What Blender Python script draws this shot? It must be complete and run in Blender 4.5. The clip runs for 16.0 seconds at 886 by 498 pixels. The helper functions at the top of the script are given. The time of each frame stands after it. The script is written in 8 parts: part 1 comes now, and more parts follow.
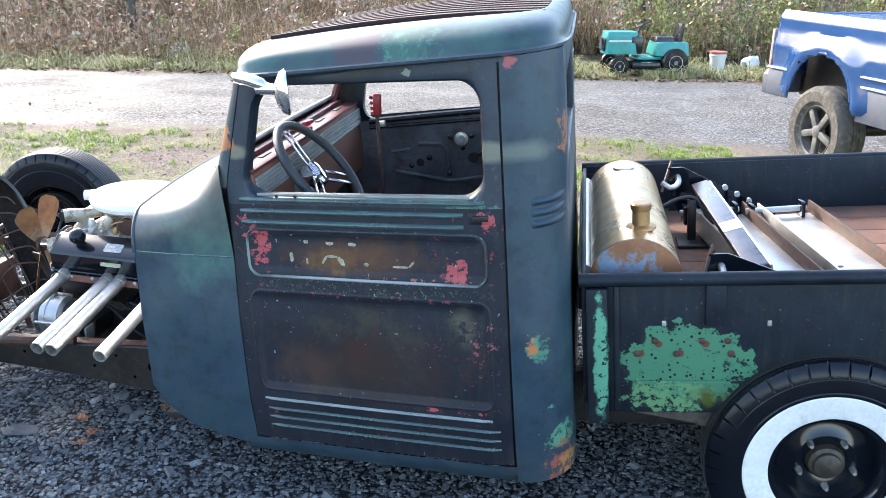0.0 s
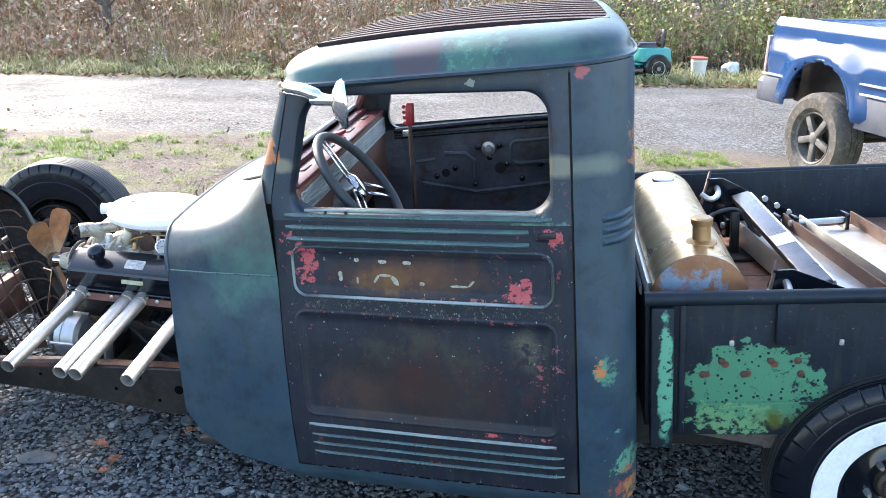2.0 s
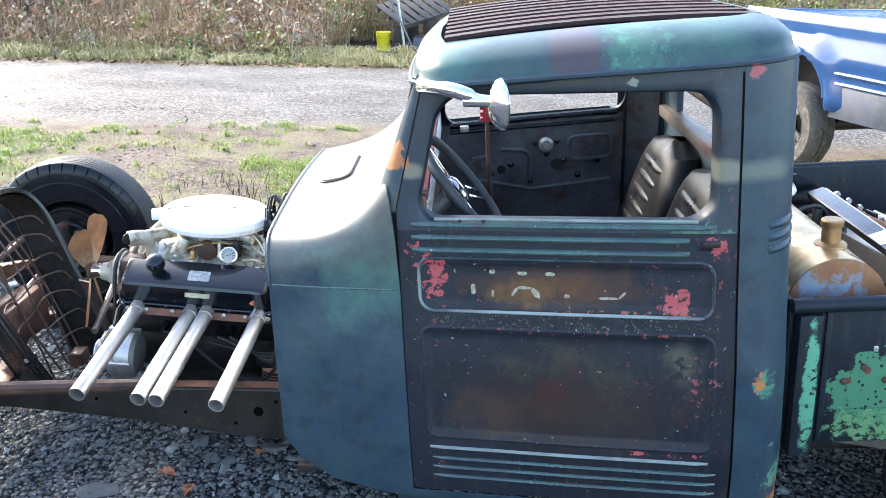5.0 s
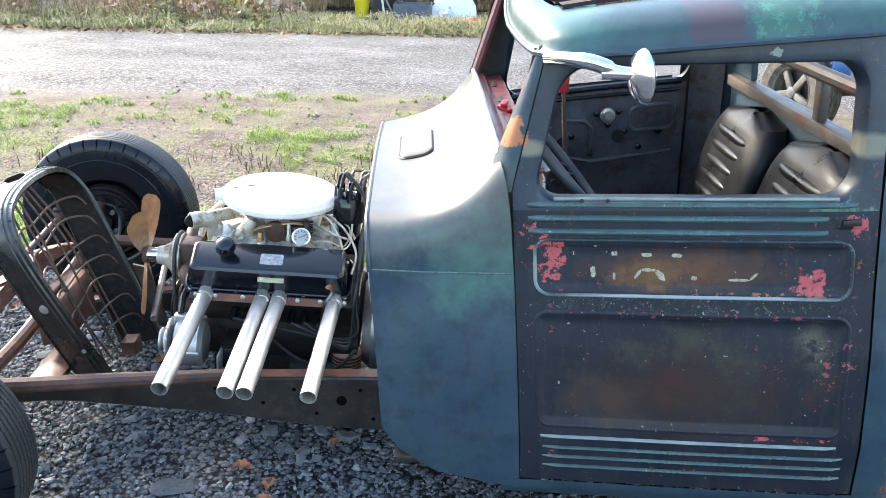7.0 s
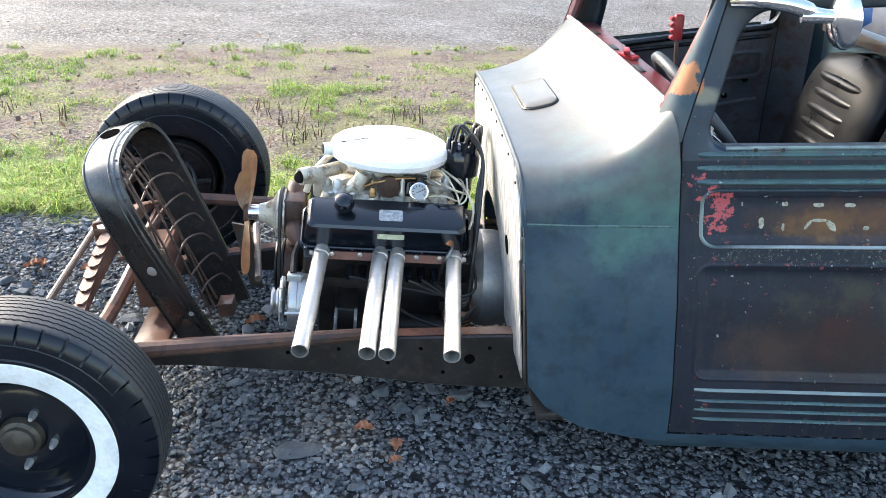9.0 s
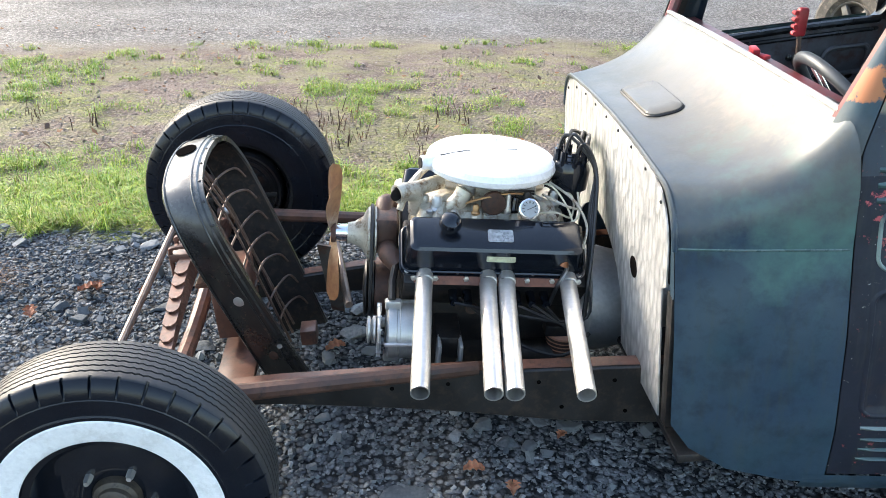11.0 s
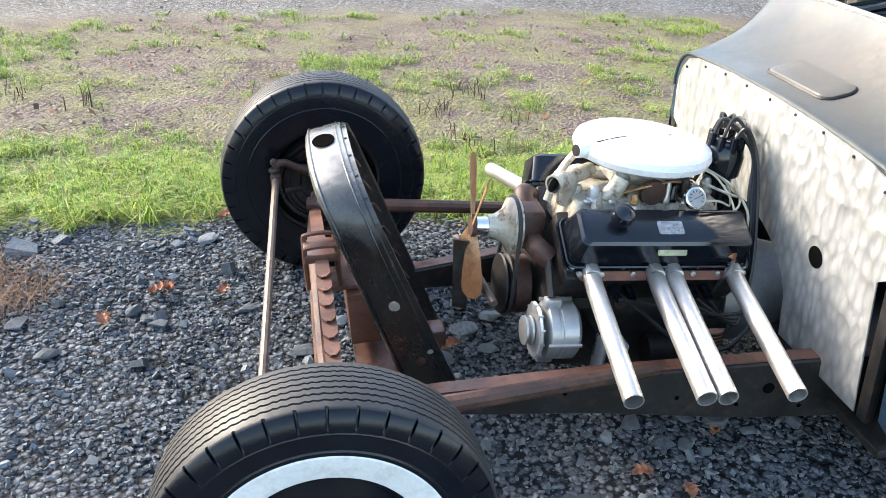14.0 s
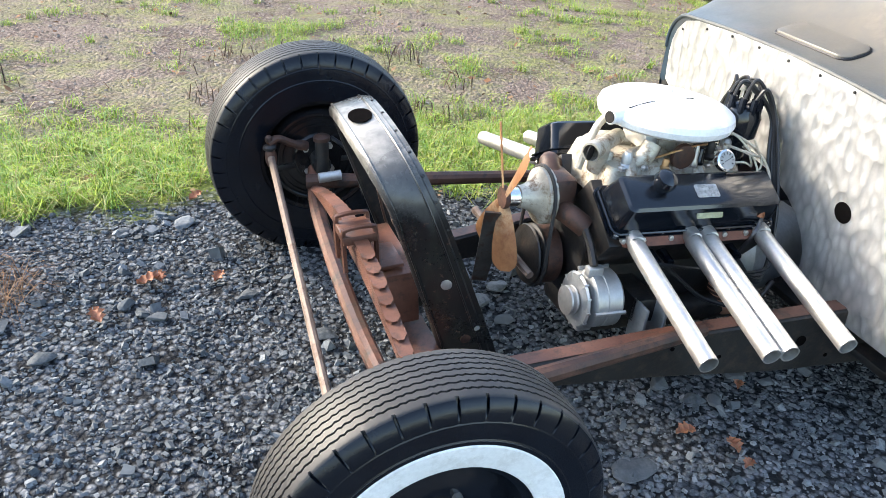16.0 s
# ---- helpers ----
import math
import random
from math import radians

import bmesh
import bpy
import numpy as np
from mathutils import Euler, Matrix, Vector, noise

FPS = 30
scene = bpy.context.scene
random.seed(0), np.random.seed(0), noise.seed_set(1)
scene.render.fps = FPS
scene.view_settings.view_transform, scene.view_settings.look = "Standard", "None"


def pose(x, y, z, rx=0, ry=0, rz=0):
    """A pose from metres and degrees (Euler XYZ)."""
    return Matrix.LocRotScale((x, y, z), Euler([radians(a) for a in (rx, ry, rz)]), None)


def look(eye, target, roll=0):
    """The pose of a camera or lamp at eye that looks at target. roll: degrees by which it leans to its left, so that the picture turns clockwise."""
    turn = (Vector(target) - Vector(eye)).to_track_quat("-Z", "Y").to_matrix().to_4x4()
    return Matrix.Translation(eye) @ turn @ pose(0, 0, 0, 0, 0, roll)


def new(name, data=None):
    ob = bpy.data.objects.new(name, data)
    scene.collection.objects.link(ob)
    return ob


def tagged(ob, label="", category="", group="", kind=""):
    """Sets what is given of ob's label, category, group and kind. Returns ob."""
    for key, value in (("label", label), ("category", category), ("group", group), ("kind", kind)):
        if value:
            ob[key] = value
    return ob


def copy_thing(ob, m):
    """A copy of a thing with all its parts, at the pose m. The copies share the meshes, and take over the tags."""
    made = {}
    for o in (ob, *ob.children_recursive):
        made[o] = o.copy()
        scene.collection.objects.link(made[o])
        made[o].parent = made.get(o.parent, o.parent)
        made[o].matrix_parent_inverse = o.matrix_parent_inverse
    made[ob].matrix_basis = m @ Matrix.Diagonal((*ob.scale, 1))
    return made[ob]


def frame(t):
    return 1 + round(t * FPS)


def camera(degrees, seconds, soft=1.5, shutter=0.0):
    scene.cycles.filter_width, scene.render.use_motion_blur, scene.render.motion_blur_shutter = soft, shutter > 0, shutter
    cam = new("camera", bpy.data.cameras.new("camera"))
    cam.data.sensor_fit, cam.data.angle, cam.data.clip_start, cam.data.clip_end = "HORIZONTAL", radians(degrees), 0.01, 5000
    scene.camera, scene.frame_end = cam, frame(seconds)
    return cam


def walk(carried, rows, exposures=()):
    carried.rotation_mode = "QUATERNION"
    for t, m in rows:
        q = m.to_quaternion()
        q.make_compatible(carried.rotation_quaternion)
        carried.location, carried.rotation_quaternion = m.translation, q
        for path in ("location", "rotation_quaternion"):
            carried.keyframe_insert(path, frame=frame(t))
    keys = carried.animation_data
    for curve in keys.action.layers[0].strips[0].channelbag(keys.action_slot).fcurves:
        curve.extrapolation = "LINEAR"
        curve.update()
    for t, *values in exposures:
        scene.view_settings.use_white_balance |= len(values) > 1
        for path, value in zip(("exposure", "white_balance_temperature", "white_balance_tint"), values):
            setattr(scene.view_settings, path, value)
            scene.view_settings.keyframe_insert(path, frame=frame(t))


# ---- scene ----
cam = camera(54.6, 16.0, 0.8)
PATH = [
    (0, (1.436, -2.047, 1.692), (0.781, -0.277, 1.032), 0.7),
    (0.5, (1.355, -2.06, 1.695), (0.727, -0.28, 1.031), 0.9),
    (1, (1.292, -2.06, 1.7), (0.678, -0.275, 1.039), 1),
    (1.5, (1.225, -2.035, 1.698), (0.623, -0.243, 1.045), 1.1),
    (2, (1.167, -2.016, 1.687), (0.576, -0.219, 1.037), 1.1),
    (2.5, (1.091, -1.996, 1.675), (0.509, -0.195, 1.029), 1.2),
    (3, (1.008, -1.992, 1.672), (0.452, -0.182, 1.027), 1.4),
    (3.5, (0.891, -1.993, 1.677), (0.394, -0.166, 1.033), 1.8),
    (4, (0.779, -2.022, 1.683), (0.32, -0.186, 1.037), 2),
    (4.2, (0.731, -2.03, 1.687), (0.284, -0.193, 1.035), 2),
    (6.5, (0.251, -1.959, 1.666), (-0.059, -0.116, 0.942), 2.40),
    (7, (0.151, -1.960, 1.659), (-0.150, -0.132, 0.915), 2.29),
    (7.5, (0.033, -1.960, 1.640), (-0.269, -0.123, 0.850), 2.17),
    (8, (-0.085, -1.966, 1.630), (-0.378, -0.114, 0.811), 2.32),
    (8.5, (-0.251, -2.007, 1.621), (-0.479, -0.105, 0.752), 2.88),
    (8.7, (-0.290, -1.997, 1.617), (-0.512, -0.096, 0.741), 2.73),
    (10.8, (-0.635, -1.779, 1.589), (-0.837, 0.018, 0.734), 1.6),
    (11, (-0.685, -1.766, 1.586), (-0.884, 0.029, 0.728), 1.6),
    (11.5, (-0.831, -1.745, 1.586), (-1.013, 0.047, 0.717), 1.7),
    (12, (-0.945, -1.736, 1.592), (-1.105, 0.055, 0.716), 1.9),
    (12.5, (-1.055, -1.724, 1.589), (-1.138, 0.057, 0.683), 2.5),
    (13, (-1.143, -1.703, 1.582), (-1.17, 0.075, 0.667), 3),
    (13.5, (-1.252, -1.669, 1.562), (-1.249, 0.109, 0.646), 3.2),
    (14, (-1.362, -1.634, 1.551), (-1.346, 0.145, 0.637), 3.2),
    (14.5, (-1.481, -1.588, 1.547), (-1.46, 0.19, 0.629), 3),
    (15, (-1.569, -1.562, 1.532), (-1.534, 0.213, 0.611), 3),
    (15.5, (-1.682, -1.545, 1.517), (-1.563, 0.211, 0.567), 3.9),
    (16, (-1.792, -1.542, 1.524), (-1.479, 0.179, 0.553), 4.8),
]
walk(cam, [(t, look(eye, target, roll)) for t, eye, target, roll in PATH], [(0, 2.62, 6750, 10.5), (7, 2.80, 6950, 10), (11, 2.43, 7150, 9), (16, 2.42, 7050, 9)])

# ---- light ----
world = bpy.data.worlds.new("sky")
scene.world = world
world.use_nodes = True
wn = world.node_tree
sky = wn.nodes.new("ShaderNodeTexSky")
sky.sky_type = 'NISHITA'
sky.sun_disc = False
SUN_DIR = Vector((-0.80, 0.50, 0.52)).normalized()
sky.sun_elevation = math.asin(SUN_DIR.z)
sky.sun_rotation = math.atan2(SUN_DIR.x, SUN_DIR.y)
sky.air_density, sky.dust_density, sky.ozone_density = 1.0, 1.5, 1.5
wn.links.new(sky.outputs[0], wn.nodes["Background"].inputs[0])
wn.nodes["Background"].inputs[1].default_value = 0.15
sun = new("sun", bpy.data.lights.new("sun", 'SUN'))
sun.data.energy, sun.data.angle, sun.data.color = 1.5, radians(9), (1.0, 0.95, 0.87)
sun.matrix_world = look((0, 0, 0), -SUN_DIR)


# ---- node helpers ----
class Mat:
    """A node material; coordinates are the object's own metres."""

    def __init__(self, name, rough=0.5, metal=0.0, spec=0.5):
        self.m = bpy.data.materials.new(name)
        self.m.use_nodes = True
        self.t = self.m.node_tree
        self.p = self.t.nodes["Principled BSDF"]
        self.p.inputs["Roughness"].default_value = rough
        self.p.inputs["Metallic"].default_value = metal
        self.p.inputs["Specular IOR Level"].default_value = spec
        self.co = self.t.nodes.new("ShaderNodeTexCoord").outputs["Object"]

    def node(self, kind, operation="", feature="", data_type=""):
        n = self.t.nodes.new("ShaderNode" + kind)
        if operation:
            n.operation = operation
        if feature:
            n.feature = feature
        if data_type:
            n.data_type = data_type
        return n

    def put(self, socket, v):
        if isinstance(v, bpy.types.NodeSocket):
            self.t.links.new(v, socket)
        elif isinstance(v, (tuple, list)) and len(v) == 3 and socket.type == 'RGBA':
            socket.default_value = (*v, 1)
        else:
            socket.default_value = v

    def noise(self, scale, detail=4.0, rough=0.55, vec=None, dist=0.0):
        n = self.node("TexNoise")
        self.put(n.inputs["Vector"], vec or self.co)
        n.inputs["Scale"].default_value, n.inputs["Detail"].default_value = scale, detail
        n.inputs["Roughness"].default_value, n.inputs["Distortion"].default_value = rough, dist
        return n.outputs["Fac"]

    def cells(self, scale, out="Distance", feature='F1', vec=None):
        n = self.node("TexVoronoi", feature=feature)
        self.put(n.inputs["Vector"], vec or self.co)
        n.inputs["Scale"].default_value = scale
        return n.outputs[out]

    def step(self, v, lo, hi, a=0.0, b=1.0):
        n = self.node("MapRange")
        for i, x in enumerate((v, lo, hi, a, b)):
            self.put(n.inputs[i], x)
        return n.outputs[0]

    def math(self, op, a, b=0.0):
        n = self.node("Math", operation=op)
        self.put(n.inputs[0], a)
        self.put(n.inputs[1], b)
        return n.outputs[0]

    def mix(self, f, a, b):
        n = self.node("Mix", data_type='RGBA')
        self.put(n.inputs[0], f)
        self.put(n.inputs[6], a)
        self.put(n.inputs[7], b)
        return n.outputs[2]

    def scaled(self, x, y, z):
        n = self.node("Mapping")
        self.put(n.inputs[0], self.co)
        n.inputs["Scale"].default_value = (x, y, z)
        return n.outputs[0]

    def axis(self, k):
        n = self.node("SeparateXYZ")
        self.put(n.inputs[0], self.co)
        return n.outputs[k]

    def spot(self, c, r, ragged=0.5, scale=25.0, thin=(1, 1, 1), soft=0.25):
        """A mask round the place c, ragged at its rim. thin stretches it along the axes."""
        n = self.node("Mapping")
        self.put(n.inputs[0], self.co)
        n.inputs["Location"].default_value = [-a * b for a, b in zip(c, thin)]
        n.inputs["Scale"].default_value = thin
        d = self.node("VectorMath", operation='LENGTH')
        self.put(d.inputs[0], n.outputs[0])
        w = self.math('MULTIPLY', self.math('SUBTRACT', self.noise(scale, 5, 0.65), 0.5), r * ragged * 3)
        return self.step(self.math('ADD', d.outputs["Value"], w), r, r * (1 - soft))

    def random(self):
        return self.node("NewGeometry").outputs["Random Per Island"]

    def colour(self, v):
        self.put(self.p.inputs["Base Color"], v)

    def rough(self, v):
        self.put(self.p.inputs["Roughness"], v)

    def bump(self, h, strength=0.3, dist=0.003):
        n = self.node("Bump")
        n.inputs["Strength"].default_value, n.inputs["Distance"].default_value = strength, dist
        self.put(n.inputs["Height"], h)
        self.put(self.p.inputs["Normal"], n.outputs[0])


def simple(name, base, rough=0.5, metal=0.0, var=0.35, scale=6.0, bump=0.15, dirt=None, grain=90.0):
    """A surface in one colour with blotches, fine grain and, where given, dirt of another colour."""
    m = Mat(name, rough, metal)
    a = m.noise(scale, 6, 0.6)
    g = m.noise(grain, 3, 0.6)
    dark = tuple(c * (1 - var) for c in base)
    lite = tuple(min(1, c * (1 + var)) for c in base)
    c = m.mix(m.step(a, 0.32, 0.68), dark, lite)
    c = m.mix(m.step(g, 0.35, 0.75, 0, 0.35), c, tuple(x * 0.6 for x in base))
    if dirt:
        c = m.mix(m.step(m.noise(scale * 2.3, 7, 0.7), 0.5, 0.66), c, dirt)
    m.colour(c)
    m.rough(m.step(a, 0.3, 0.7, max(0.03, rough - 0.1), min(1, rough + 0.12)))
    m.bump(g, bump, 0.002)
    return m.m


# ---- mesh helpers ----
def thing(name, label, category, m=None, group="", kind=""):
    ob = new(name)
    ob.empty_display_size = 0.1
    if m is not None:
        ob.matrix_world = m
    return tagged(ob, label, category, group, kind)


def mesh_of(name, bm, material, smooth=True, angle=35):
    bmesh.ops.remove_doubles(bm, verts=bm.verts, dist=1e-5)
    bmesh.ops.recalc_face_normals(bm, faces=bm.faces)
    me = bpy.data.meshes.new(name)
    if smooth:
        lim = radians(angle)
        for f in bm.faces:
            f.smooth = True
        for e in bm.edges:
            e.smooth = not (len(e.link_faces) == 2 and e.calc_face_angle(0) > lim)
    bm.to_mesh(me)
    bm.free()
    me.materials.append(material)
    return me


def part(name, bm, material, parent, label="", smooth=True, angle=35):
    ob = new(name, mesh_of(name, bm, material, smooth, angle))
    ob.parent = parent
    return tagged(ob, label)


def share(name, me, parent, m):
    ob = new(name, me)
    ob.parent = parent
    ob.matrix_basis = m
    return ob


def box(bm, x0, x1, y0, y1, z0, z1, bevel=0.004, seg=2, m=None):
    t = Matrix.Translation(((x0 + x1) / 2, (y0 + y1) / 2, (z0 + z1) / 2)) @ Matrix.Diagonal((abs(x1 - x0), abs(y1 - y0), abs(z1 - z0), 1))
    r = bmesh.ops.create_cube(bm, size=1, matrix=t)
    if bevel:
        es = list({e for v in r["verts"] for e in v.link_edges})
        out = bmesh.ops.bevel(bm, geom=es, offset=bevel, segments=seg, profile=0.5, affect='EDGES')
        vs = {v for f in out["faces"] for v in f.verts}
        vs = {v for v in bm.verts if v in vs or v in r["verts"]}
    else:
        vs = r["verts"]
    if m is not None:
        bmesh.ops.transform(bm, matrix=m, verts=[v for v in vs if v.is_valid])
    return bm


def B(*a, **k):
    return box(bmesh.new(), *a, **k)


def grid(bm, nu, nv, fn, close=False):
    vs = [[bm.verts.new(fn(i / nu, j / nv)) for j in range(nv + 1)] for i in range(nu + (0 if close else 1))]
    n = len(vs)
    for i in range(nu):
        for j in range(nv):
            bm.faces.new((vs[i][j], vs[(i + 1) % n][j], vs[(i + 1) % n][j + 1], vs[i][j + 1]))
    return vs


def lathe(bm, profile, m=None, seg=32, caps=True):
    """Turns (radius, along) pairs round the z axis of m."""
    m = m or Matrix()
    rings = []
    for r, a in profile:
        rings.append([bm.verts.new(m @ Vector((r * math.cos(2 * math.pi * i / seg), r * math.sin(2 * math.pi * i / seg), a))) for i in range(seg)])
    for a, b in zip(rings, rings[1:]):
        for i in range(seg):
            bm.faces.new((a[i], a[(i + 1) % seg], b[(i + 1) % seg], b[i]))
    if caps:
        for ring in (rings[0], rings[-1]):
            bm.faces.new(ring)
    return bm


def tube(bm, pts, r, seg=10, caps=True, hollow=0.0):
    """A pipe along points; r is one radius or one for each point."""
    pts = [Vector(p) for p in pts]
    rs = r if isinstance(r, (list, tuple)) else [r] * len(pts)
    up = Vector((0, 0, 1))
    d0 = (pts[1] - pts[0]).normalized()
    if abs(d0.dot(up)) > 0.95:
        up = Vector((1, 0, 0))
    rings = []
    for k, p in enumerate(pts):
        d = (pts[min(k + 1, len(pts) - 1)] - pts[max(k - 1, 0)]).normalized()
        a = (up - d * up.dot(d)).normalized()
        b = d.cross(a)
        up = a
        rings.append([bm.verts.new(p + (a * math.cos(2 * math.pi * i / seg) + b * math.sin(2 * math.pi * i / seg)) * rs[k]) for i in range(seg)])
    if hollow:
        d = (pts[-1] - pts[-2]).normalized()
        for back, s in ((0.0, hollow), (0.16, hollow)):
            rings.append([bm.verts.new(pts[-1] - d * back + (v.co - pts[-1]) * s) for v in rings[len(pts) - 1]])
    for a, b in zip(rings, rings[1:]):
        for i in range(seg):
            bm.faces.new((a[i], a[(i + 1) % seg], b[(i + 1) % seg], b[i]))
    if caps:
        bm.faces.new(rings[0])
        bm.faces.new(rings[-1])
    return bm


def T(pts, r, **k):
    return tube(bmesh.new(), pts, r, **k)


def L(profile, m=None, **k):
    return lathe(bmesh.new(), profile, m, **k)


def curve(pts, n=8):
    """A smooth polyline through points."""
    pts = [Vector(p) for p in pts]
    out = []
    for i in range(len(pts) - 1):
        p0, p1, p2, p3 = pts[max(i - 1, 0)], pts[i], pts[i + 1], pts[min(i + 2, len(pts) - 1)]
        for k in range(n):
            t = k / n
            out.append(0.5 * ((2 * p1) + (p2 - p0) * t + (2 * p0 - 5 * p1 + 4 * p2 - p3) * t * t + (3 * p1 - p0 - 3 * p2 + p3) * t ** 3))
    return out + [pts[-1]]


def plate(bm, outline, m, t):
    """A flat outline (x, y) extruded by t along z of m."""
    a = [bm.verts.new(m @ Vector((x, y, 0))) for x, y in outline]
    b = [bm.verts.new(m @ Vector((x, y, t))) for x, y in outline]
    bm.faces.new(a)
    bm.faces.new(b)
    n = len(a)
    for i in range(n):
        bm.faces.new((a[i], a[(i + 1) % n], b[(i + 1) % n], b[i]))
    return bm


def rounded(x0, x1, y0, y1, r, n=6):
    out = []
    for cx, cy, a0 in ((x1 - r, y1 - r, 0), (x0 + r, y1 - r, 90), (x0 + r, y0 + r, 180), (x1 - r, y0 + r, 270)):
        for k in range(n + 1):
            a = radians(a0 + 90 * k / n)
            out.append((cx + r * math.cos(a), cy + r * math.sin(a)))
    return out


def interp(xs, ys, x):
    return float(np.interp(x, xs, ys))


ALONG_X = Matrix.Rotation(radians(90), 4, 'Y')     # lathe axis to +x
ALONG_Y = Matrix.Rotation(radians(-90), 4, 'X')    # lathe axis to +y


def at(x, y, z, turn=None):
    return Matrix.Translation((x, y, z)) @ (turn or Matrix())


# the old pickup stands turned and raked on the lot: x to its tail, y to its far side
TRUCK = Matrix.Rotation(radians(11.5), 4, 'Z') @ Matrix.Rotation(radians(-5.0), 4, 'Y')
MID = 0.67

# ---- materials ----
RUST = simple("rust", (0.075, 0.034, 0.022), 0.6, 0.1, 0.5, 12, 0.5, (0.022, 0.016, 0.014))
BROWN = simple("brown primer", (0.135, 0.058, 0.038), 0.42, 0.0, 0.4, 9, 0.3, (0.045, 0.028, 0.022))
TIEROD = simple("brown-grey rod steel", (0.17, 0.125, 0.10), 0.5, 0.3, 0.3, 14, 0.2, (0.09, 0.05, 0.035))
HOLE = Mat("unlit hollow", 1.0, spec=0.0)
HOLE.colour(HOLE.mix(HOLE.noise(20), (0.003, 0.003, 0.003), (0.006, 0.005, 0.005)))
HOLE = HOLE.m
BLACK = simple("black paint", (0.008, 0.008, 0.009), 0.22, 0.0, 0.4, 7, 0.1, (0.016, 0.015, 0.015))
ENGINE_BLACK = simple("engine black", (0.005, 0.007, 0.011), 0.11, 0.0, 0.3, 8, 0.03)
DARK = simple("greasy black", (0.008, 0.0075, 0.0075), 0.5, 0.0, 0.5, 14, 0.4, (0.03, 0.02, 0.015))
def rubber():
    """Black tyre rubber, its tread scuffed grey by the road."""
    m = Mat("rubber", 0.34, spec=0.3)
    d = m.node("VectorMath", operation='LENGTH')
    m.put(d.inputs[0], m.scaled(1, 0, 1))
    c = m.mix(m.step(m.noise(9, 6, 0.6), 0.35, 0.65), (0.003, 0.004, 0.007), (0.006, 0.008, 0.012))
    c = m.mix(m.step(m.noise(23, 6, 0.7), 0.55, 0.72, 0, 0.5), c, (0.012, 0.012, 0.013))
    tread = m.step(d.outputs["Value"], 0.3405, 0.3435)
    c = m.mix(m.math('MULTIPLY', tread, m.step(m.noise(14, 6, 0.65), 0.3, 0.7, 0.55, 0.95)), c, (0.046, 0.043, 0.041))
    m.colour(c)
    m.rough(m.step(tread, 0, 1, 0.25, 0.5))
    m.bump(m.noise(120, 3), 0.08, 0.002)
    return m.m


RUBBER = rubber()
WHITEWALL = simple("whitewall", (0.75, 0.74, 0.72), 0.55, 0.0, 0.06, 7, 0.05, (0.55, 0.53, 0.5))
STEEL = simple("bare steel", (0.58, 0.56, 0.53), 0.42, 0.85, 0.15, 6, 0.12)
ALU = simple("dull aluminium", (0.5, 0.5, 0.49), 0.45, 0.75, 0.2, 12, 0.2)
CHROME = simple("chrome", (0.85, 0.85, 0.87), 0.08, 1.0, 0.05, 5, 0.02)
CAST = simple("stained cast metal", (0.5, 0.46, 0.38), 0.45, 0.45, 0.35, 14, 0.4, (0.16, 0.09, 0.045))
BRASS = simple("tarnished brass", (0.42, 0.25, 0.12), 0.45, 0.8, 0.3, 10, 0.2)
WHITE = simple("white enamel", (0.8, 0.8, 0.79), 0.3, 0.0, 0.04, 5, 0.03)
RED = simple("red plastic", (0.35, 0.02, 0.03), 0.4, 0.0, 0.25, 10, 0.1)
ORANGE = simple("faded orange paint", (0.55, 0.27, 0.17), 0.55, 0.0, 0.2, 12, 0.1)
WOODFLOOR = simple("worn red-brown boards", (0.17, 0.08, 0.05), 0.7, 0.0, 0.4, 4, 0.4, (0.09, 0.06, 0.05))
VINYL = simple("black vinyl", (0.010, 0.0105, 0.012), 0.34, 0.0, 0.3, 9, 0.2)
VINYL.node_tree.nodes["Principled BSDF"].inputs["Specular IOR Level"].default_value = 0.18
INNER = simple("inner door paint", (0.095, 0.098, 0.112), 0.38, 0.0, 0.45, 6, 0.2, (0.07, 0.035, 0.03))
MAROON = simple("maroon paint", (0.12, 0.02, 0.025), 0.4, 0.0, 0.35, 8, 0.2, (0.05, 0.02, 0.02))
HARDBOARD = simple("red-brown hardboard", (0.19, 0.075, 0.045), 0.65, 0.0, 0.2, 5, 0.1)
WIRE = simple("black rubber lead", (0.015, 0.015, 0.017), 0.45, 0.0, 0.2, 20, 0.05)
GLASSY = simple("gauge face", (0.30, 0.31, 0.31), 0.2, 0.0, 0.05, 30, 0.0)


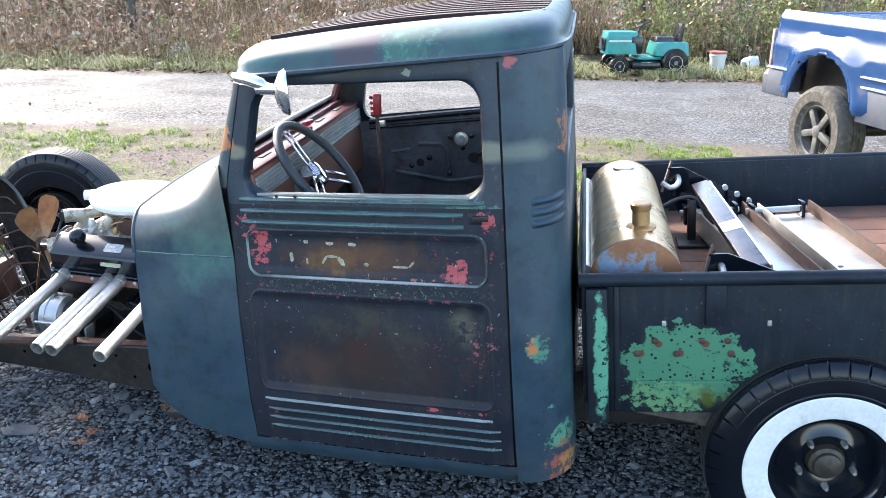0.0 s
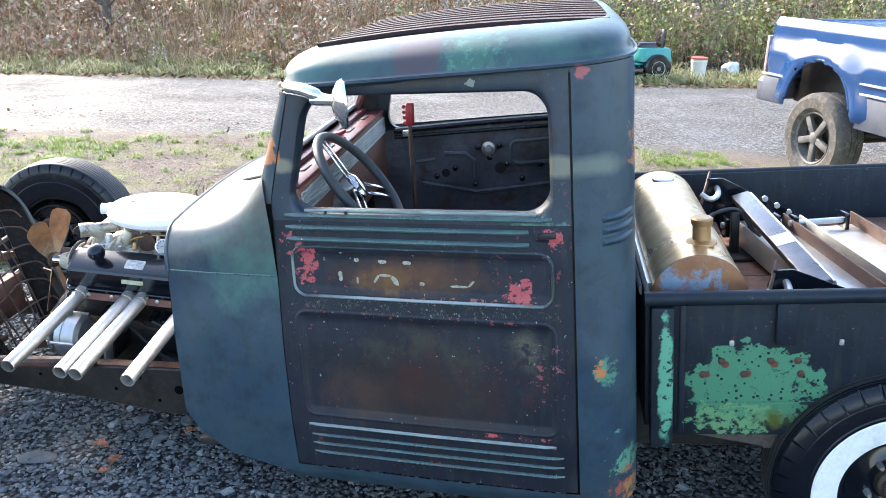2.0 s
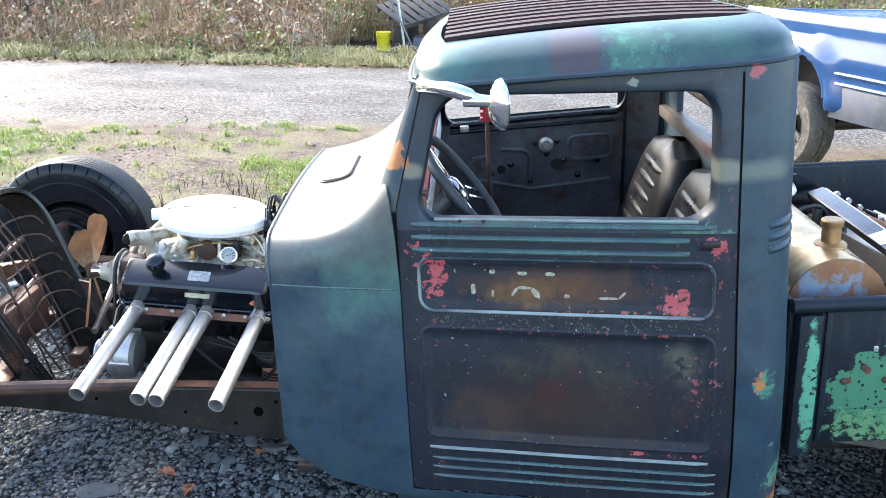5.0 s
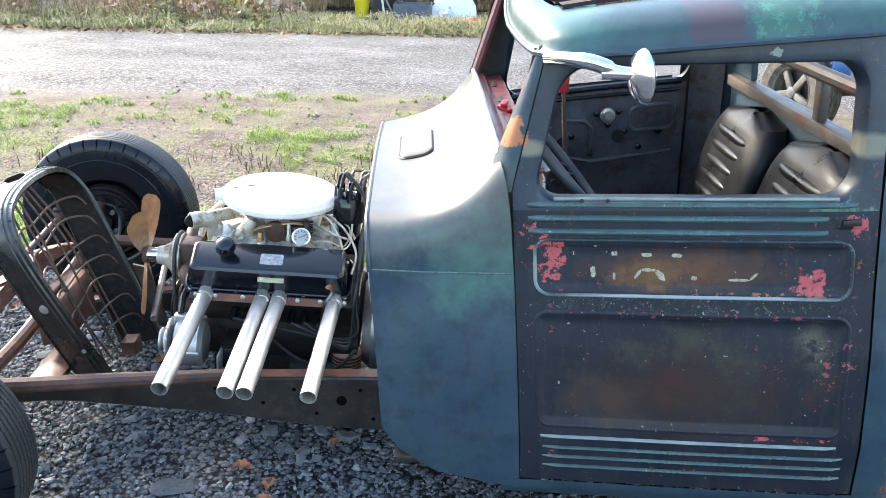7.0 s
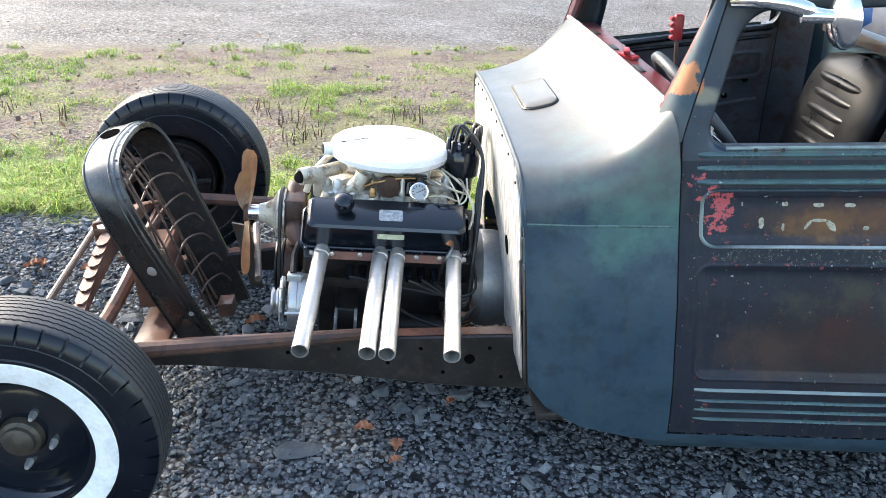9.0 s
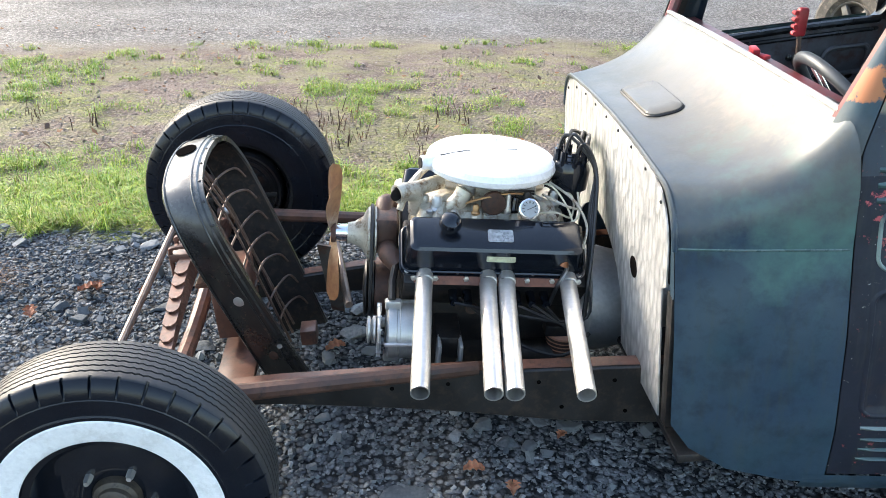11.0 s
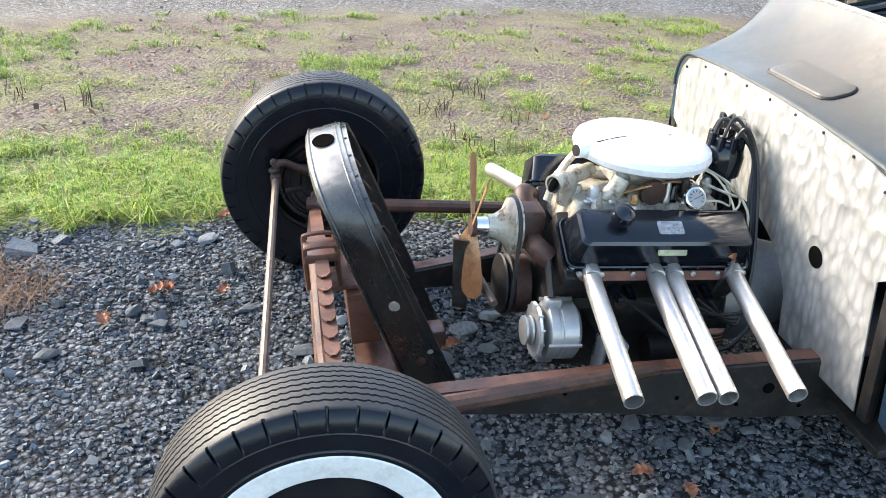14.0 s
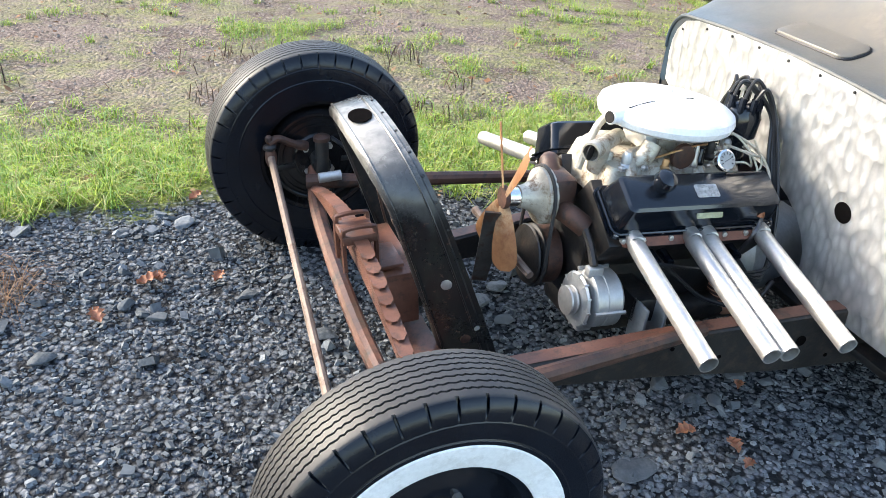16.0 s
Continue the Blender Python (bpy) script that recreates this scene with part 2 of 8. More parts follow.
def patina(name, base, second, layers=(), rough=0.36, worn=0.0):
    """Old rubbed-through car paint: two tones, fine chips, and local patches (mask, colour)."""
    m = Mat(name, rough)
    big = m.noise(3.2, 6, 0.62)
    mid = m.noise(17, 6, 0.7)
    fine = m.noise(120, 3, 0.6)
    c = m.mix(m.step(big, 0.38, 0.64), base, second)
    c = m.mix(m.step(mid, 0.46, 0.7, 0, 0.7), c, tuple(x * 0.5 for x in base))
    c = m.mix(m.step(m.noise(1.7, 5, 0.6), 0.5, 0.75, 0, 0.5), c, (base[0] * 1.1, base[1] * 0.8, base[2] * 0.7))
    streak = m.noise(5, 5, 0.6, m.scaled(9, 9, 1.2))
    c = m.mix(m.step(streak, 0.52, 0.75, 0, 0.35), c, (0.045, 0.05, 0.035))
    c = m.mix(m.step(m.noise(7.5, 6, 0.65), 0.5, 0.68, 0, 0.45), c, (base[0] * 0.9, base[1] * 1.35, base[2] * 1.05))
    c = m.mix(m.step(m.noise(4.3, 7, 0.7), 0.54, 0.72, 0, 0.5), c, tuple(x * 0.45 for x in second))
    if worn:
        c = m.mix(m.step(m.math('ADD', m.noise(34, 7, 0.75), m.math('MULTIPLY', big, 0.25)), 0.755, 0.775, 0, worn), c, (0.22, 0.05, 0.055))
        c = m.mix(m.step(m.noise(70, 5, 0.7), 0.675, 0.69, 0, worn), c, (0.36, 0.36, 0.30))
        c = m.mix(m.step(m.noise(31, 7, 0.75), 0.66, 0.68, 0, worn * 0.7), c, (0.16, 0.14, 0.11))
    for mask, col in layers:
        c = m.mix(mask(m), c, col)
    m.colour(c)
    m.rough(m.step(m.math('ADD', big, m.math('MULTIPLY', fine, 0.25)), 0.4, 0.9, rough - 0.06, rough + 0.2))
    m.bump(m.math('ADD', mid, m.math('MULTIPLY', fine, 0.4)), 0.12, 0.002)
    return m.m


def chip(c, r, thin=(1, 0.5, 1), cut=0.5, scale=34):
    """A flaked patch: a ragged spot broken up by finer islands of sound paint."""
    return lambda m: m.math('MULTIPLY', m.spot(c, r, 1.1, 30, thin=thin, soft=0.12), m.step(m.noise(scale, 7, 0.75), cut - 0.02, cut + 0.02))


def sp(*a, **k):
    return lambda m: m.spot(*a, **k)


GREEN = (0.09, 0.25, 0.17)
PRIMER = (0.36, 0.07, 0.075)
TAN = (0.22, 0.2, 0.14)
BLUE = (0.018, 0.038, 0.061)
BLUE2 = (0.034, 0.060, 0.076)
CAB = patina("blue-green patina", BLUE, BLUE2, [
    (sp((0.985, -0.17, 0.585), 0.036, 1.5, 45, thin=(1.3, 1, 0.8), soft=0.5), (0.07, 0.19, 0.13)),
    (sp((0.975, -0.17, 0.59), 0.016, 1.6, 70, thin=(1, 1, 0.7), soft=0.3), (0.42, 0.15, 0.05)),
    (chip((1.04, -0.12, 0.30), 0.065, (1, 1, 1.6), 0.46), (0.09, 0.24, 0.15)),
    (chip((1.03, -0.12, 0.22), 0.06, (1, 1, 1), 0.48), (0.28, 0.08, 0.05)),
    (chip((1.06, -0.10, 0.20), 0.05, (1, 1, 1), 0.5), (0.36, 0.17, 0.06)),
    (chip((1.0, -0.13, 0.40), 0.035, (1, 1, 2), 0.5), (0.12, 0.28, 0.2)),
    (sp((0.97, -0.13, 1.12), 0.06, 0.3, 12, thin=(0.55, 0.5, 1.7), soft=0.6), (0.11, 0.13, 0.115)),
    (sp((0.945, -0.10, 1.345), 0.022, 0.8), (0.33, 0.08, 0.09)),
    (chip((1.082, 0.01, 1.15), 0.04, (1.3, 0.4, 0.7), 0.47), (0.34, 0.14, 0.06)),
    (sp((0.078, 0.03, 1.16), 0.045, 1.0, 30, thin=(1, 0.6, 1)), (0.34, 0.13, 0.055)),
    # dusty tan over the cowl top, its sunlit paleness put into the colour
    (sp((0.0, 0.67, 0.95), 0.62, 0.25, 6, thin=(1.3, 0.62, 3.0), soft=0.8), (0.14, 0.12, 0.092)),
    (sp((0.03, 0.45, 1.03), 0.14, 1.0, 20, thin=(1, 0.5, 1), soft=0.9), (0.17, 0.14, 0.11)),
    (sp((0.03, 0.30, 1.06), 0.03, 1.2, 40, thin=(1, 0.5, 1), soft=0.5), (0.4, 0.18, 0.1)),
    (sp((0.03, 0.22, 0.83), 0.22, 0.6, 12, thin=(0.8, 0.5, 1.2), soft=0.9), (0.06, 0.14, 0.12)),
], 0.33)
ROOF = patina("roof patina", (0.026, 0.054, 0.066), (0.04, 0.08, 0.086), [
    (sp((0.672, 0.03, 1.40), 0.07, 0.8, 26, thin=(1, 0.2, 0.9), soft=0.3), (0.042, 0.105, 0.085)),
    (lambda m: m.math('MULTIPLY', m.spot((0.69, 0.03, 1.39), 0.10, 0.6, 20, thin=(1, 0.2, 0.9), soft=0.4), m.step(m.noise(30, 8, 0.8), 0.53, 0.56)), (0.06, 0.17, 0.13)),
    (sp((0.84, 0.03, 1.41), 0.16, 0.9, 14, thin=(1, 0.2, 2), soft=0.8), (0.038, 0.088, 0.080)),
    (sp((0.24, 0.03, 1.40), 0.12, 0.7, 12, thin=(1, 0.2, 1.6), soft=0.8), (0.04, 0.10, 0.095)),
    (sp((0.535, 0.03, 1.40), 0.072, 0.22, 10, thin=(1, 0.2, 0.5), soft=0.3), (0.058, 0.046, 0.053)),
])
DOOR = patina("dark door patina", (0.008, 0.0105, 0.019), (0.014, 0.017, 0.027), [
    (sp((0.48, -0.1, 0.825), 0.22, 0.5, 14, thin=(0.8, 0.2, 3.4), soft=0.9), (0.085, 0.04, 0.022)),
    (sp((0.42, -0.1, 0.81), 0.10, 0.9, 22, thin=(0.8, 0.2, 2.4), soft=0.9), (0.13, 0.065, 0.025)),
    (sp((0.5, -0.1, 0.5), 0.26, 0.7, 9, thin=(0.9, 0.2, 1.4), soft=0.95), (0.026, 0.016, 0.015)),
    (chip((0.168, -0.02, 0.87), 0.036, (1, 0.5, 1.0), 0.49), PRIMER),
    (chip((0.165, -0.02, 0.815), 0.034, (1, 0.5, 1), 0.47), PRIMER),
    (chip((0.775, -0.13, 0.79), 0.036, (1, 0.5, 1.2), 0.46), PRIMER),
    (lambda m: m.math('MULTIPLY', m.spot((0.5, -0.1, 0.735), 0.40, 0.25, 12, thin=(1, 0.1, 16), soft=0.3), m.step(m.noise(75, 8, 0.85), 0.575, 0.59)), (0.17, 0.185, 0.13)),
    (lambda m: m.math('MULTIPLY', m.spot((0.5, -0.1, 0.730), 0.36, 0.4, 20, thin=(1, 0.1, 22), soft=0.4), m.step(m.noise(38, 7, 0.75), 0.60, 0.62)), (0.04, 0.065, 0.05)),
    (lambda m: m.math('MULTIPLY', m.spot((0.52, -0.1, 0.709), 0.36, 0.15, 12, thin=(1, 0.1, 34), soft=0.3), m.step(m.noise(30, 6, 0.7), 0.575, 0.59)), (0.22, 0.055, 0.055)),
    (lambda m: m.math('MULTIPLY', m.spot((0.66, -0.1, 0.764), 0.22, 0.2, 12, thin=(1, 0.1, 26), soft=0.3), m.step(m.noise(42, 6, 0.75), 0.56, 0.575)), (0.26, 0.09, 0.06)),
    (lambda m: m.math('MULTIPLY', m.spot((0.75, -0.1, 0.385), 0.22, 0.2, 12, thin=(1, 0.1, 26), soft=0.3), m.step(m.noise(36, 6, 0.75), 0.57, 0.585)), PRIMER),
    (lambda m: m.math('MULTIPLY', m.spot((0.5, -0.1, 0.55), 0.36, 0.3, 8, thin=(1, 0.1, 2.2), soft=0.4), m.step(m.noise(9, 7, 0.72), 0.5, 0.62, 0, 0.75)), (0.036, 0.034, 0.022)),
    (lambda m: m.math('MULTIPLY', m.spot((0.55, -0.1, 0.52), 0.34, 0.3, 8, thin=(1, 0.1, 2.4), soft=0.4), m.step(m.noise(6.5, 7, 0.72, m.scaled(1.3, 1, 1)), 0.54, 0.64, 0, 0.8)), (0.040, 0.016, 0.015)),
    (lambda m: m.math('MULTIPLY', m.spot((0.79, -0.1, 0.64), 0.06, 0.8, 20, thin=(1, 0.1, 0.6), soft=0.7), m.step(m.noise(40, 8, 0.8), 0.45, 0.55)), (0.07, 0.066, 0.05)),
    (lambda m: m.math('MULTIPLY', m.step(m.noise(55, 4, 0.6), 0.70, 0.715), 0.8), (0.30, 0.31, 0.30)),
    (chip((0.865, -0.12, 0.93), 0.028, (1, 0.5, 1), 0.48), PRIMER),
    (chip((0.12, -0.02, 0.93), 0.02, (1, 0.5, 0.6), 0.48), PRIMER),
    (chip((0.83, -0.13, 0.58), 0.05, (1, 0.5, 0.6), 0.6), (0.24, 0.09, 0.10)),
    (sp((0.82, -0.13, 0.57), 0.018, 1.2, 40, thin=(1, 0.5, 0.5)), (0.2, 0.06, 0.06)),
    (sp((0.3, -0.08, 0.48), 0.13, 0.9, 20, thin=(0.8, 0.5, 1.4), soft=0.95), (0.042, 0.026, 0.022)),
], 0.46, 0.75)
DOORFRAME = patina("blue door frame patina", (0.010, 0.019, 0.035), (0.018, 0.032, 0.048), [
    (sp((0.12, 0.0, 1.12), 0.035, 0.25, 12, thin=(0.7, 0.5, 1.3), soft=0.4), (0.16, 0.15, 0.11)),
    (sp((0.88, -0.1, 1.12), 0.055, 0.25, 12, thin=(0.8, 0.5, 1.6), soft=0.45), (0.15, 0.15, 0.115)),
    (sp((0.10, 0.02, 1.15), 0.03, 0.9, 30), (0.36, 0.13, 0.05)),
    (sp((0.67, -0.05, 1.33), 0.008, 1.4, 50, thin=(0.6, 0.5, 1)), (0.2, 0.24, 0.2)),
    (sp((0.5, -0.05, 1.33), 0.03, 0.9, 20, thin=(0.3, 0.5, 1.6), soft=0.8), (0.04, 0.035, 0.03)),
    (sp((0.82, -0.1, 0.96), 0.06, 1.4, 50, thin=(0.7, 0.5, 2), soft=0.5), (0.06, 0.15, 0.11)),
], 0.36, 0.35)
TRIM = patina("worn green moulding", (0.065, 0.115, 0.112), (0.035, 0.06, 0.068), [], 0.24, 0.9)
PALETRIM = patina("moulding rubbed to pale metal", (0.22, 0.26, 0.25), (0.10, 0.15, 0.15), [], 0.3, 0.6)
EDGETRIM = patina("moulding rubbed bare along its foot", (0.016, 0.024, 0.032), (0.03, 0.045, 0.05), [
    (sp((0.52, -0.1, 0.745), 0.42, 0.12, 14, thin=(1, 0.1, 14), soft=0.35), (0.24, 0.27, 0.27)),
    (sp((0.135, -0.05, 0.80), 0.07, 0.5, 20, thin=(2, 0.3, 0.8), soft=0.6), (0.18, 0.24, 0.22)),
    (lambda m: m.step(m.noise(50, 7, 0.75), 0.60, 0.62), (0.16, 0.2, 0.18)),
], 0.3, 0.6)
for paint, level in ((DOOR, 0.3), (CAB, 0.36), (ROOF, 0.34), (VINYL, 0.2)):
    paint.node_tree.nodes["Principled BSDF"].inputs["Specular IOR Level"].default_value = level
BEDPAINT = patina("flaking bed paint", (0.007, 0.0115, 0.019), (0.013, 0.020, 0.030), [
    (lambda m: m.math('MULTIPLY', m.spot((1.40, 0.0, 0.46), 0.155, 0.55, 18, thin=(0.92, 0.1, 1.3), soft=0.05), m.math('MULTIPLY', m.step(m.cells(50), 0.2, 0.23), m.step(m.noise(30, 8, 0.85), 0.41, 0.43))), (0.062, 0.20, 0.115)),
    (lambda m: m.math('MULTIPLY', m.spot((1.158, -0.05, 0.47), 0.022, 0.5, 30, thin=(1, 0.1, 0.1)), m.step(m.noise(38, 6, 0.7), 0.42, 0.45)), (0.1, 0.31, 0.2)),
    (lambda m: m.math('MULTIPLY', m.spot((1.08, 0.0, 0.38), 0.03, 0.6, 30, thin=(1, 0.1, 0.2)), m.step(m.noise(30, 6, 0.7), 0.5, 0.53)), (0.1, 0.28, 0.18)),
    (lambda m: m.math('MULTIPLY', m.spot((1.35, 0.0, 0.355), 0.06, 0.9, 25, thin=(0.5, 0.1, 1.2), soft=0.1), m.step(m.noise(46, 7, 0.8), 0.46, 0.48)), (0.12, 0.27, 0.13)),
    (sp((1.46, 0.0, 0.35), 0.04, 0.9, 30, thin=(0.6, 0.1, 1), soft=0.9), (0.075, 0.09, 0.02)),
    (sp((1.32, 0.0, 0.52), 0.012, 0.3, thin=(1, 0.1, 1)), (0.13, 0.05, 0.035)),
    (sp((1.38, 0.0, 0.49), 0.012, 0.3, thin=(1, 0.1, 1)), (0.13, 0.05, 0.035)),
    (sp((1.45, 0.0, 0.52), 0.012, 0.3, thin=(1, 0.1, 1)), (0.13, 0.05, 0.035)),
    (sp((1.27, 0.0, 0.49), 0.012, 0.3, thin=(1, 0.1, 1)), (0.13, 0.05, 0.035)),
    (sp((1.52, 0.0, 0.49), 0.012, 0.3, thin=(1, 0.1, 1)), (0.13, 0.05, 0.035)),
], 0.45, 0.3)

BEDPAINT.node_tree.nodes["Principled BSDF"].inputs["Specular IOR Level"].default_value = 0.25
SHELLPAINT = patina("black paint worn to bare metal", (0.008, 0.008, 0.009), (0.014, 0.013, 0.013), [
    (sp((-1.50, 0.60, 0.90), 0.19, 0.45, 16, thin=(0.6, 0.8, 1.0), soft=0.8), (0.10, 0.095, 0.09)),
    (sp((-1.48, 0.70, 0.93), 0.10, 0.7, 24, thin=(0.6, 0.5, 1.0), soft=0.8), (0.24, 0.225, 0.205)),
    (chip((-1.36, 0.50, 0.50), 0.10, (1, 1, 0.5), 0.6), (0.09, 0.055, 0.04)),
], 0.26, 0.15)


def engine_turned():
    """Polished aluminium, each pass of the pad a short upright crescent over the last."""
    m = Mat("engine-turned aluminium", 0.42, 0.72)
    v = m.node("TexVoronoi", feature='SMOOTH_F1')
    v.inputs["Smoothness"].default_value = 0.35
    warp = m.node("VectorMath", operation='ADD')
    m.put(warp.inputs[0], m.scaled(1, 1, 0.5))
    wob = m.node("VectorMath", operation='SCALE')
    wn = m.node("TexNoise")
    m.put(wn.inputs["Vector"], m.co)
    wn.inputs["Scale"].default_value = 14
    m.put(wob.inputs[0], wn.outputs["Color"])
    wob.inputs["Scale"].default_value = 0.02
    m.put(warp.inputs[1], wob.outputs[0])
    m.put(v.inputs["Vector"], warp.outputs[0])
    v.inputs["Scale"].default_value = 40
    sep = m.node("SeparateColor")
    m.put(sep.inputs[0], v.outputs["Color"])
    c = m.mix(m.step(v.outputs["Distance"], 0.1, 0.75), (0.78, 0.77, 0.75), (0.42, 0.415, 0.41))
    c = m.mix(m.math('MULTIPLY', sep.outputs[0], 0.45), c, (0.42, 0.415, 0.405))
    c = m.mix(m.step(m.noise(4, 4), 0.5, 0.75, 0, 0.25), c, (0.46, 0.435, 0.40))
    m.colour(c)
    m.rough(m.math('ADD', m.step(v.outputs["Distance"], 0.0, 0.8, 0.37, 0.5), m.math('MULTIPLY', sep.outputs[1], 0.1)))
    h = m.math('ADD', v.outputs["Distance"], m.math('MULTIPLY', m.noise(160, 2), 0.12))
    m.bump(h, 0.75, 0.010)
    return m.m


TURNED = engine_turned()


def tank_metal():
    m = Mat("raw steel tank", 0.3, 0.85)
    c = m.mix(m.step(m.noise(3, 5, 0.6, m.scaled(1, 5, 5)), 0.35, 0.7), (0.62, 0.47, 0.28), (0.52, 0.31, 0.13))
    c = m.mix(m.step(m.noise(7, 6, 0.7), 0.5, 0.75), c, (0.3, 0.16, 0.07))
    m.colour(c)
    m.rough(m.step(m.noise(9, 5), 0.3, 0.7, 0.22, 0.45))
    m.bump(m.noise(60, 4), 0.1, 0.002)
    return m.m


TANK = tank_metal()
TANKEND = Mat("rusty tank end", 0.6)
TANKEND.colour(TANKEND.mix(TANKEND.step(TANKEND.noise(9, 7, 0.7), 0.40, 0.47), TANKEND.mix(TANKEND.noise(20, 5), (0.12, 0.17, 0.24), (0.24, 0.3, 0.36)), TANKEND.mix(TANKEND.noise(26, 5), (0.33, 0.13, 0.04), (0.17, 0.07, 0.035))))
TANKEND.bump(TANKEND.noise(60, 4), 0.3, 0.002)
TANKEND = TANKEND.m

# ---- ground ----
def ground_z(x, y):
    """Height of the lot: nearly level, a low swell beyond the truck's nose, the bank behind the road."""
    z = 0.065 * math.exp(-(((x + 1.9) / 1.3) ** 2 + ((y - 1.2) / 0.75) ** 2))
    z -= 0.085 * math.exp(-(((x + 1.53) / 0.34) ** 2 + ((y + 0.36) / 0.3) ** 2))
    z -= 0.045 * math.exp(-(((x - 1.75) / 0.4) ** 2 + ((y - 0.4) / 0.3) ** 2))
    z -= 0.19 * math.exp(-(((x - 2.6) / 2.2) ** 2 + ((y - 6.8) / 2.0) ** 2))
    d = verge(x, y)
    z -= 0.045 * min(10.5, max(0.0, d + 8.08))
    if d > 0.6:
        z += 0.07 * (1 - math.exp(-(d - 0.6) / 1.5)) + min(6.0, max(0.0, d - 4.5) * 0.45)
    z += 0.012 * noise.noise(Vector((x * 1.3, y * 1.3, 3.0))) + 0.004 * noise.noise(Vector((x * 5, y * 5, 1.0)))
    return z


ROAD_TURN = radians(18)


def verge(x, y):
    """Distance beyond the far edge of the road."""
    return -math.sin(ROAD_TURN) * (x + 6.7) + math.cos(ROAD_TURN) * (y - 11.0)


def ground_mat():
    m = Mat("lot surface", 0.8, spec=0.15)
    co = m.co
    x, y = m.axis(0), m.axis(1)
    wob = m.math('SUBTRACT', m.noise(0.9, 5, 0.6), 0.5)
    wob2 = m.math('SUBTRACT', m.noise(3.5, 5, 0.65), 0.5)
    # crushed gravel near the truck
    st = m.cells(48)
    st2 = m.cells(95)
    rnd = m.node("TexVoronoi", feature='F1')
    m.put(rnd.inputs["Vector"], co)
    rnd.inputs["Scale"].default_value = 48
    sep = m.node("SeparateColor")
    m.put(sep.inputs[0], rnd.outputs["Color"])
    g = m.mix(sep.outputs[0], (0.04, 0.046, 0.054), (0.20, 0.21, 0.225))
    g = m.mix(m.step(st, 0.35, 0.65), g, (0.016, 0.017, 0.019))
    # trodden earth with moss and thin grass
    earth = m.mix(m.step(m.noise(2.2, 6, 0.65), 0.35, 0.65), (0.10, 0.073, 0.06), (0.24, 0.185, 0.155))
    earth = m.mix(m.step(m.noise(38, 4, 0.7), 0.47, 0.7), earth, (0.29, 0.235, 0.20))
    earth = m.mix(m.step(m.cells(60), 0.1, 0.3, 0.6, 0), earth, (0.06, 0.05, 0.042))
    grass = m.mix(m.step(m.noise(14, 6, 0.7), 0.35, 0.65), (0.09, 0.12, 0.022), (0.24, 0.28, 0.05))
    gfac = m.step(m.math('ADD', m.noise(1.1, 6, 0.7), m.math('MULTIPLY', wob2, 0.5)), 0.43, 0.6)
    # less grass farther out, towards the road
    far = m.math('ADD', m.math('ADD', m.math('MULTIPLY', x, -math.sin(ROAD_TURN)), m.math('MULTIPLY', y, math.cos(ROAD_TURN))), m.math('MULTIPLY', wob, 1.6))
    thin = m.step(far, 2.6, 6.4, 0.9, 0.2)
    away = m.math('ADD', m.math('ADD', m.math('MULTIPLY', x, -0.20), m.math('MULTIPLY', y, 0.98)), m.math('MULTIPLY', wob2, 1.2))
    bare = m.math('MULTIPLY', m.step(away, 2.5, 2.95), m.step(away, 4.3, 3.6))
    gfac = m.math('MULTIPLY', gfac, m.math('SUBTRACT', 1.0, m.math('MULTIPLY', bare, 0.4)))
    gfac = m.math('MAXIMUM', m.math('MULTIPLY', gfac, thin), m.step(away, 2.75, 2.2, 0, 0.85))
    lot = m.mix(gfac, earth, grass)
    # wet gravel road
    road = m.mix(m.step(m.noise(1.2, 6, 0.65), 0.35, 0.65), (0.06, 0.055, 0.051), (0.108, 0.10, 0.091))
    road = m.mix(m.step(m.noise(28, 5, 0.75), 0.5, 0.6), road, (0.27, 0.25, 0.23))
    road = m.mix(m.step(m.noise(19, 5, 0.75), 0.57, 0.64), road, (0.03, 0.028, 0.025))
    road = m.mix(m.step(m.noise(9, 7, 0.8), 0.56, 0.66, 0, 0.35), road, (0.06, 0.054, 0.048))
    road = m.mix(m.step(m.noise(50, 4, 0.8), 0.58, 0.62), road, (0.36, 0.33, 0.30))
    rfac = m.step(far, 6.0, 6.8)
    lot = m.mix(rfac, lot, road)
    # verge
    v0 = math.cos(ROAD_TURN) * 11.0 + math.sin(ROAD_TURN) * 6.7
    vfac = m.step(m.math('SUBTRACT', far, m.math('MULTIPLY', wob, 1.2)), v0 - 0.55, v0 - 0.2)
    vg = m.mix(m.step(m.noise(9, 5, 0.7), 0.35, 0.65), (0.09, 0.10, 0.03), (0.22, 0.18, 0.09))
    lot = m.mix(vfac, lot, vg)
    # leaf litter under the brush, darkened to put shade into the gaps between plants
    lot = m.mix(m.step(far, v0 + 1.0, v0 + 1.6), lot, (0.035, 0.028, 0.018))
    # the gravel pad ends beyond the truck's far wheels
    edge = m.math('ADD', m.math('ADD', m.math('MULTIPLY', x, -0.20), m.math('MULTIPLY', y, 0.98)), m.math('MULTIPLY', wob2, 0.7))
    gf = m.step(edge, 1.95, 1.75)
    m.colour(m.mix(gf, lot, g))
    m.put(m.p.inputs["Specular IOR Level"], m.step(rfac, 0, 1, 0.1, 0.26))
    wet = m.math('MULTIPLY', rfac, m.step(m.math('ADD', m.noise(0.7, 4, 0.6), m.math('MULTIPLY', m.noise(14, 5, 0.75), 0.5)), 0.62, 0.95))
    m.rough(m.math('SUBTRACT', 0.85, m.math('MULTIPLY', wet, 0.5)))
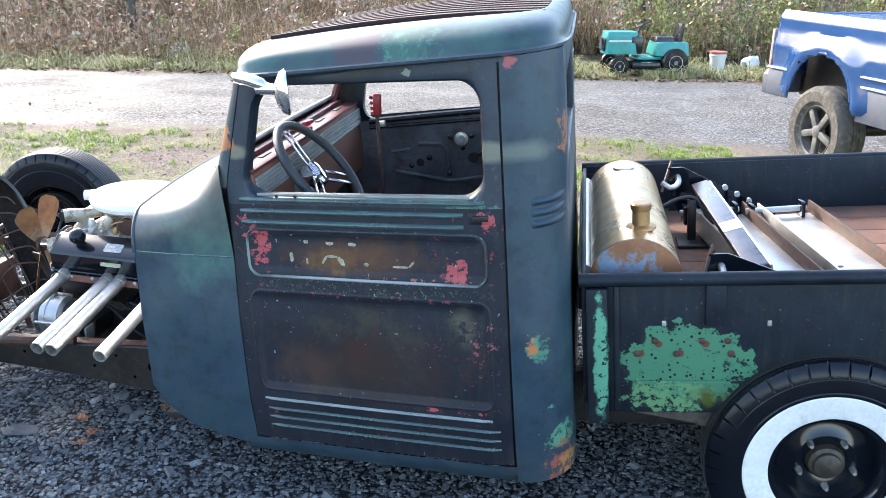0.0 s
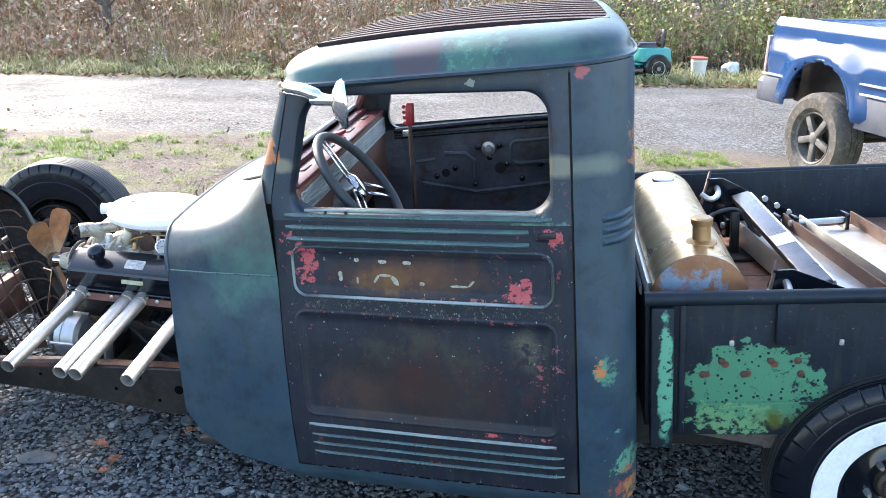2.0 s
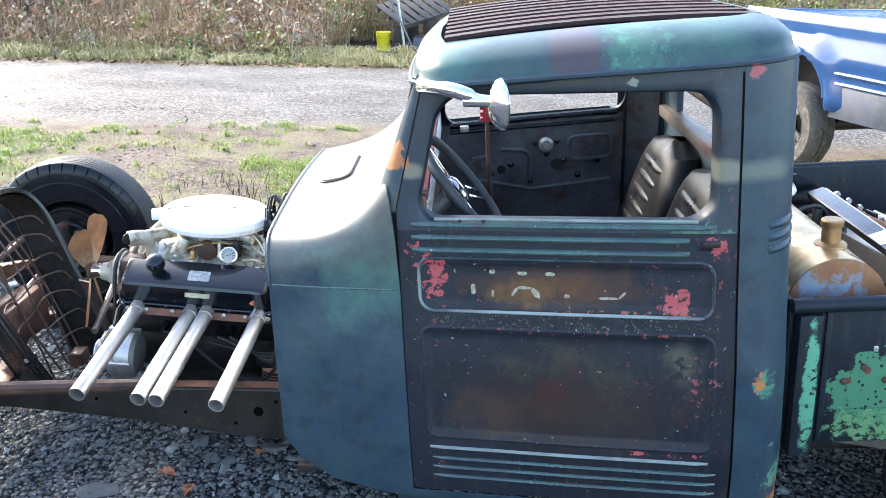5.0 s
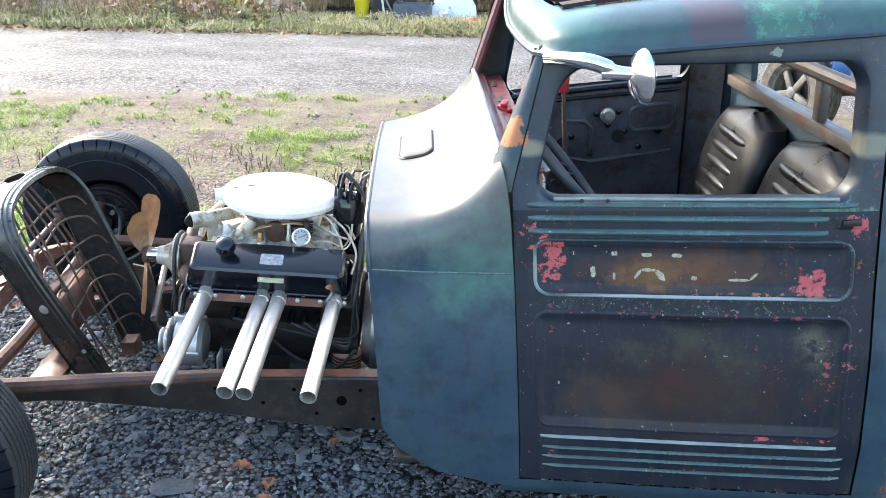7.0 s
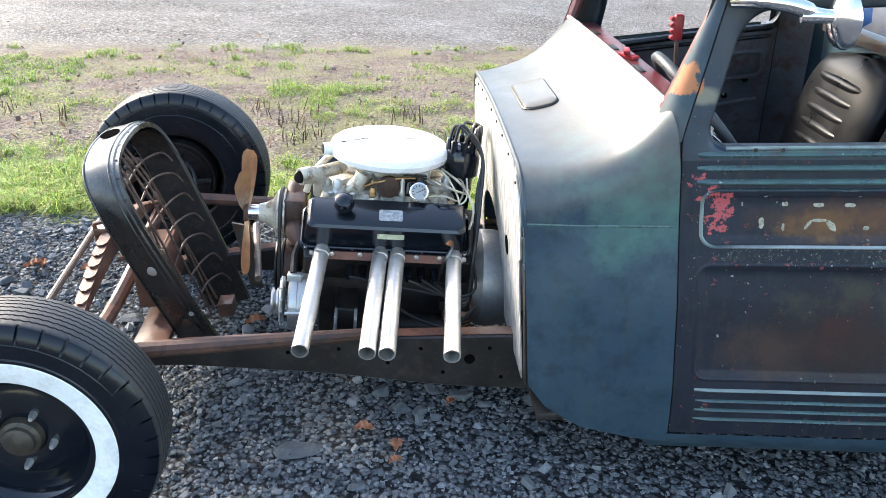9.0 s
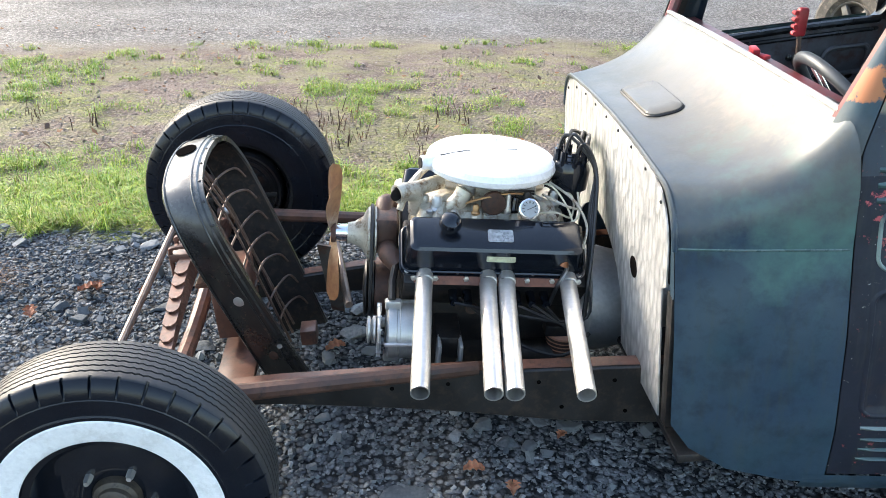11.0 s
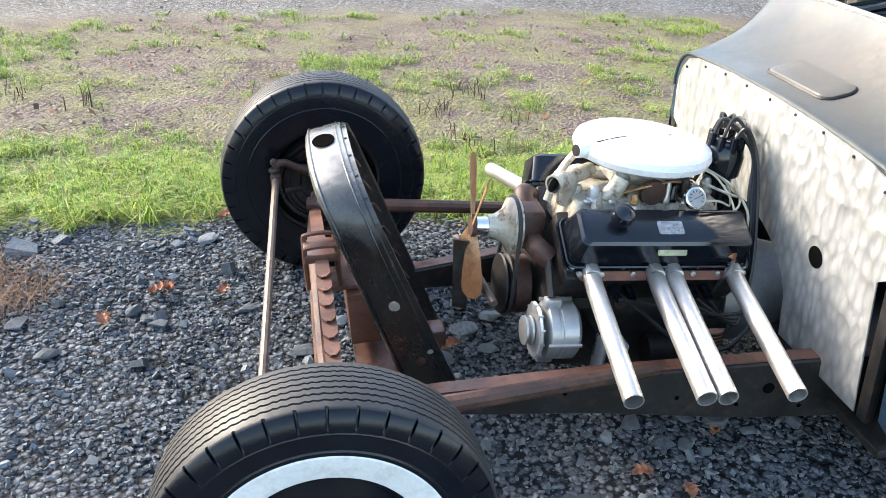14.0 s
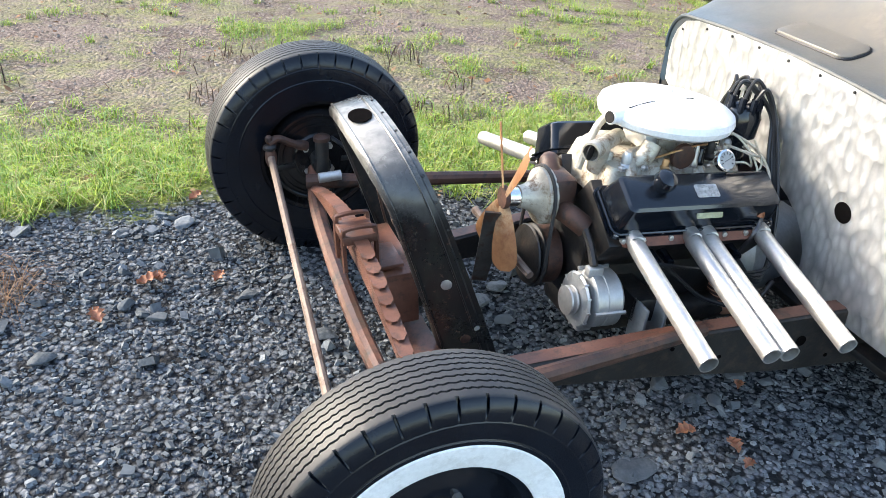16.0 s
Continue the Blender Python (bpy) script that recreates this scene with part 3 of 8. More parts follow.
    h = m.math('ADD', m.math('MULTIPLY', st, -1.0), m.math('MULTIPLY', m.noise(60, 5, 0.7), 0.8))
    h = m.math('ADD', h, m.math('MULTIPLY', st2, -0.3))
    m.bump(h, 0.9, 0.02)
    return m.m


def build_ground():
    xs = np.unique(np.concatenate([np.linspace(-12, 8, 101), -12 - np.geomspace(0.3, 130, 26), 8 + np.geomspace(0.3, 130, 26)]))
    ys = np.unique(np.concatenate([np.linspace(-4, 19, 116), -4 - np.geomspace(0.3, 130, 22), 19 + np.geomspace(0.3, 130, 26)]))
    v = [(x, y, ground_z(x, y)) for x in xs for y in ys]
    n = len(ys)
    f = [(i * n + j, (i + 1) * n + j, (i + 1) * n + j + 1, i * n + j + 1) for i in range(len(xs) - 1) for j in range(n - 1)]
    me = bpy.data.meshes.new("ground")
    me.from_pydata(v, [], f)
    me.polygons.foreach_set("use_smooth", [True] * len(f))
    me.materials.append(ground_mat())
    tagged(new("ground", me), "dark crushed gravel, patchy grass and a wet gravel road", "ground", kind="structure")


build_ground()

# ---- the cab ----
W0X = (-0.29, -0.15, 0.08, 0.3, 0.5, 0.85, 0.98, 1.2)
W0Y = (0.632, 0.668, 0.712, 0.752, 0.79, 0.85, 0.858, 0.858)
FZZ = (0.10, 0.20, 0.36, 0.60, 0.80, 1.0, 1.2, 1.40)
FZY = (-0.03, -0.012, 0.0, -0.014, -0.043, -0.066, -0.083, -0.105)


def half(x, z):
    """Half width of the body at a place along and up it, with the rear corner rounded off."""
    w = interp(W0X, W0Y, x) + interp(FZZ, FZY, z)
    if x > 0.942:
        k = min(1.0, (x - 0.942) / 0.135)
        w -= 0.15 * (1 - math.sqrt(max(0.0, 1 - k * k)))
    return w


def skin(x, z, side, off=0.0):
    """A place on the body's side; side -1 is the driver's. off: metres proud."""
    return Vector((x, MID + side * (half(x, z) + off), z))


def a_pillar(z):
    """The door's front edge: upright below the belt, raked above it."""
    return 0.080 + max(0.0, z - 1.02) * 0.27


DOOR_REAR = 0.912
BELT = 0.970


def ridge(bm, x0, x1, z, side, wide=0.018, proud=0.008, drop=0.0, n=24):
    """A pressed moulding along the body's side, its ends faded out."""
    prof = [(-0.5, -0.001), (-0.3, 0.7), (0.0, 1.0), (0.3, 0.7), (0.5, -0.001)]

    def fn(u, v):
        x = x0 + (x1 - x0) * u
        k = min(1.0, min(u, 1 - u) * (x1 - x0) / 0.012)
        i = int(round(v * (len(prof) - 1)))
        a, b = prof[i]
        return skin(x, z + a * wide + drop * u, side, b * proud * k)
    grid(bm, n, len(prof) - 1, fn)
    return bm


def frame_ridge(bm, x0, x1, z0, z1, r, side, wide=0.018, proud=0.007, off=0.0):
    """A moulding round a rounded rectangle."""
    path = rounded(x0, x1, z0, z1, r, 8)
    dense = []
    for i, p in enumerate(path):
        q = path[(i + 1) % len(path)]
        k = max(1, int(math.dist(p, q) / 0.04))
        dense += [(p[0] + (q[0] - p[0]) * j / k, p[1] + (q[1] - p[1]) * j / k) for j in range(k)]
    n = len(dense)
    prof = [(-0.5, 0.0), (-0.25, 0.8), (0.0, 1.0), (0.25, 0.8), (0.5, 0.0)]

    def fn(u, v):
        i = int(round(u * n)) % n
        p, a, b = dense[i], dense[i - 1], dense[(i + 1) % n]
        tx, tz = b[0] - a[0], b[1] - a[1]
        L_ = math.hypot(tx, tz)
        s, h = prof[int(round(v * (len(prof) - 1)))]
        return skin(p[0] + tz / L_ * s * wide, p[1] - tx / L_ * s * wide, side, h * proud + off)
    grid(bm, n, len(prof) - 1, fn, close=True)
    return bm


def window_ring(side, off, n=120):
    """Matching outlines of the window opening and of the door's upper part, in (x, z)."""
    wide, tall, sill = (0.722, 0.310, 0.993) if side < 0 else (0.742, 0.293, 1.010)
    inner0 = rounded(0.0, wide, 0.0, tall, 0.068, 10)
    x_in = 0.136 if side < 0 else 0.170
    low = 0.0 if side < 0 else -0.03
    inner = [(x_in + x + (1 - x / wide) * z * 0.24, sill + z + low * (1 - z / tall)) for x, z in inner0]
    dense = []
    for i, p in enumerate(inner):
        q = inner[(i + 1) % len(inner)]
        k = max(1, int(math.dist(p, q) / 0.03))
        dense += [(p[0] + (q[0] - p[0]) * j / k, p[1] + (q[1] - p[1]) * j / k) for j in range(k)]
    cx, cz = 0.50, 1.155
    outer = []
    for x, z in dense:
        dx, dz = x - cx, z - cz
        best = 9.0
        for k in range(400):
            s = 1 + k * 0.01
            px, pz = cx + dx * s, cz + dz * s
            if px < a_pillar(pz) + 0.003 or px > DOOR_REAR - 0.003 or pz > 1.350 or pz < BELT + low:
                best = s
                break
        px, pz = cx + dx * best, cz + dz * best
        pz = min(max(pz, BELT + low), 1.350)
        px = min(max(px, a_pillar(pz) + 0.003), DOOR_REAR - 0.003)
        outer.append((px, pz))
    return dense, outer


def door(side, name_inner):
    top = thing("cab_door", "dark patinated steel truck door with rubbed-through lettering, closed" if side < 0 else "bare inner side of a steel truck door, window open", "door", TRUCK, "truck doors")
    dense, outer = window_ring(side, 0)
    n = len(dense)
    bm = bmesh.new()
    # upper frame round the window, rolled in at the opening
    rows = [(1.0, 0.0), (0.6, 0.0), (0.28, 0.0), (0.16, -0.002), (0.06, -0.010), (0.0, -0.026), (0.0, -0.055)]

    def fn(u, v):
        i = int(round(u * n)) % n
        k, off = rows[int(round(v * (len(rows) - 1)))]
        x = dense[i][0] + (outer[i][0] - dense[i][0]) * k
        z = dense[i][1] + (outer[i][1] - dense[i][1]) * k
        return skin(x, z, side, off)
    grid(bm, n, len(rows) - 1, fn, close=True)
    part("upper_frame", bm, DOORFRAME, top, "blue-green window frame with tan rubbed spots" if side < 0 else "")
    # lower skin, with its pressed panel sunk in
    bm = bmesh.new()

    def press(x, z):
        d = 0.0
        for x0, x1, z0, z1 in ((0.135, 0.855, 0.405, 0.705), (0.14, 0.85, 0.768, 0.888)):
            q = min(x - x0, x1 - x, z - z0, z1 - z)
            d -= 0.007 * min(1.0, max(0.0, q / 0.012))
        return d
    xs = sorted({round(a, 4) for a in list(np.linspace(0.083, 0.909, 40)) + [0.135, 0.147, 0.843, 0.855]})
    zs = sorted({round(a, 4) for a in list(np.linspace(0.222, BELT - (0.03 if side > 0 else 0), 34)) + [0.405, 0.417, 0.693, 0.705, 0.768, 0.78, 0.876, 0.888]})
    grid(bm, len(xs) - 1, len(zs) - 1, lambda u, v: skin(xs[int(round(u * (len(xs) - 1)))], zs[int(round(v * (len(zs) - 1)))], side, press(xs[int(round(u * (len(xs) - 1)))], zs[int(round(v * (len(zs) - 1)))])))
    part("outer_panel", bm, DOOR, top)
    # inner sheet
    bm = bmesh.new()
    grid(bm, 12, 10, lambda u, v: skin(0.085 + 0.82 * u, 0.24 + (0.745 if side < 0 else 0.735) * v, side, -0.055))
    inner = part("inner_panel", bm, INNER, top, "bare black inner door sheet with pressed ribs")
    for z in (0.984, 0.951, 0.918):
        part("belt_moulding", ridge(bmesh.new(), 0.118, 0.80 if z < 0.97 else 0.86, z, side, 0.015, 0.011), TRIM, top)
    part("panel_moulding", frame_ridge(bmesh.new(), 0.132, 0.858, 0.758, 0.898, 0.035, side, 0.009, 0.006), EDGETRIM if side < 0 else DOOR, top, "pressed moulding rubbed to bare metal along its foot")
    part("panel_edge", frame_ridge(bmesh.new(), 0.13, 0.86, 0.398, 0.712, 0.03, side, 0.012, 0.003), DOOR, top)
    for k, z in enumerate((0.366, 0.332, 0.302, 0.272)):
        part("lower_moulding", ridge(bmesh.new(), 0.135 if k == 0 else 0.14, 0.855 if k == 0 else 0.875, z, side, 0.009, 0.008), PALETRIM if k == 0 else TRIM, top)
    # window glass channel and sill
    if side < 0:
        part("sill_strip", ridge(bmesh.new(), 0.18, 0.82, 0.9985, side, 0.009, 0.004), PALETRIM, top, "bare worn sill edge")
        h = part("handle_plate", ridge(bmesh.new(), 0.812, 0.885, 0.944, side, 0.032, 0.005), DOOR, top, "chipped handle recess with no handle")
        part("handle_hole", B(0.825, 0.87, -0.128, -0.118, 0.937, 0.953, bevel=0.003), DARK, h)
        for x in (0.245, 0.305):
            part("screw_hole", L([(0.005, -0.001), (0.005, 0.0015)], at(x, MID - half(x, 0.993) - 0.004, 0.995, ALONG_Y), seg=10), DARK, top)
        # rubbed remains of old lettering: plain light strokes
        stroke = simple("rubbed lettering", (0.32, 0.305, 0.24), 0.6, 0.0, 0.35, 60, 0.1, (0.16, 0.11, 0.04))
        for x0, z0, x1, z1, w in ((0.315, 0.862, 0.33, 0.862, 0.012), (0.385, 0.86, 0.41, 0.86, 0.012), (0.455, 0.86, 0.48, 0.86, 0.012), (0.272, 0.83, 0.272, 0.80, 0.014), (0.322, 0.815, 0.322, 0.795, 0.008),
                                  (0.37, 0.80, 0.385, 0.822, 0.009), (0.385, 0.822, 0.42, 0.822, 0.009), (0.42, 0.822, 0.44, 0.795, 0.016), (0.50, 0.803, 0.515, 0.803, 0.012), (0.585, 0.80, 0.635, 0.80, 0.008), (0.635, 0.80, 0.652, 0.818, 0.008)):
            bm = bmesh.new()
            d = Vector((x1 - x0, 0, z1 - z0))
            nrm = Vector((-d.z, 0, d.x)).normalized() * w / 2
            def letter(u, v):
                k = (2 * v - 1) * (math.sqrt(max(0.0, 1 - (2 * u - 1) ** 4)) * (0.8 + 0.35 * noise.noise(Vector((x0 * 90 + u * 5, v * 2.0, z0 * 70)))) + 0.02)
                w2 = 0.0015 * noise.noise(Vector((x0 * 50 + u * 3, 4.0, z0 * 60)))
                return skin(x0 + d.x * u + nrm.x * k, z0 + d.z * u + nrm.z * k + w2, side, -0.0065 + 0.0006 * (1 - abs(2 * v - 1)))
            grid(bm, 10, 2, letter)
            part("lettering_stroke", bm, stroke, top)
    else:
        inside = -0.062
        part("window_crank_shaft", L([(0.03, 0), (0.03, 0.012), (0.018, 0.014), (0.014, 0.03)], at(0.585, MID + half(0.585, 0.865) + inside + 0.004, 0.865, ALONG_Y @ Matrix.Rotation(math.pi, 4, 'X')), seg=16), STEEL, top)
        for x, z in ((0.54, 0.875), (0.63, 0.875), (0.588, 0.825), (0.44, 0.79), (0.36, 0.76), (0.66, 0.79), (0.72, 0.72), (0.52, 0.71), (0.80, 0.78)):
            part("plug", L([(0.012, 0), (0.012, 0.006), (0.006, 0.009)], at(x, MID + half(x, z) + inside + 0.004, z, ALONG_Y @ Matrix.Rotation(math.pi, 4, 'X')), seg=12), BLACK, top)
        for x, z, r in ((0.63, 0.775, 0.024), (0.40, 0.772, 0.018)):
            part("access_hole", L([(r, 0), (r, 0.004)], at(x, MID + half(x, z) + inside + 0.004, z, ALONG_Y @ Matrix.Rotation(math.pi, 4, 'X')), seg=18), DARK, top)
        part("pressed_rib", frame_ridge(bmesh.new(), 0.68, 0.86, 0.79, 0.89, 0.03, side, 0.02, -0.010, inside), INNER, top)
        for pts in ([(0.28, 0.83), (0.36, 0.835)], [(0.40, 0.86), (0.49, 0.85), (0.52, 0.82), (0.515, 0.74)], [(0.29, 0.74), (0.52, 0.675), (0.86, 0.69)], [(0.47, 0.77), (0.47, 0.77)]):
            if pts[0] != pts[-1]:
                part("pressed_rib", T([skin(x, z, side, inside + 0.004) for x, z in pts], 0.009, seg=8), INNER, top)
        part("garnish_rail", T([skin(x, 0.972 + 0.008 * math.sin((x - 0.2) * 3), side, inside + 0.006) for x in np.linspace(0.2, 0.88, 12)], 0.014, seg=8), BLACK, top)
        part("garnish_rail", T([skin(x, 0.945, side, inside + 0.004) for x in np.linspace(0.2, 0.88, 12)], 0.008, seg=8), BLACK, top)
        part("hinge", B(0.24, 0.275, MID + half(0.25, 1.0) - 0.085, MID + half(0.25, 1.0) - 0.062, 0.95, 0.975), STEEL, top)
    return top


GREYRAIL = simple("dull grey-brown steel", (0.085, 0.078, 0.072), 0.5, 0.4, 0.3, 8, 0.2, (0.10, 0.04, 0.035))


def cab_shell():
    top = thing("truck_cab", "old blue-green patinated steel pickup cab with cut-open roof", "truck cab", TRUCK)
    for side in (-1, 1):
        # cowl side below the seam
        bm = bmesh.new()

        def bottom(x):
            return interp((-0.285, -0.24, -0.15, 0.0, 0.08), (0.36, 0.29, 0.23, 0.195, 0.19), x)
        grid(bm, 16, 20, lambda u, v: skin(-0.285 + 0.3652 * u, bottom(-0.285 + 0.3652 * u) + (0.806 - bottom(-0.285 + 0.3652 * u)) * v, side))
        cs = part("cowl_side", bm, CAB, top)
        part("seam", ridge(bmesh.new(), -0.284, 0.076, 0.808, side, 0.006, 0.0015), TRIM, cs)
        # rear quarter with the rounded corner
        bm = bmesh.new()
        xs = [0.915, 0.928, 0.942] + [0.942 + 0.135 * math.sin(radians(a)) for a in (12, 25, 38, 50, 62, 73, 82, 90)]
        grid(bm, len(xs) - 1, 30, lambda u, v: skin(xs[int(round(u * (len(xs) - 1)))], 0.165 + (1.366 - 0.165) * v, side))
        q = part("rear_quarter", bm, CAB, top)
        for z in (0.985, 0.955, 0.925):
            bm = bmesh.new()
            ridge(bm, 0.985, 1.075, z, side, 0.022, 0.009)
            part("belt_moulding", bm, CAB, q)
        # pillar in front of the door and strip above it
        bm = bmesh.new()

        def pillar(u, v):
            z = 1.015 + 0.342 * v
            r = skin(a_pillar(z), z, side)
            fx = 0.050 + (z - 1.095) * 0.40
            f = Vector((fx, MID + side * (0.586 + (z - 1.095) * 0.13), z))
            c = Vector((fx + 0.004, MID + side * (abs(r.y - MID) - 0.006), z))
            return r * u * u + c * 2 * u * (1 - u) + f * (1 - u) ** 2
        grid(bm, 8, 12, pillar)
        part("windscreen_pillar", bm, CAB, top)
        part("pillar_inside", T([pillar(0, v) + Vector((0.02, side * -0.01, 0)) for v in np.linspace(0, 1, 8)], 0.018, seg=8), MAROON, top)
        # rocker below the door
        bm = bmesh.new()
        rx = [0.03, 0.055] + [0.083 + 0.826 * k / 40 for k in range(41)] + [0.93, 0.98]
        grid(bm, len(rx) - 1, 5, lambda u, v: skin(rx[int(round(u * (len(rx) - 1)))], 0.155 + 0.0625 * v, side, 0.001 - 0.02 * (1 - v) ** 2))
        part("rocker", bm, CAB, top)
    for side in (-1, 1):
        for x0, x1 in ((0.055, 0.115), (0.885, 0.94)):
            bm = bmesh.new()
            grid(bm, 2, 16, lambda u, v: skin(x0 + (x1 - x0) * u + (a_pillar(0.2 + 1.15 * v) - 0.08 if x0 < 0.5 else 0.0), 0.2 + 1.15 * v, side, -0.018))
            part("door_jamb", bm, DARK, top)
        bm = bmesh.new()
        grid(bm, 4, 16, lambda u, v: skin(0.925 + 0.12 * u, 0.27 + 1.08 * v, side, -0.022))
        part("pillar_lining", bm, INNER, top, "dark painted inside of the rear pillar")
    for side in (-1, 1):
        bm = bmesh.new()
        grid(bm, 24, 2, lambda u, v: skin(0.165 + 0.75 * u, 1.3475 + (0.006 + 0.026 * u) * v, side, -0.001))
        part("roof_rail", bm, CAB, top)
    # cowl top: from the firewall's arch to the windscreen
    bm = bmesh.new()
    N = 48

    def cowl(u, v):
        s = 2 * v - 1
        a = abs(s)
        x = -0.285 + (0.338 + 0.027 * max(0.0, (a - 0.72) / 0.28)) * u
        edge = half(x, 0.806)
        lift = 0.150 + 0.140 * u ** 3.2
        rim = 0.806
        p = 2.0 / (2.0 + 2.2 * u)
        flat = 0.85 + 0.13 * u
        q = 0.82 + 0.045 * u
        if a > 0.72:
            k = (a - 0.72) / 0.28 * math.pi / 2
            yy = edge * (q + (1 - q) * math.sin(k) ** p)
            zz = rim + lift * flat * max(0.0, math.cos(k)) ** p
        else:
            yy = edge * q * a / 0.72
            zz = rim + lift * (flat + (1 - flat) * (1 - (a / 0.72) ** 2))
        return Vector((x, MID + math.copysign(yy, s), zz))
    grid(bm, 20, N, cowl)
    part("cowl_top", bm, CAB, top, "dusty greyish green cowl with painted-in sunlight and orange stains")
    # rolled bead round the firewall end
    bm = bmesh.new()
    tube(bm, [cowl(0.0, k / N) + Vector((0.0, 0, -0.003)) for k in range(N + 1)], 0.007, seg=8)
    part("cowl_bead", bm, CAB, top)
    # turned-in lip between the bead and the polished panel
    bm = bmesh.new()
    rim_line = [skin(-0.285, z, -1) for z in np.linspace(0.69, 0.80, 5)] + [cowl(0.0, k / N) for k in range(N + 1)] + [skin(-0.285, z, 1) for z in np.linspace(0.80, 0.69, 5)]
    grid(bm, len(rim_line) - 1, 2, lambda u, v: Vector((-0.2865 + 0.001 * v, MID + (rim_line[int(round(u * (len(rim_line) - 1)))].y - MID) * (1 - 0.045 * v), rim_line[int(round(u * (len(rim_line) - 1)))].z - 0.016 * v)))
    part("cowl_lip", bm, CAB, top)
    # vent flap
    bm = bmesh.new()
    rim = rounded(-0.05, 0.05, -0.145, 0.145, 0.03)

    def over(x, y, h):
        u = (x + 0.285) / 0.338
        a = 0.72 * abs(y - MID) / (half(x, 0.806) * (0.82 + 0.045 * u))
        flat = 0.85 + 0.13 * u
        return Vector((x, y, 0.806 + (0.150 + 0.140 * u ** 3.2) * (flat + (1 - flat) * (1 - (a / 0.72) ** 2)) + h))
    steps = [(1.0, -0.004), (1.0, 0.007), (0.96, 0.010), (0.6, 0.011), (0.25, 0.011), (0.01, 0.011)]
    grid(bm, len(rim), len(steps) - 1, lambda u, v: over(-0.157 + rim[int(round(u * len(rim))) % len(rim)][0] * steps[int(round(v * 5))][0], 0.712 + rim[int(round(u * len(rim))) % len(rim)][1] * steps[int(round(v * 5))][0], steps[int(round(v * 5))][1]), close=True)
    part("vent_flap", bm, CAB, top, "flat rounded cowl vent flap")
    bm = bmesh.new()
    tube(bm, [over(-0.157 + 1.03 * x, 0.712 + 1.012 * y, 0.001) for x, y in rim + rim[:1]], 0.0045, seg=6, caps=False)
    part("vent_seal", bm, DARK, top)
    # firewall panel with swirl polish
    bm = bmesh.new()
    out = [(-0.555, 0.33), (-0.535, 0.68), (-0.565, 0.70), (-0.562, 0.79), (-0.553, 0.835), (-0.53, 0.88), (-0.49, 0.915), (-0.43, 0.931), (-0.22, 0.946), (0.0, 0.952), (0.22, 0.946), (0.43, 0.931), (0.49, 0.915), (0.53, 0.88), (0.553, 0.835), (0.562, 0.79), (0.565, 0.70), (0.535, 0.68), (0.555, 0.33)]
    # arched cut-out for the bell housing
    out += [(0.745 - MID + 0.285 * math.cos(a), 0.40 + 0.22 * max(0.0, math.sin(a)) if math.sin(a) > 0.01 else 0.33) for a in np.linspace(0, math.pi, 15)]
    m = Matrix.Translation((-0.292, MID, 0)) @ Matrix(((0, 0, 1, 0), (1, 0, 0, 0), (0, 1, 0, 0), (0, 0, 0, 1)))
    plate(bm, out, m, 0.004)
    fw = part("firewall", bm, TURNED, top, "bright swirl-polished aluminium firewall panel", smooth=False)
    for y in np.linspace(-0.5, 0.5, 9):
        z = 0.948 - 0.05 * (abs(y) / 0.5) ** 4
        part("rivet", L([(0.0045, 0), (0.004, -0.003), (0.001, -0.004)], at(-0.292, MID + y, z - 0.012, ALONG_X), seg=8), DARK, fw)
    for y, z, r in ((0.362 - MID, 0.624, 0.029),):
        part("firewall_hole", L([(r, -0.0015), (r, 0.0)], at(-0.2925, MID + y, z, ALONG_X), seg=24), HOLE, fw)
    part("cowl_flange", B(-0.286, -0.262, 0.075, 0.112, 0.32, 0.69), DARK, top)
    part("cowl_flange", B(-0.286, -0.262, 1.228, 1.265, 0.32, 0.69), DARK, top)
    # rear wall and its window opening
    for y0, y1, z0, z1 in ((0.02, 1.32, 0.165, 1.02), (0.02, 0.22, 1.02, 1.36), (1.12, 1.32, 1.02, 1.36), (0.22, 1.12, 1.26, 1.36)):
        part("rear_panel", B(1.05, 1.076, y0, y1, z0, z1, bevel=0.006), CAB, top)
    part("rear_rail", T([(1.03, 0.06, 1.16), (1.03, 1.28, 1.16)], 0.022), GREYRAIL, top, "bare grey steel rear window rail")
    part("rear_rail", B(1.02, 1.06, 0.06, 1.28, 0.98, 1.02), GREYRAIL, top, "bare brown rear body brace with red paint")
    part("rear_post", B(1.025, 1.055, 0.50, 0.54, 1.02, 1.16), GREYRAIL, top)
    # floor and toe board
    part("cab_floor", B(-0.26, 1.06, 0.04, 1.30, 0.235, 0.26), DARK, top)
    # windscreen frame
    part("windscreen_base", T([cowl(1.0, v) + Vector((0.006, 0, 0.002)) for v in np.linspace(0.14, 0.86, 20)], 0.009), ALU, top, "pale bare windscreen strip")
    part("windscreen_channel", B(0.062, 0.098, 0.085, 1.255, 1.05, 1.078), MAROON, top, "maroon inner windscreen channel")
    # dashboard
    dash = part("dashboard", B(0.135, 0.16, 0.05, 1.29, 0.78, 1.05, bevel=0.008), HARDBOARD, top, "red-brown hardboard dash with a fluted strip")
    for k in range(6):
        part("flute", T([(0.163, 0.06, 0.972 + 0.0115 * k), (0.163, 1.28, 0.972 + 0.0115 * k)], 0.0055, seg=6), ALU, dash)
    part("dash_top", B(0.09, 0.165, 0.05, 1.29, 1.05, 1.062), MAROON, top, "faded maroon dash top with slots")
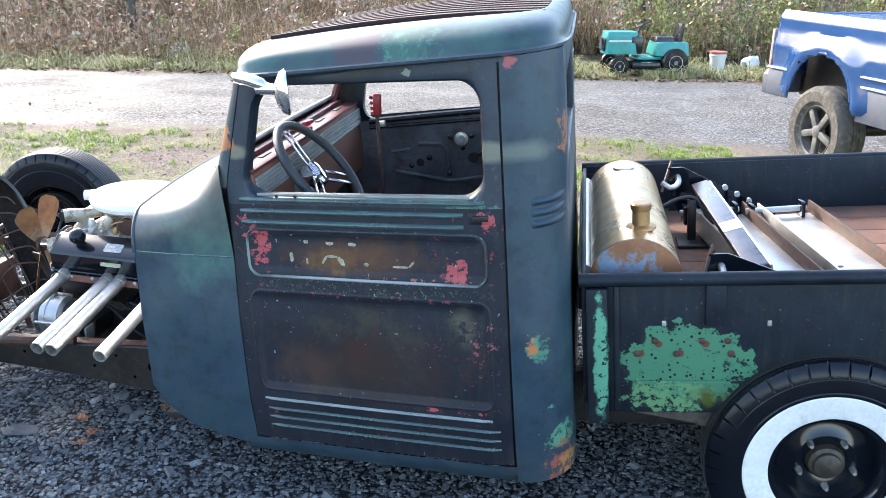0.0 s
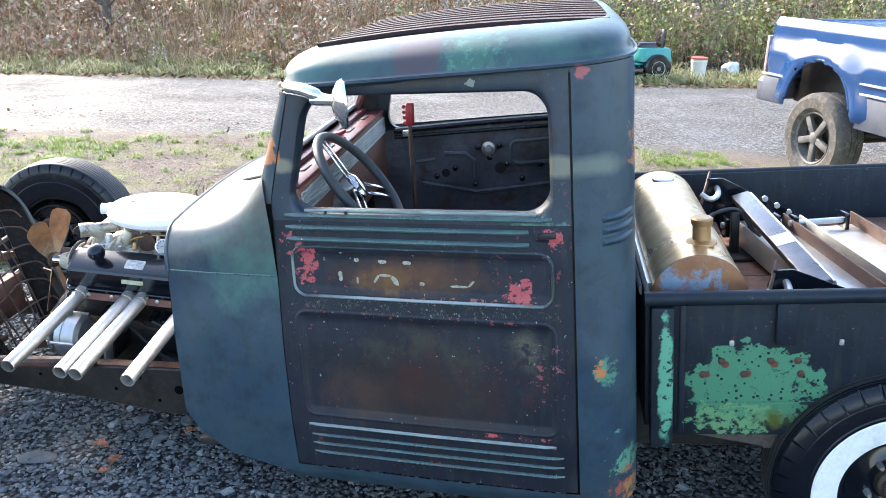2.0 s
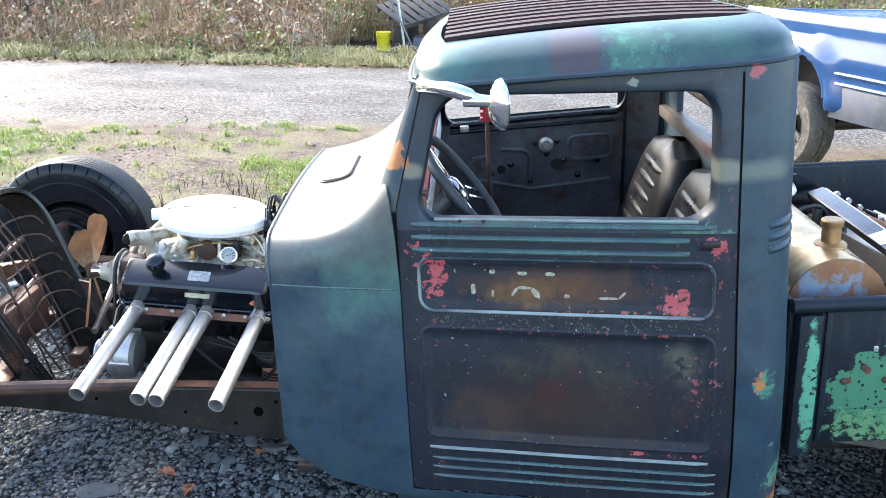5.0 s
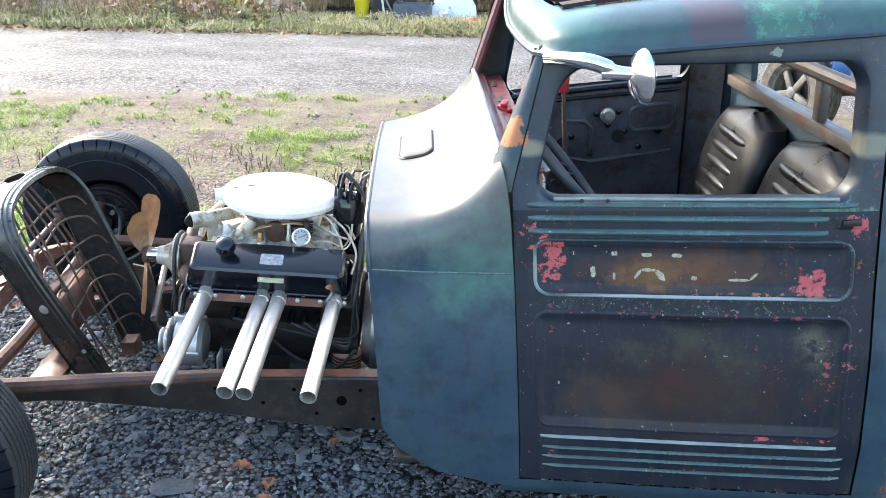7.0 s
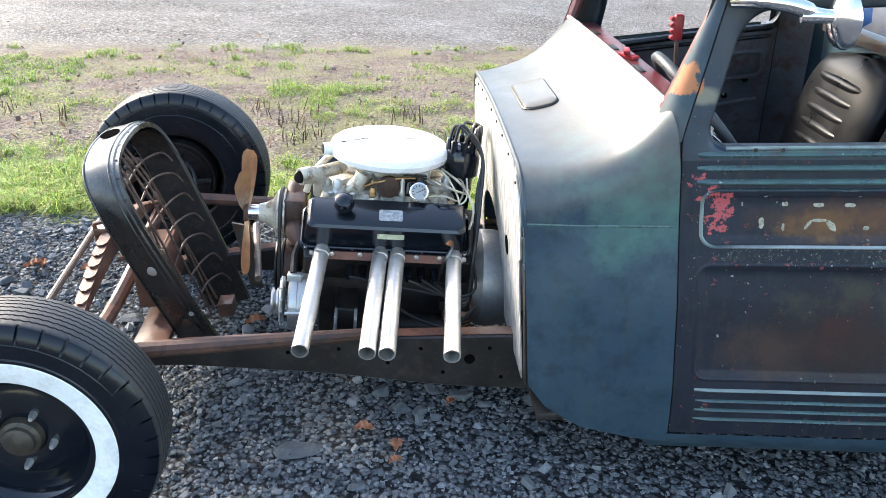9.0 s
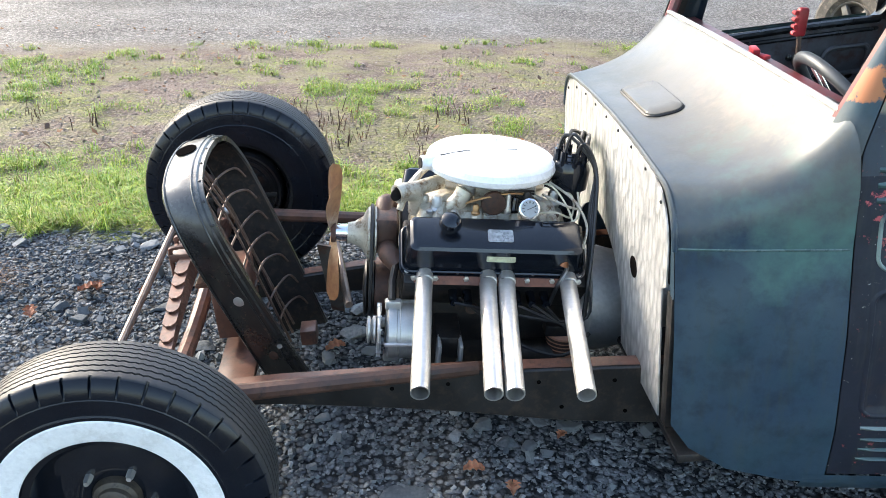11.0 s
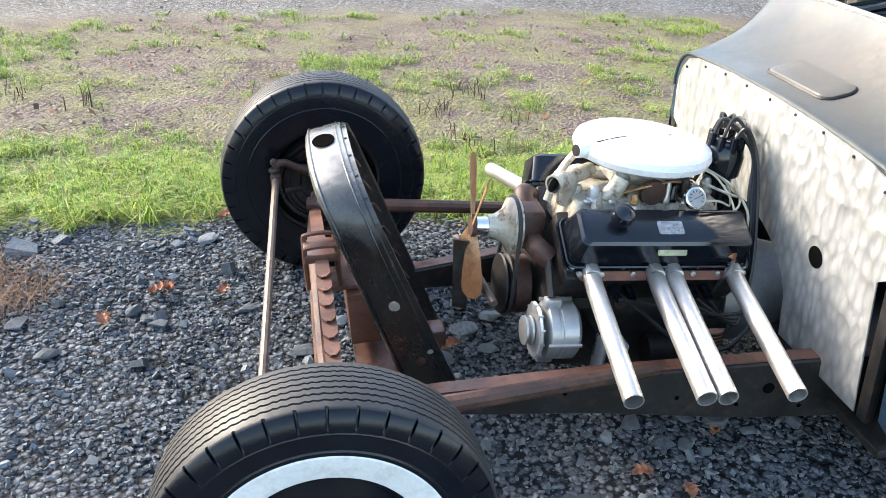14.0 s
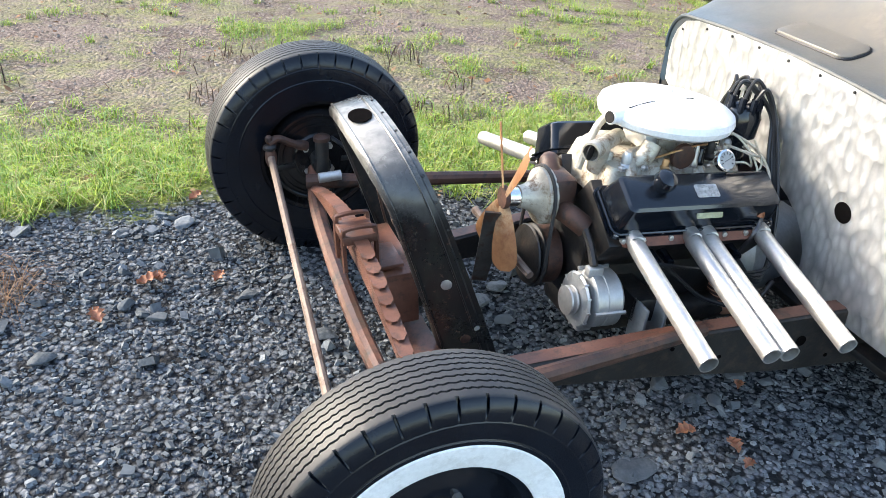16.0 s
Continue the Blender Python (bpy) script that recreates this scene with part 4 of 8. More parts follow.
    for y in (0.25, 0.55, 0.85, 1.1):
        part("defrost_slot", B(0.115, 0.132, y - 0.04, y + 0.04, 1.0615, 1.0655, bevel=0.001), DARK, top)
    return top


def roof():
    top = thing("cab_roof", "patinated blue-green truck roof shell with its centre cut open", "roof", TRUCK)
    # outline of the drip edge and of the opening, matched by angle
    n = 96

    def drip(a):
        c, s = math.cos(a), math.sin(a)
        p = 14.0 if c < 0 else 7.0
        k = (abs(c) ** p + abs(s) ** p) ** (-1 / p)
        x = 0.615 + 0.468 * c * k
        wx = (0.690 + 0.082 * (x - 0.14) / 0.95) if x < 0.96 else 0.758
        y = wx * s * k
        x += max(0.0, min(1.0, (0.40 - x) / 0.25)) * interp((-0.69, -0.60, -0.37, -0.12, 0.08, 0.33, 0.69), (0.013, 0.0, -0.008, -0.008, 0.004, 0.024, 0.062), y)
        return x, y

    def fn(u, v):
        a = 2 * math.pi * u
        x, y = drip(a)
        zb = 1.352 + 0.035 * (x - 0.14) / 0.95
        ix, iy = 0.622 + (x - 0.615) * 0.865, y * 0.745
        crown = 0.067 + 0.011 * (1 - ((x - 0.615) / 0.47) ** 2)
        t = v
        if t < 0.12:
            k = t / 0.12
            return Vector((x + (x - 0.615) * 0.02 * (1 - k), MID + y * (1.018 - 0.018 * k), zb - 0.012 + 0.012 * k))
        k = (t - 0.12) / 0.88
        ang = k * math.pi / 2
        px = x + (ix - x) * (1 - math.cos(ang))
        py = y + (iy - y) * (1 - math.cos(ang))
        return Vector((px, MID + py, zb + crown * math.sin(ang) ** 0.85))
    bm = bmesh.new()
    grid(bm, n, 14, fn, close=True)
    part("roof_shell", bm, ROOF, top)
    bm = bmesh.new()
    grid(bm, n, 1, lambda u, v: fn(u, 1.0) - Vector((0, 0, 0.03 * v)), close=True)
    part("opening_flange", bm, DARK, top)
    bm = bmesh.new()
    tube(bm, [fn(k / n, 0.0) for k in range(n + 1)], 0.007, seg=6, caps=False)
    part("drip_moulding", bm, CAB, top)
    slat = simple("dark maroon slat", (0.03, 0.010, 0.012), 0.85, 0.0, 0.4, 8, 0.2)
    for y in (0.20, 0.315, 0.43, 0.55, 0.67, 0.79, 0.91, 1.025, 1.14):
        bm = bmesh.new()
        grid(bm, 14, 4, lambda u, v: Vector((0.225 + 0.80 * u, y + (-0.03, 0.03, 0.03, -0.03, -0.03)[int(round(v * 4))], 1.437 + 0.022 * u - 0.016 * (2 * u - 1) ** 2 + (0, 0, 0.010, 0.010, 0)[int(round(v * 4))])))
        part("roof_slat", bm, slat, top, "dark maroon lengthwise roof slat")
    # inner header below the drip
    bm = bmesh.new()
    grid(bm, n, 2, lambda u, v: Vector((0.615 + (fn(u, 0.12).x - 0.615) * (0.985 - 0.03 * v), MID + (fn(u, 0.12).y - MID) * (0.985 - 0.03 * v), fn(u, 0.12).z - 0.03 * v)), close=True)
    part("header_rail", bm, CAB, top)
    return top


cab_shell()
roof()
door(-1, False)
door(1, True)

# ---- the pickup bed ----
def bed():
    top = thing("pickup_bed", "dark narrow pickup box with flaking green paint", "truck bed", TRUCK)
    for side in (-1, 1):
        y = MID + side * 0.665

        def Y(a, b):
            return (y + a * side, y + b * side) if side > 0 else (y + b * side, y + a * side)
        p = part("side_panel", B(1.12, 2.65, *Y(-0.012, 0.0), 0.30, 0.73, bevel=0.002), BEDPAINT, top, "dark panel with flaking green paint" if side < 0 else "")
        part("top_rail", T([(1.10, y + side * 0.012, 0.722), (2.65, y + side * 0.012, 0.722)], 0.020, seg=12), BEDPAINT, top)
        part("corner_post", B(1.118, 1.178, *Y(-0.03, 0.03), 0.275, 0.70), BEDPAINT, top)
        part("stake_pocket", B(1.445, 1.50, *Y(0.0, 0.022), 0.585, 0.715), BEDPAINT, top)
        part("panel_crease", B(1.205, 2.4, *Y(0.0, 0.007), 0.398, 0.405, bevel=0.002), BEDPAINT, p)
        part("panel_rib", B(1.195, 1.212, *Y(0.0, 0.009), 0.31, 0.70, bevel=0.004), BEDPAINT, p)
        for x, z in ((1.31, 0.53), (1.37, 0.49), (1.44, 0.53), (1.26, 0.49), (1.51, 0.53), (1.52, 0.49)):
            part("rusty_bolt", L([(0.010, 0), (0.010, 0.004), (0.004, 0.006)], at(x, y + side * 0.0, z, ALONG_Y if side > 0 else ALONG_Y @ Matrix.Rotation(math.pi, 4, 'X')), seg=10), RUST, p)
        for x in (1.335, 1.62):
            part("hole_light", B(x - 0.006, x + 0.006, *Y(0.0, 0.002), 0.575, 0.592, bevel=0.002), ALU, p)
    part("front_panel", B(1.105, 1.12, 0.02, 1.32, 0.32, 0.725), BEDPAINT, top)
    for k in range(8):
        y0 = 0.03 + k * 0.16
        part("floor_board", B(1.13, 2.65, y0, y0 + 0.155, 0.50, 0.53, bevel=0.004), WOODFLOOR, top)
    bm = bmesh.new()
    plate(bm, [(1.20, 0.298), (1.66, 0.298), (1.66, 0.225), (1.44, 0.243), (1.43, 0.25), (1.27, 0.283)], Matrix.Translation((0, 0.03, 0)) @ Matrix(((1, 0, 0, 0), (0, 0, 1, 0), (0, 1, 0, 0), (0, 0, 0, 1))), 0.035)
    part("lower_sill", bm, simple("weathered sill wood", (0.075, 0.062, 0.05), 0.85, 0.0, 0.4, 12, 0.4, (0.03, 0.027, 0.024)), top, "weathered tapered wood sill under the panel", smooth=False)
    part("tailgate", B(2.62, 2.65, 0.02, 1.32, 0.45, 0.72), BEDPAINT, top)
    return top


def fuel_tank():
    top = thing("fuel_tank", "round raw-steel fuel tank with rusty end and filler cap", "tank", TRUCK)
    c = (1.262, 0.10, 0.668)
    r = 0.136
    body = L([(r, 0.0), (r, 1.01)], at(*c, ALONG_Y), seg=48, caps=False)
    part("tank_body", body, TANK, top)
    for y, s in ((0.10, 1), (1.11, -1)):
        part("end_cap", L([(r + 0.001, -0.006), (r + 0.001, 0.0), (r - 0.004, 0.003), (r - 0.02, 0.004), (0.08, 0.010), (0.001, 0.012)], at(c[0], y + 0.002 * s, c[2], ALONG_Y if s < 0 else ALONG_Y @ Matrix.Rotation(math.pi, 4, 'X')), seg=48, caps=False), TANKEND, top, "rusty blue-grey tank end")
    part("outlet", T([(1.285, 0.10, 0.66), (1.285, 0.075, 0.66), (1.30, 0.06, 0.685)], 0.012), ALU, top)
    n = part("filler_neck", L([(0.045, 0), (0.044, 0.006), (0.026, 0.012), (0.026, 0.06)], at(1.285, 0.235, c[2] + r - 0.006), seg=24), BRASS, top)
    part("filler_cap", L([(0.029, 0), (0.031, 0.004), (0.031, 0.018), (0.026, 0.022), (0.001, 0.022)], at(1.285, 0.235, c[2] + r + 0.05), seg=24), BRASS, n)
    part("sender_plate", L([(0.04, 0), (0.04, 0.006), (0.012, 0.008)], at(1.262, 0.98, c[2] + r - 0.004), seg=24), ALU, top)
    return top


bed()
fuel_tank()

# ---- wheels ----
def wheel(name, label, r, width, white, m, group, sd=1):
    """A wheel whose outer face looks along -y of m; white: inner and outer radius of its pale band."""
    top = thing(name, label, "wheel", m, group)
    h = width / 2
    w0, w1 = white
    rim_r = w0 - 0.012
    prof = [(rim_r, -h * 0.62), (rim_r + 0.012, -h * 0.80), (w0, -h * 0.95), (w1, -h * 1.05), (w1 + 0.004, -h * 1.05), (r * 0.86, -h * 1.055), (r * 0.925, -h * 0.99), (r * 0.962, -h * 0.90), (r * 0.98, -h * 0.83)]
    edge = len(prof)
    ribs = 8
    for k in range(ribs):
        a = -h * 0.80 + (h * 1.60) * k / ribs
        b = -h * 0.80 + (h * 1.60) * (k + 1) / ribs
        crown = lambda q: r - 0.009 * (q / h) ** 2
        prof += [(crown(a + 0.0024), a + 0.0024), (crown(b - 0.0024), b - 0.0024)]
        if k < ribs - 1:
            prof += [(crown(b) - 0.010, b - 0.0022), (crown(b) - 0.010, b + 0.0022)]
    prof += [(q, -a) for q, a in reversed(prof[:edge])]
    pitch = (0.0, 0.03, 0.09, 0.12, 0.27, 0.40, 0.53, 0.66, 0.83)
    seg = 38 * len(pitch)
    bm = bmesh.new()
    rings = []
    for k, (q, a) in enumerate(prof):
        tread = edge <= k < len(prof) - edge
        ring = []
        for i in range(seg):
            p = i % len(pitch)
            t = 2 * math.pi * (i // len(pitch) + pitch[p]) / 38
            notch = 1.0
            if p in (1, 2):
                notch = {edge - 3: 0.965, edge - 2: 0.950, edge - 1: 0.952}.get(min(k, len(prof) - 1 - k), 1.0)
            zig = 0.0016 * (1, 0.6, 0.2, -0.4, -1, 1, -1, 1, -1)[p] if tread else 0.0
            ring.append(bm.verts.new(ALONG_Y @ Vector((q * notch * math.cos(t), q * notch * math.sin(t), a + zig))))
        rings.append(ring)
    for a, b in zip(rings, rings[1:]):
        for i in range(seg):
            bm.faces.new((a[i], a[(i + 1) % seg], b[(i + 1) % seg], b[i]))
    tyre = part("tyre", bm, RUBBER, top, "black cross-ribbed bias-ply tyre")
    part("whitewall", L([(w0 + 0.001, -h * 0.945), (w0 + 0.004, -h * 0.985), (w0 * 0.6 + w1 * 0.4, -h * 1.035), (w1 - 0.004, -h * 1.075), (w1, -h * 1.045)], ALONG_Y, seg=96, caps=False), WHITEWALL, tyre, "wide white sidewall band")
    for q in (w1 + 0.010, r * 0.855):
        for s in (-1, 1):
            part("sidewall_bead", L([(q - 0.003, h * 1.05 * s), (q, h * 1.068 * s), (q + 0.003, h * 1.05 * s)], ALONG_Y, seg=72, caps=False), RUBBER, tyre)
    # raised moulded marks on the inner sidewall, too worn to read
    for k in range(26):
        a = 2 * math.pi * (0.02 * k + 0.06 + (0.22 if k > 12 else 0))
        q = Matrix.Rotation(a, 4, 'Z') @ Matrix.Translation((r * 0.80, 0, h * 1.045))
        part("sidewall_mark", box(bmesh.new(), -0.007, 0.007, -0.003, 0.003, 0, 0.0025, 0.0, m=ALONG_Y @ q), RUBBER, tyre)
    part("rim", L([(rim_r + 0.012, -h * 0.86), (rim_r + 0.014, -h * 0.80), (rim_r - 0.004, -h * 0.76), (rim_r - 0.018, -h * 0.55), (rim_r - 0.026, -h * 0.2), (rim_r - 0.05, -h * 0.24), (rim_r - 0.072, -h * 0.38), (0.062, -h * 0.34), (0.055, -h * 0.30)], ALONG_Y, seg=56, caps=False), ENGINE_BLACK, top, "glossy black steel wheel")
    part("rim_barrel", L([(rim_r + 0.016, h * 0.86), (rim_r + 0.010, h * 0.90), (rim_r, h * 0.86), (rim_r - 0.004, h * 0.70), (rim_r - 0.012, h * 0.62), (rim_r - 0.016, h * 0.3), (rim_r - 0.03, -h * 0.2), (0.05, -h * 0.2), (0.05, h * 0.1)], ALONG_Y, seg=56, caps=False), BLACK, top, "black painted inner rim with stepped edge")
    part("hub", L([(0.055, -h * 0.28), (0.050, -h * 0.50), (0.040, -h * 0.56), (0.038, -h * 0.68), (0.030, -h * 0.74), (0.001, -h * 0.75)], ALONG_Y, seg=28, caps=False), HUBCAP, top, "greasy brown-black hub")
    for k in range(5):
        a = 2 * math.pi * k / 5 + 0.3
        part("lug_nut", L([(0.0105, -h * 0.34), (0.010, -h * 0.52), (0.007, -h * 0.58), (0.006, -h * 0.66), (0.001, -h * 0.66)], ALONG_Y @ Matrix.Translation((0.078 * math.cos(a), 0.078 * math.sin(a), 0)), seg=6, caps=False), STEEL, top)
    return top, tyre


HUBCAP = simple("oily brown casting", (0.06, 0.048, 0.036), 0.5, 0.3, 0.4, 30, 0.3, (0.02, 0.018, 0.016))
WHEEL_NEAR = TRUCK @ at(-1.566, -0.03, 0.392)
front, _ = wheel("truck_wheel", "front whitewall tyre on a glossy black steel wheel", 0.35, 0.170, (0.190, 0.250), WHEEL_NEAR, "truck wheels")
far = copy_thing(front, TRUCK @ at(-1.463, 1.475, 0.528) @ Matrix.Rotation(math.pi, 4, 'Z'))
rear, _ = wheel("truck_wheel", "larger rear whitewall tyre on a glossy black steel wheel", 0.345, 0.185, (0.168, 0.243), TRUCK @ at(1.792, 0.035, 0.148), "truck wheels")
rear_far = copy_thing(rear, TRUCK @ at(1.792, 1.305, 0.148) @ Matrix.Rotation(math.pi, 4, 'Z'))

# ---- chassis ----
def chassis():
    top = thing("truck_frame", "rusty brown and black channel-steel truck frame", "chassis", TRUCK)
    for side in (-1, 1):
        def rail(u, v):
            x = -1.44 + 3.92 * u
            y = MID + 0.02 + side * interp((-1.62, -1.3, -0.3, 0.3, 2.5), (0.29, 0.31, 0.40, 0.46, 0.48), x)
            ztop = interp((-1.62, -1.3, -0.8, -0.28, 0.2, 2.5), (0.345, 0.372, 0.385, 0.380, 0.35, 0.30), x)
            hgt = interp((-1.62, -1.3, -0.9, -0.5, -0.28, 2.5), (0.05, 0.06, 0.11, 0.17, 0.185, 0.17), x)
            w = 0.028
            loop = [(-w, -0.005), (-w, -hgt + 0.005), (-w + 0.006, -hgt), (w - 0.006, -hgt), (w, -hgt + 0.005), (w, -0.005), (w - 0.006, 0.0), (-w + 0.006, 0.0), (-w, -0.005)]
            dy, dz = loop[int(round(v * 8))]
            return Vector((x, y + dy, ztop + dz))
        bm = bmesh.new()
        grid(bm, 40, 8, rail)
        r = part("side_rail", bm, DARK, top, "black channel rail with a rust-brown top flange")
        bm = bmesh.new()
        grid(bm, 40, 1, lambda u, v: rail(u, 6 / 8) * (1 - v) + rail(u, 7 / 8) * v + Vector((0, 0, 0.003)))
        part("top_flange", bm, BROWN, r, "rust-brown worn flange")
    part("frame_hole", L([(0.016, -0.001), (0.016, 0.001)], at(-0.42, MID + 0.02 - 0.39 - 0.0285, 0.305, ALONG_Y), seg=16), HOLE, top)
    for x, z in ((-0.95, 0.345), (-0.80, 0.352), (-0.66, 0.30), (-0.56, 0.345), (-0.50, 0.262), (-0.36, 0.34), (-0.33, 0.24)):
        part("rivet_hole", L([(0.006, -0.001), (0.006, 0.001)], at(x, MID + 0.02 - interp((-1.3, -0.3), (0.31, 0.40), x) - 0.0285, z, ALONG_Y), seg=10), HOLE, top)
    part("front_cross_member", B(-1.455, -1.37, 0.64, 0.92, 0.36, 0.515), BROWN, top, "rust-brown spring perch cross member")
    part("perch_plate", B(-1.50, -1.40, 0.66, 0.78, 0.522, 0.535), BROWN, top)
    part("gusset", B(-1.45, -1.34, 0.44, 0.72, 0.30, 0.32), BROWN, top)
    return top


def front_axle():
    top = thing("front_axle", "rusty front axle with leaf spring and radius rods", "axle", TRUCK)
    part("beam", T(curve([(-1.535, 0.07, 0.43), (-1.535, 0.2, 0.40), (-1.535, 0.67, 0.375), (-1.52, 1.18, 0.44), (-1.485, 1.37, 0.50)], 6), 0.024), BROWN, top)
    spring = part("spring_clamp", B(-1.555, -1.465, 0.665, 0.765, 0.61, 0.635), BROWN, top)
    for y in (0.675, 0.755):
        part("u_bolt", T(curve([(-1.552, y, 0.53), (-1.552, y, 0.635), (-1.54, y, 0.652), (-1.48, y, 0.652), (-1.468, y, 0.635), (-1.468, y, 0.53)], 4), 0.007, seg=6), BROWN, spring)
    for k in range(9):
        hw = 0.54 - 0.05 * k
        bm = bmesh.new()

        def leaf(u, v):
            s = 2 * u - 1
            y = 0.715 + hw * s
            z = 0.57 + 0.008 * (6 - k) * 0 + 0.0075 * (k - 8) + 0.048 - 0.22 * (hw * s) ** 2 * 1.9 * 0.55
            loop = [(-0.018, 0), (0.018, 0), (0.018, 0.0062), (-0.018, 0.0062), (-0.018, 0)]
            dx, dz = loop[int(round(v * 4))]
            dx *= min(1.0, 0.35 + (1 - abs(s)) * hw / 0.022)
            return Vector((-1.51 + dx, y, z + dz))
        grid(bm, 48, 4, leaf)
        part("spring_leaf", bm, BROWN, top)
    part("tie_rod", T([(-1.70, 0.12, 0.428), (-1.624, 1.344, 0.578)], 0.0115), TIEROD, top, "bare grey steel tie rod")
    for x, y, z, sd in ((-1.624, 1.344, 0.578, 1), (-1.70, 0.12, 0.428, -1)):
        j = part("tie_rod_end", L([(0.013, -0.03), (0.018, -0.016), (0.018, 0.008), (0.013, 0.022), (0.008, 0.036)], at(x, y, z), seg=14), RUST, top)
        part("dust_boot", L([(0.014, 0.02), (0.021, 0.026), (0.021, 0.034), (0.013, 0.04)], at(x, y, z), seg=14), DARK, j)
        part("castle_nut", L([(0.012, 0.052), (0.012, 0.064), (0.006, 0.07)], at(x, y, z), seg=6), RUST, j)
        part("steering_arm", T(curve([(x - 0.004, y, z + 0.044), (x + 0.03, y + 0.012 * sd, z + 0.05), (x + 0.075, y + 0.025 * sd, z + 0.022), (x + 0.12, y + 0.04 * sd, z + 0.0)], 5), [0.014] * 4 + [0.0125] * 8 + [0.017] * 4, seg=10), RUST, top)
    for y0, z0, y1, z1 in ((1.29, 0.50, 1.10, 0.47), (0.17, 0.478, 0.30, 0.398)):
        part("radius_rod", T([(-1.53, y0, z0), (-0.72, y1, z1)], [0.024, 0.019]), RUST, top)
    for x, y, z, sd in ((-1.535, 0.06, 0.40, -1), (-1.468, 1.40, 0.528, 1)):
        face = at(x, y, z, ALONG_Y if sd > 0 else ALONG_Y @ Matrix.Rotation(math.pi, 4, 'X'))
        part("spindle", T([(x, y - 0.075 * sd, z), (x, y + 0.02 * sd, z)], 0.03), DARK, top)
        drum = part("brake_drum", L([(0.03, -0.012), (0.075, -0.010), (0.082, 0.0), (0.135, 0.002), (0.142, -0.006), (0.150, -0.006), (0.156, 0.012), (0.156, 0.05), (0.12, 0.055)], face, seg=40), BLACK, top, "black brake backing plate with pressed ring")
        for r2 in (0.110, 0.128):
            part("pressed_ring", T([face @ Vector((r2 * math.cos(a), r2 * math.sin(a), -0.001)) for a in np.linspace(0, 2 * math.pi, 41)], 0.004, seg=6, caps=False), BLACK, drum)
        for a in (45, 135, 225, 315):
            part("anchor_bolt", L([(0.010, -0.024), (0.010, -0.008), (0.014, -0.004)], face @ Matrix.Translation((0.056 * math.cos(radians(a)), 0.056 * math.sin(radians(a)), 0)), seg=6), STEEL, drum)
        for a in (10, 170):
            part("inspection_slot", B(-0.03, 0.03, -0.009, 0.009, -0.006, 0.003, bevel=0.003, m=face @ Matrix.Translation((0.105 * math.cos(radians(a)), 0.105 * math.sin(radians(a)), 0))), DARK, drum)
        part("king_pin", T([(x - 0.005, y - 0.07 * sd, z - 0.085), (x + 0.008, y - 0.06 * sd, z + 0.085)], [0.024, 0.022], seg=16), DARK, top)
        part("king_pin_cap", L([(0.027, 0.0), (0.027, 0.012), (0.015, 0.018)], at(x + 0.008, y - 0.06 * sd, z + 0.082), seg=16), RUST, top)
        part("shackle", T([(x - 0.03, y - 0.16 * sd, z + 0.0), (x + 0.04, y - 0.16 * sd, z + 0.0)], 0.016, seg=12), ALU, top, "bare metal spring shackle")
        part("brake_hose", T(curve([(x + 0.05, y, z + 0.06), (x + 0.09, y - 0.08 * sd, z + 0.03), (x + 0.10, y - 0.2 * sd, z - 0.06)], 6), 0.007, seg=8), WIRE, top)
    return top


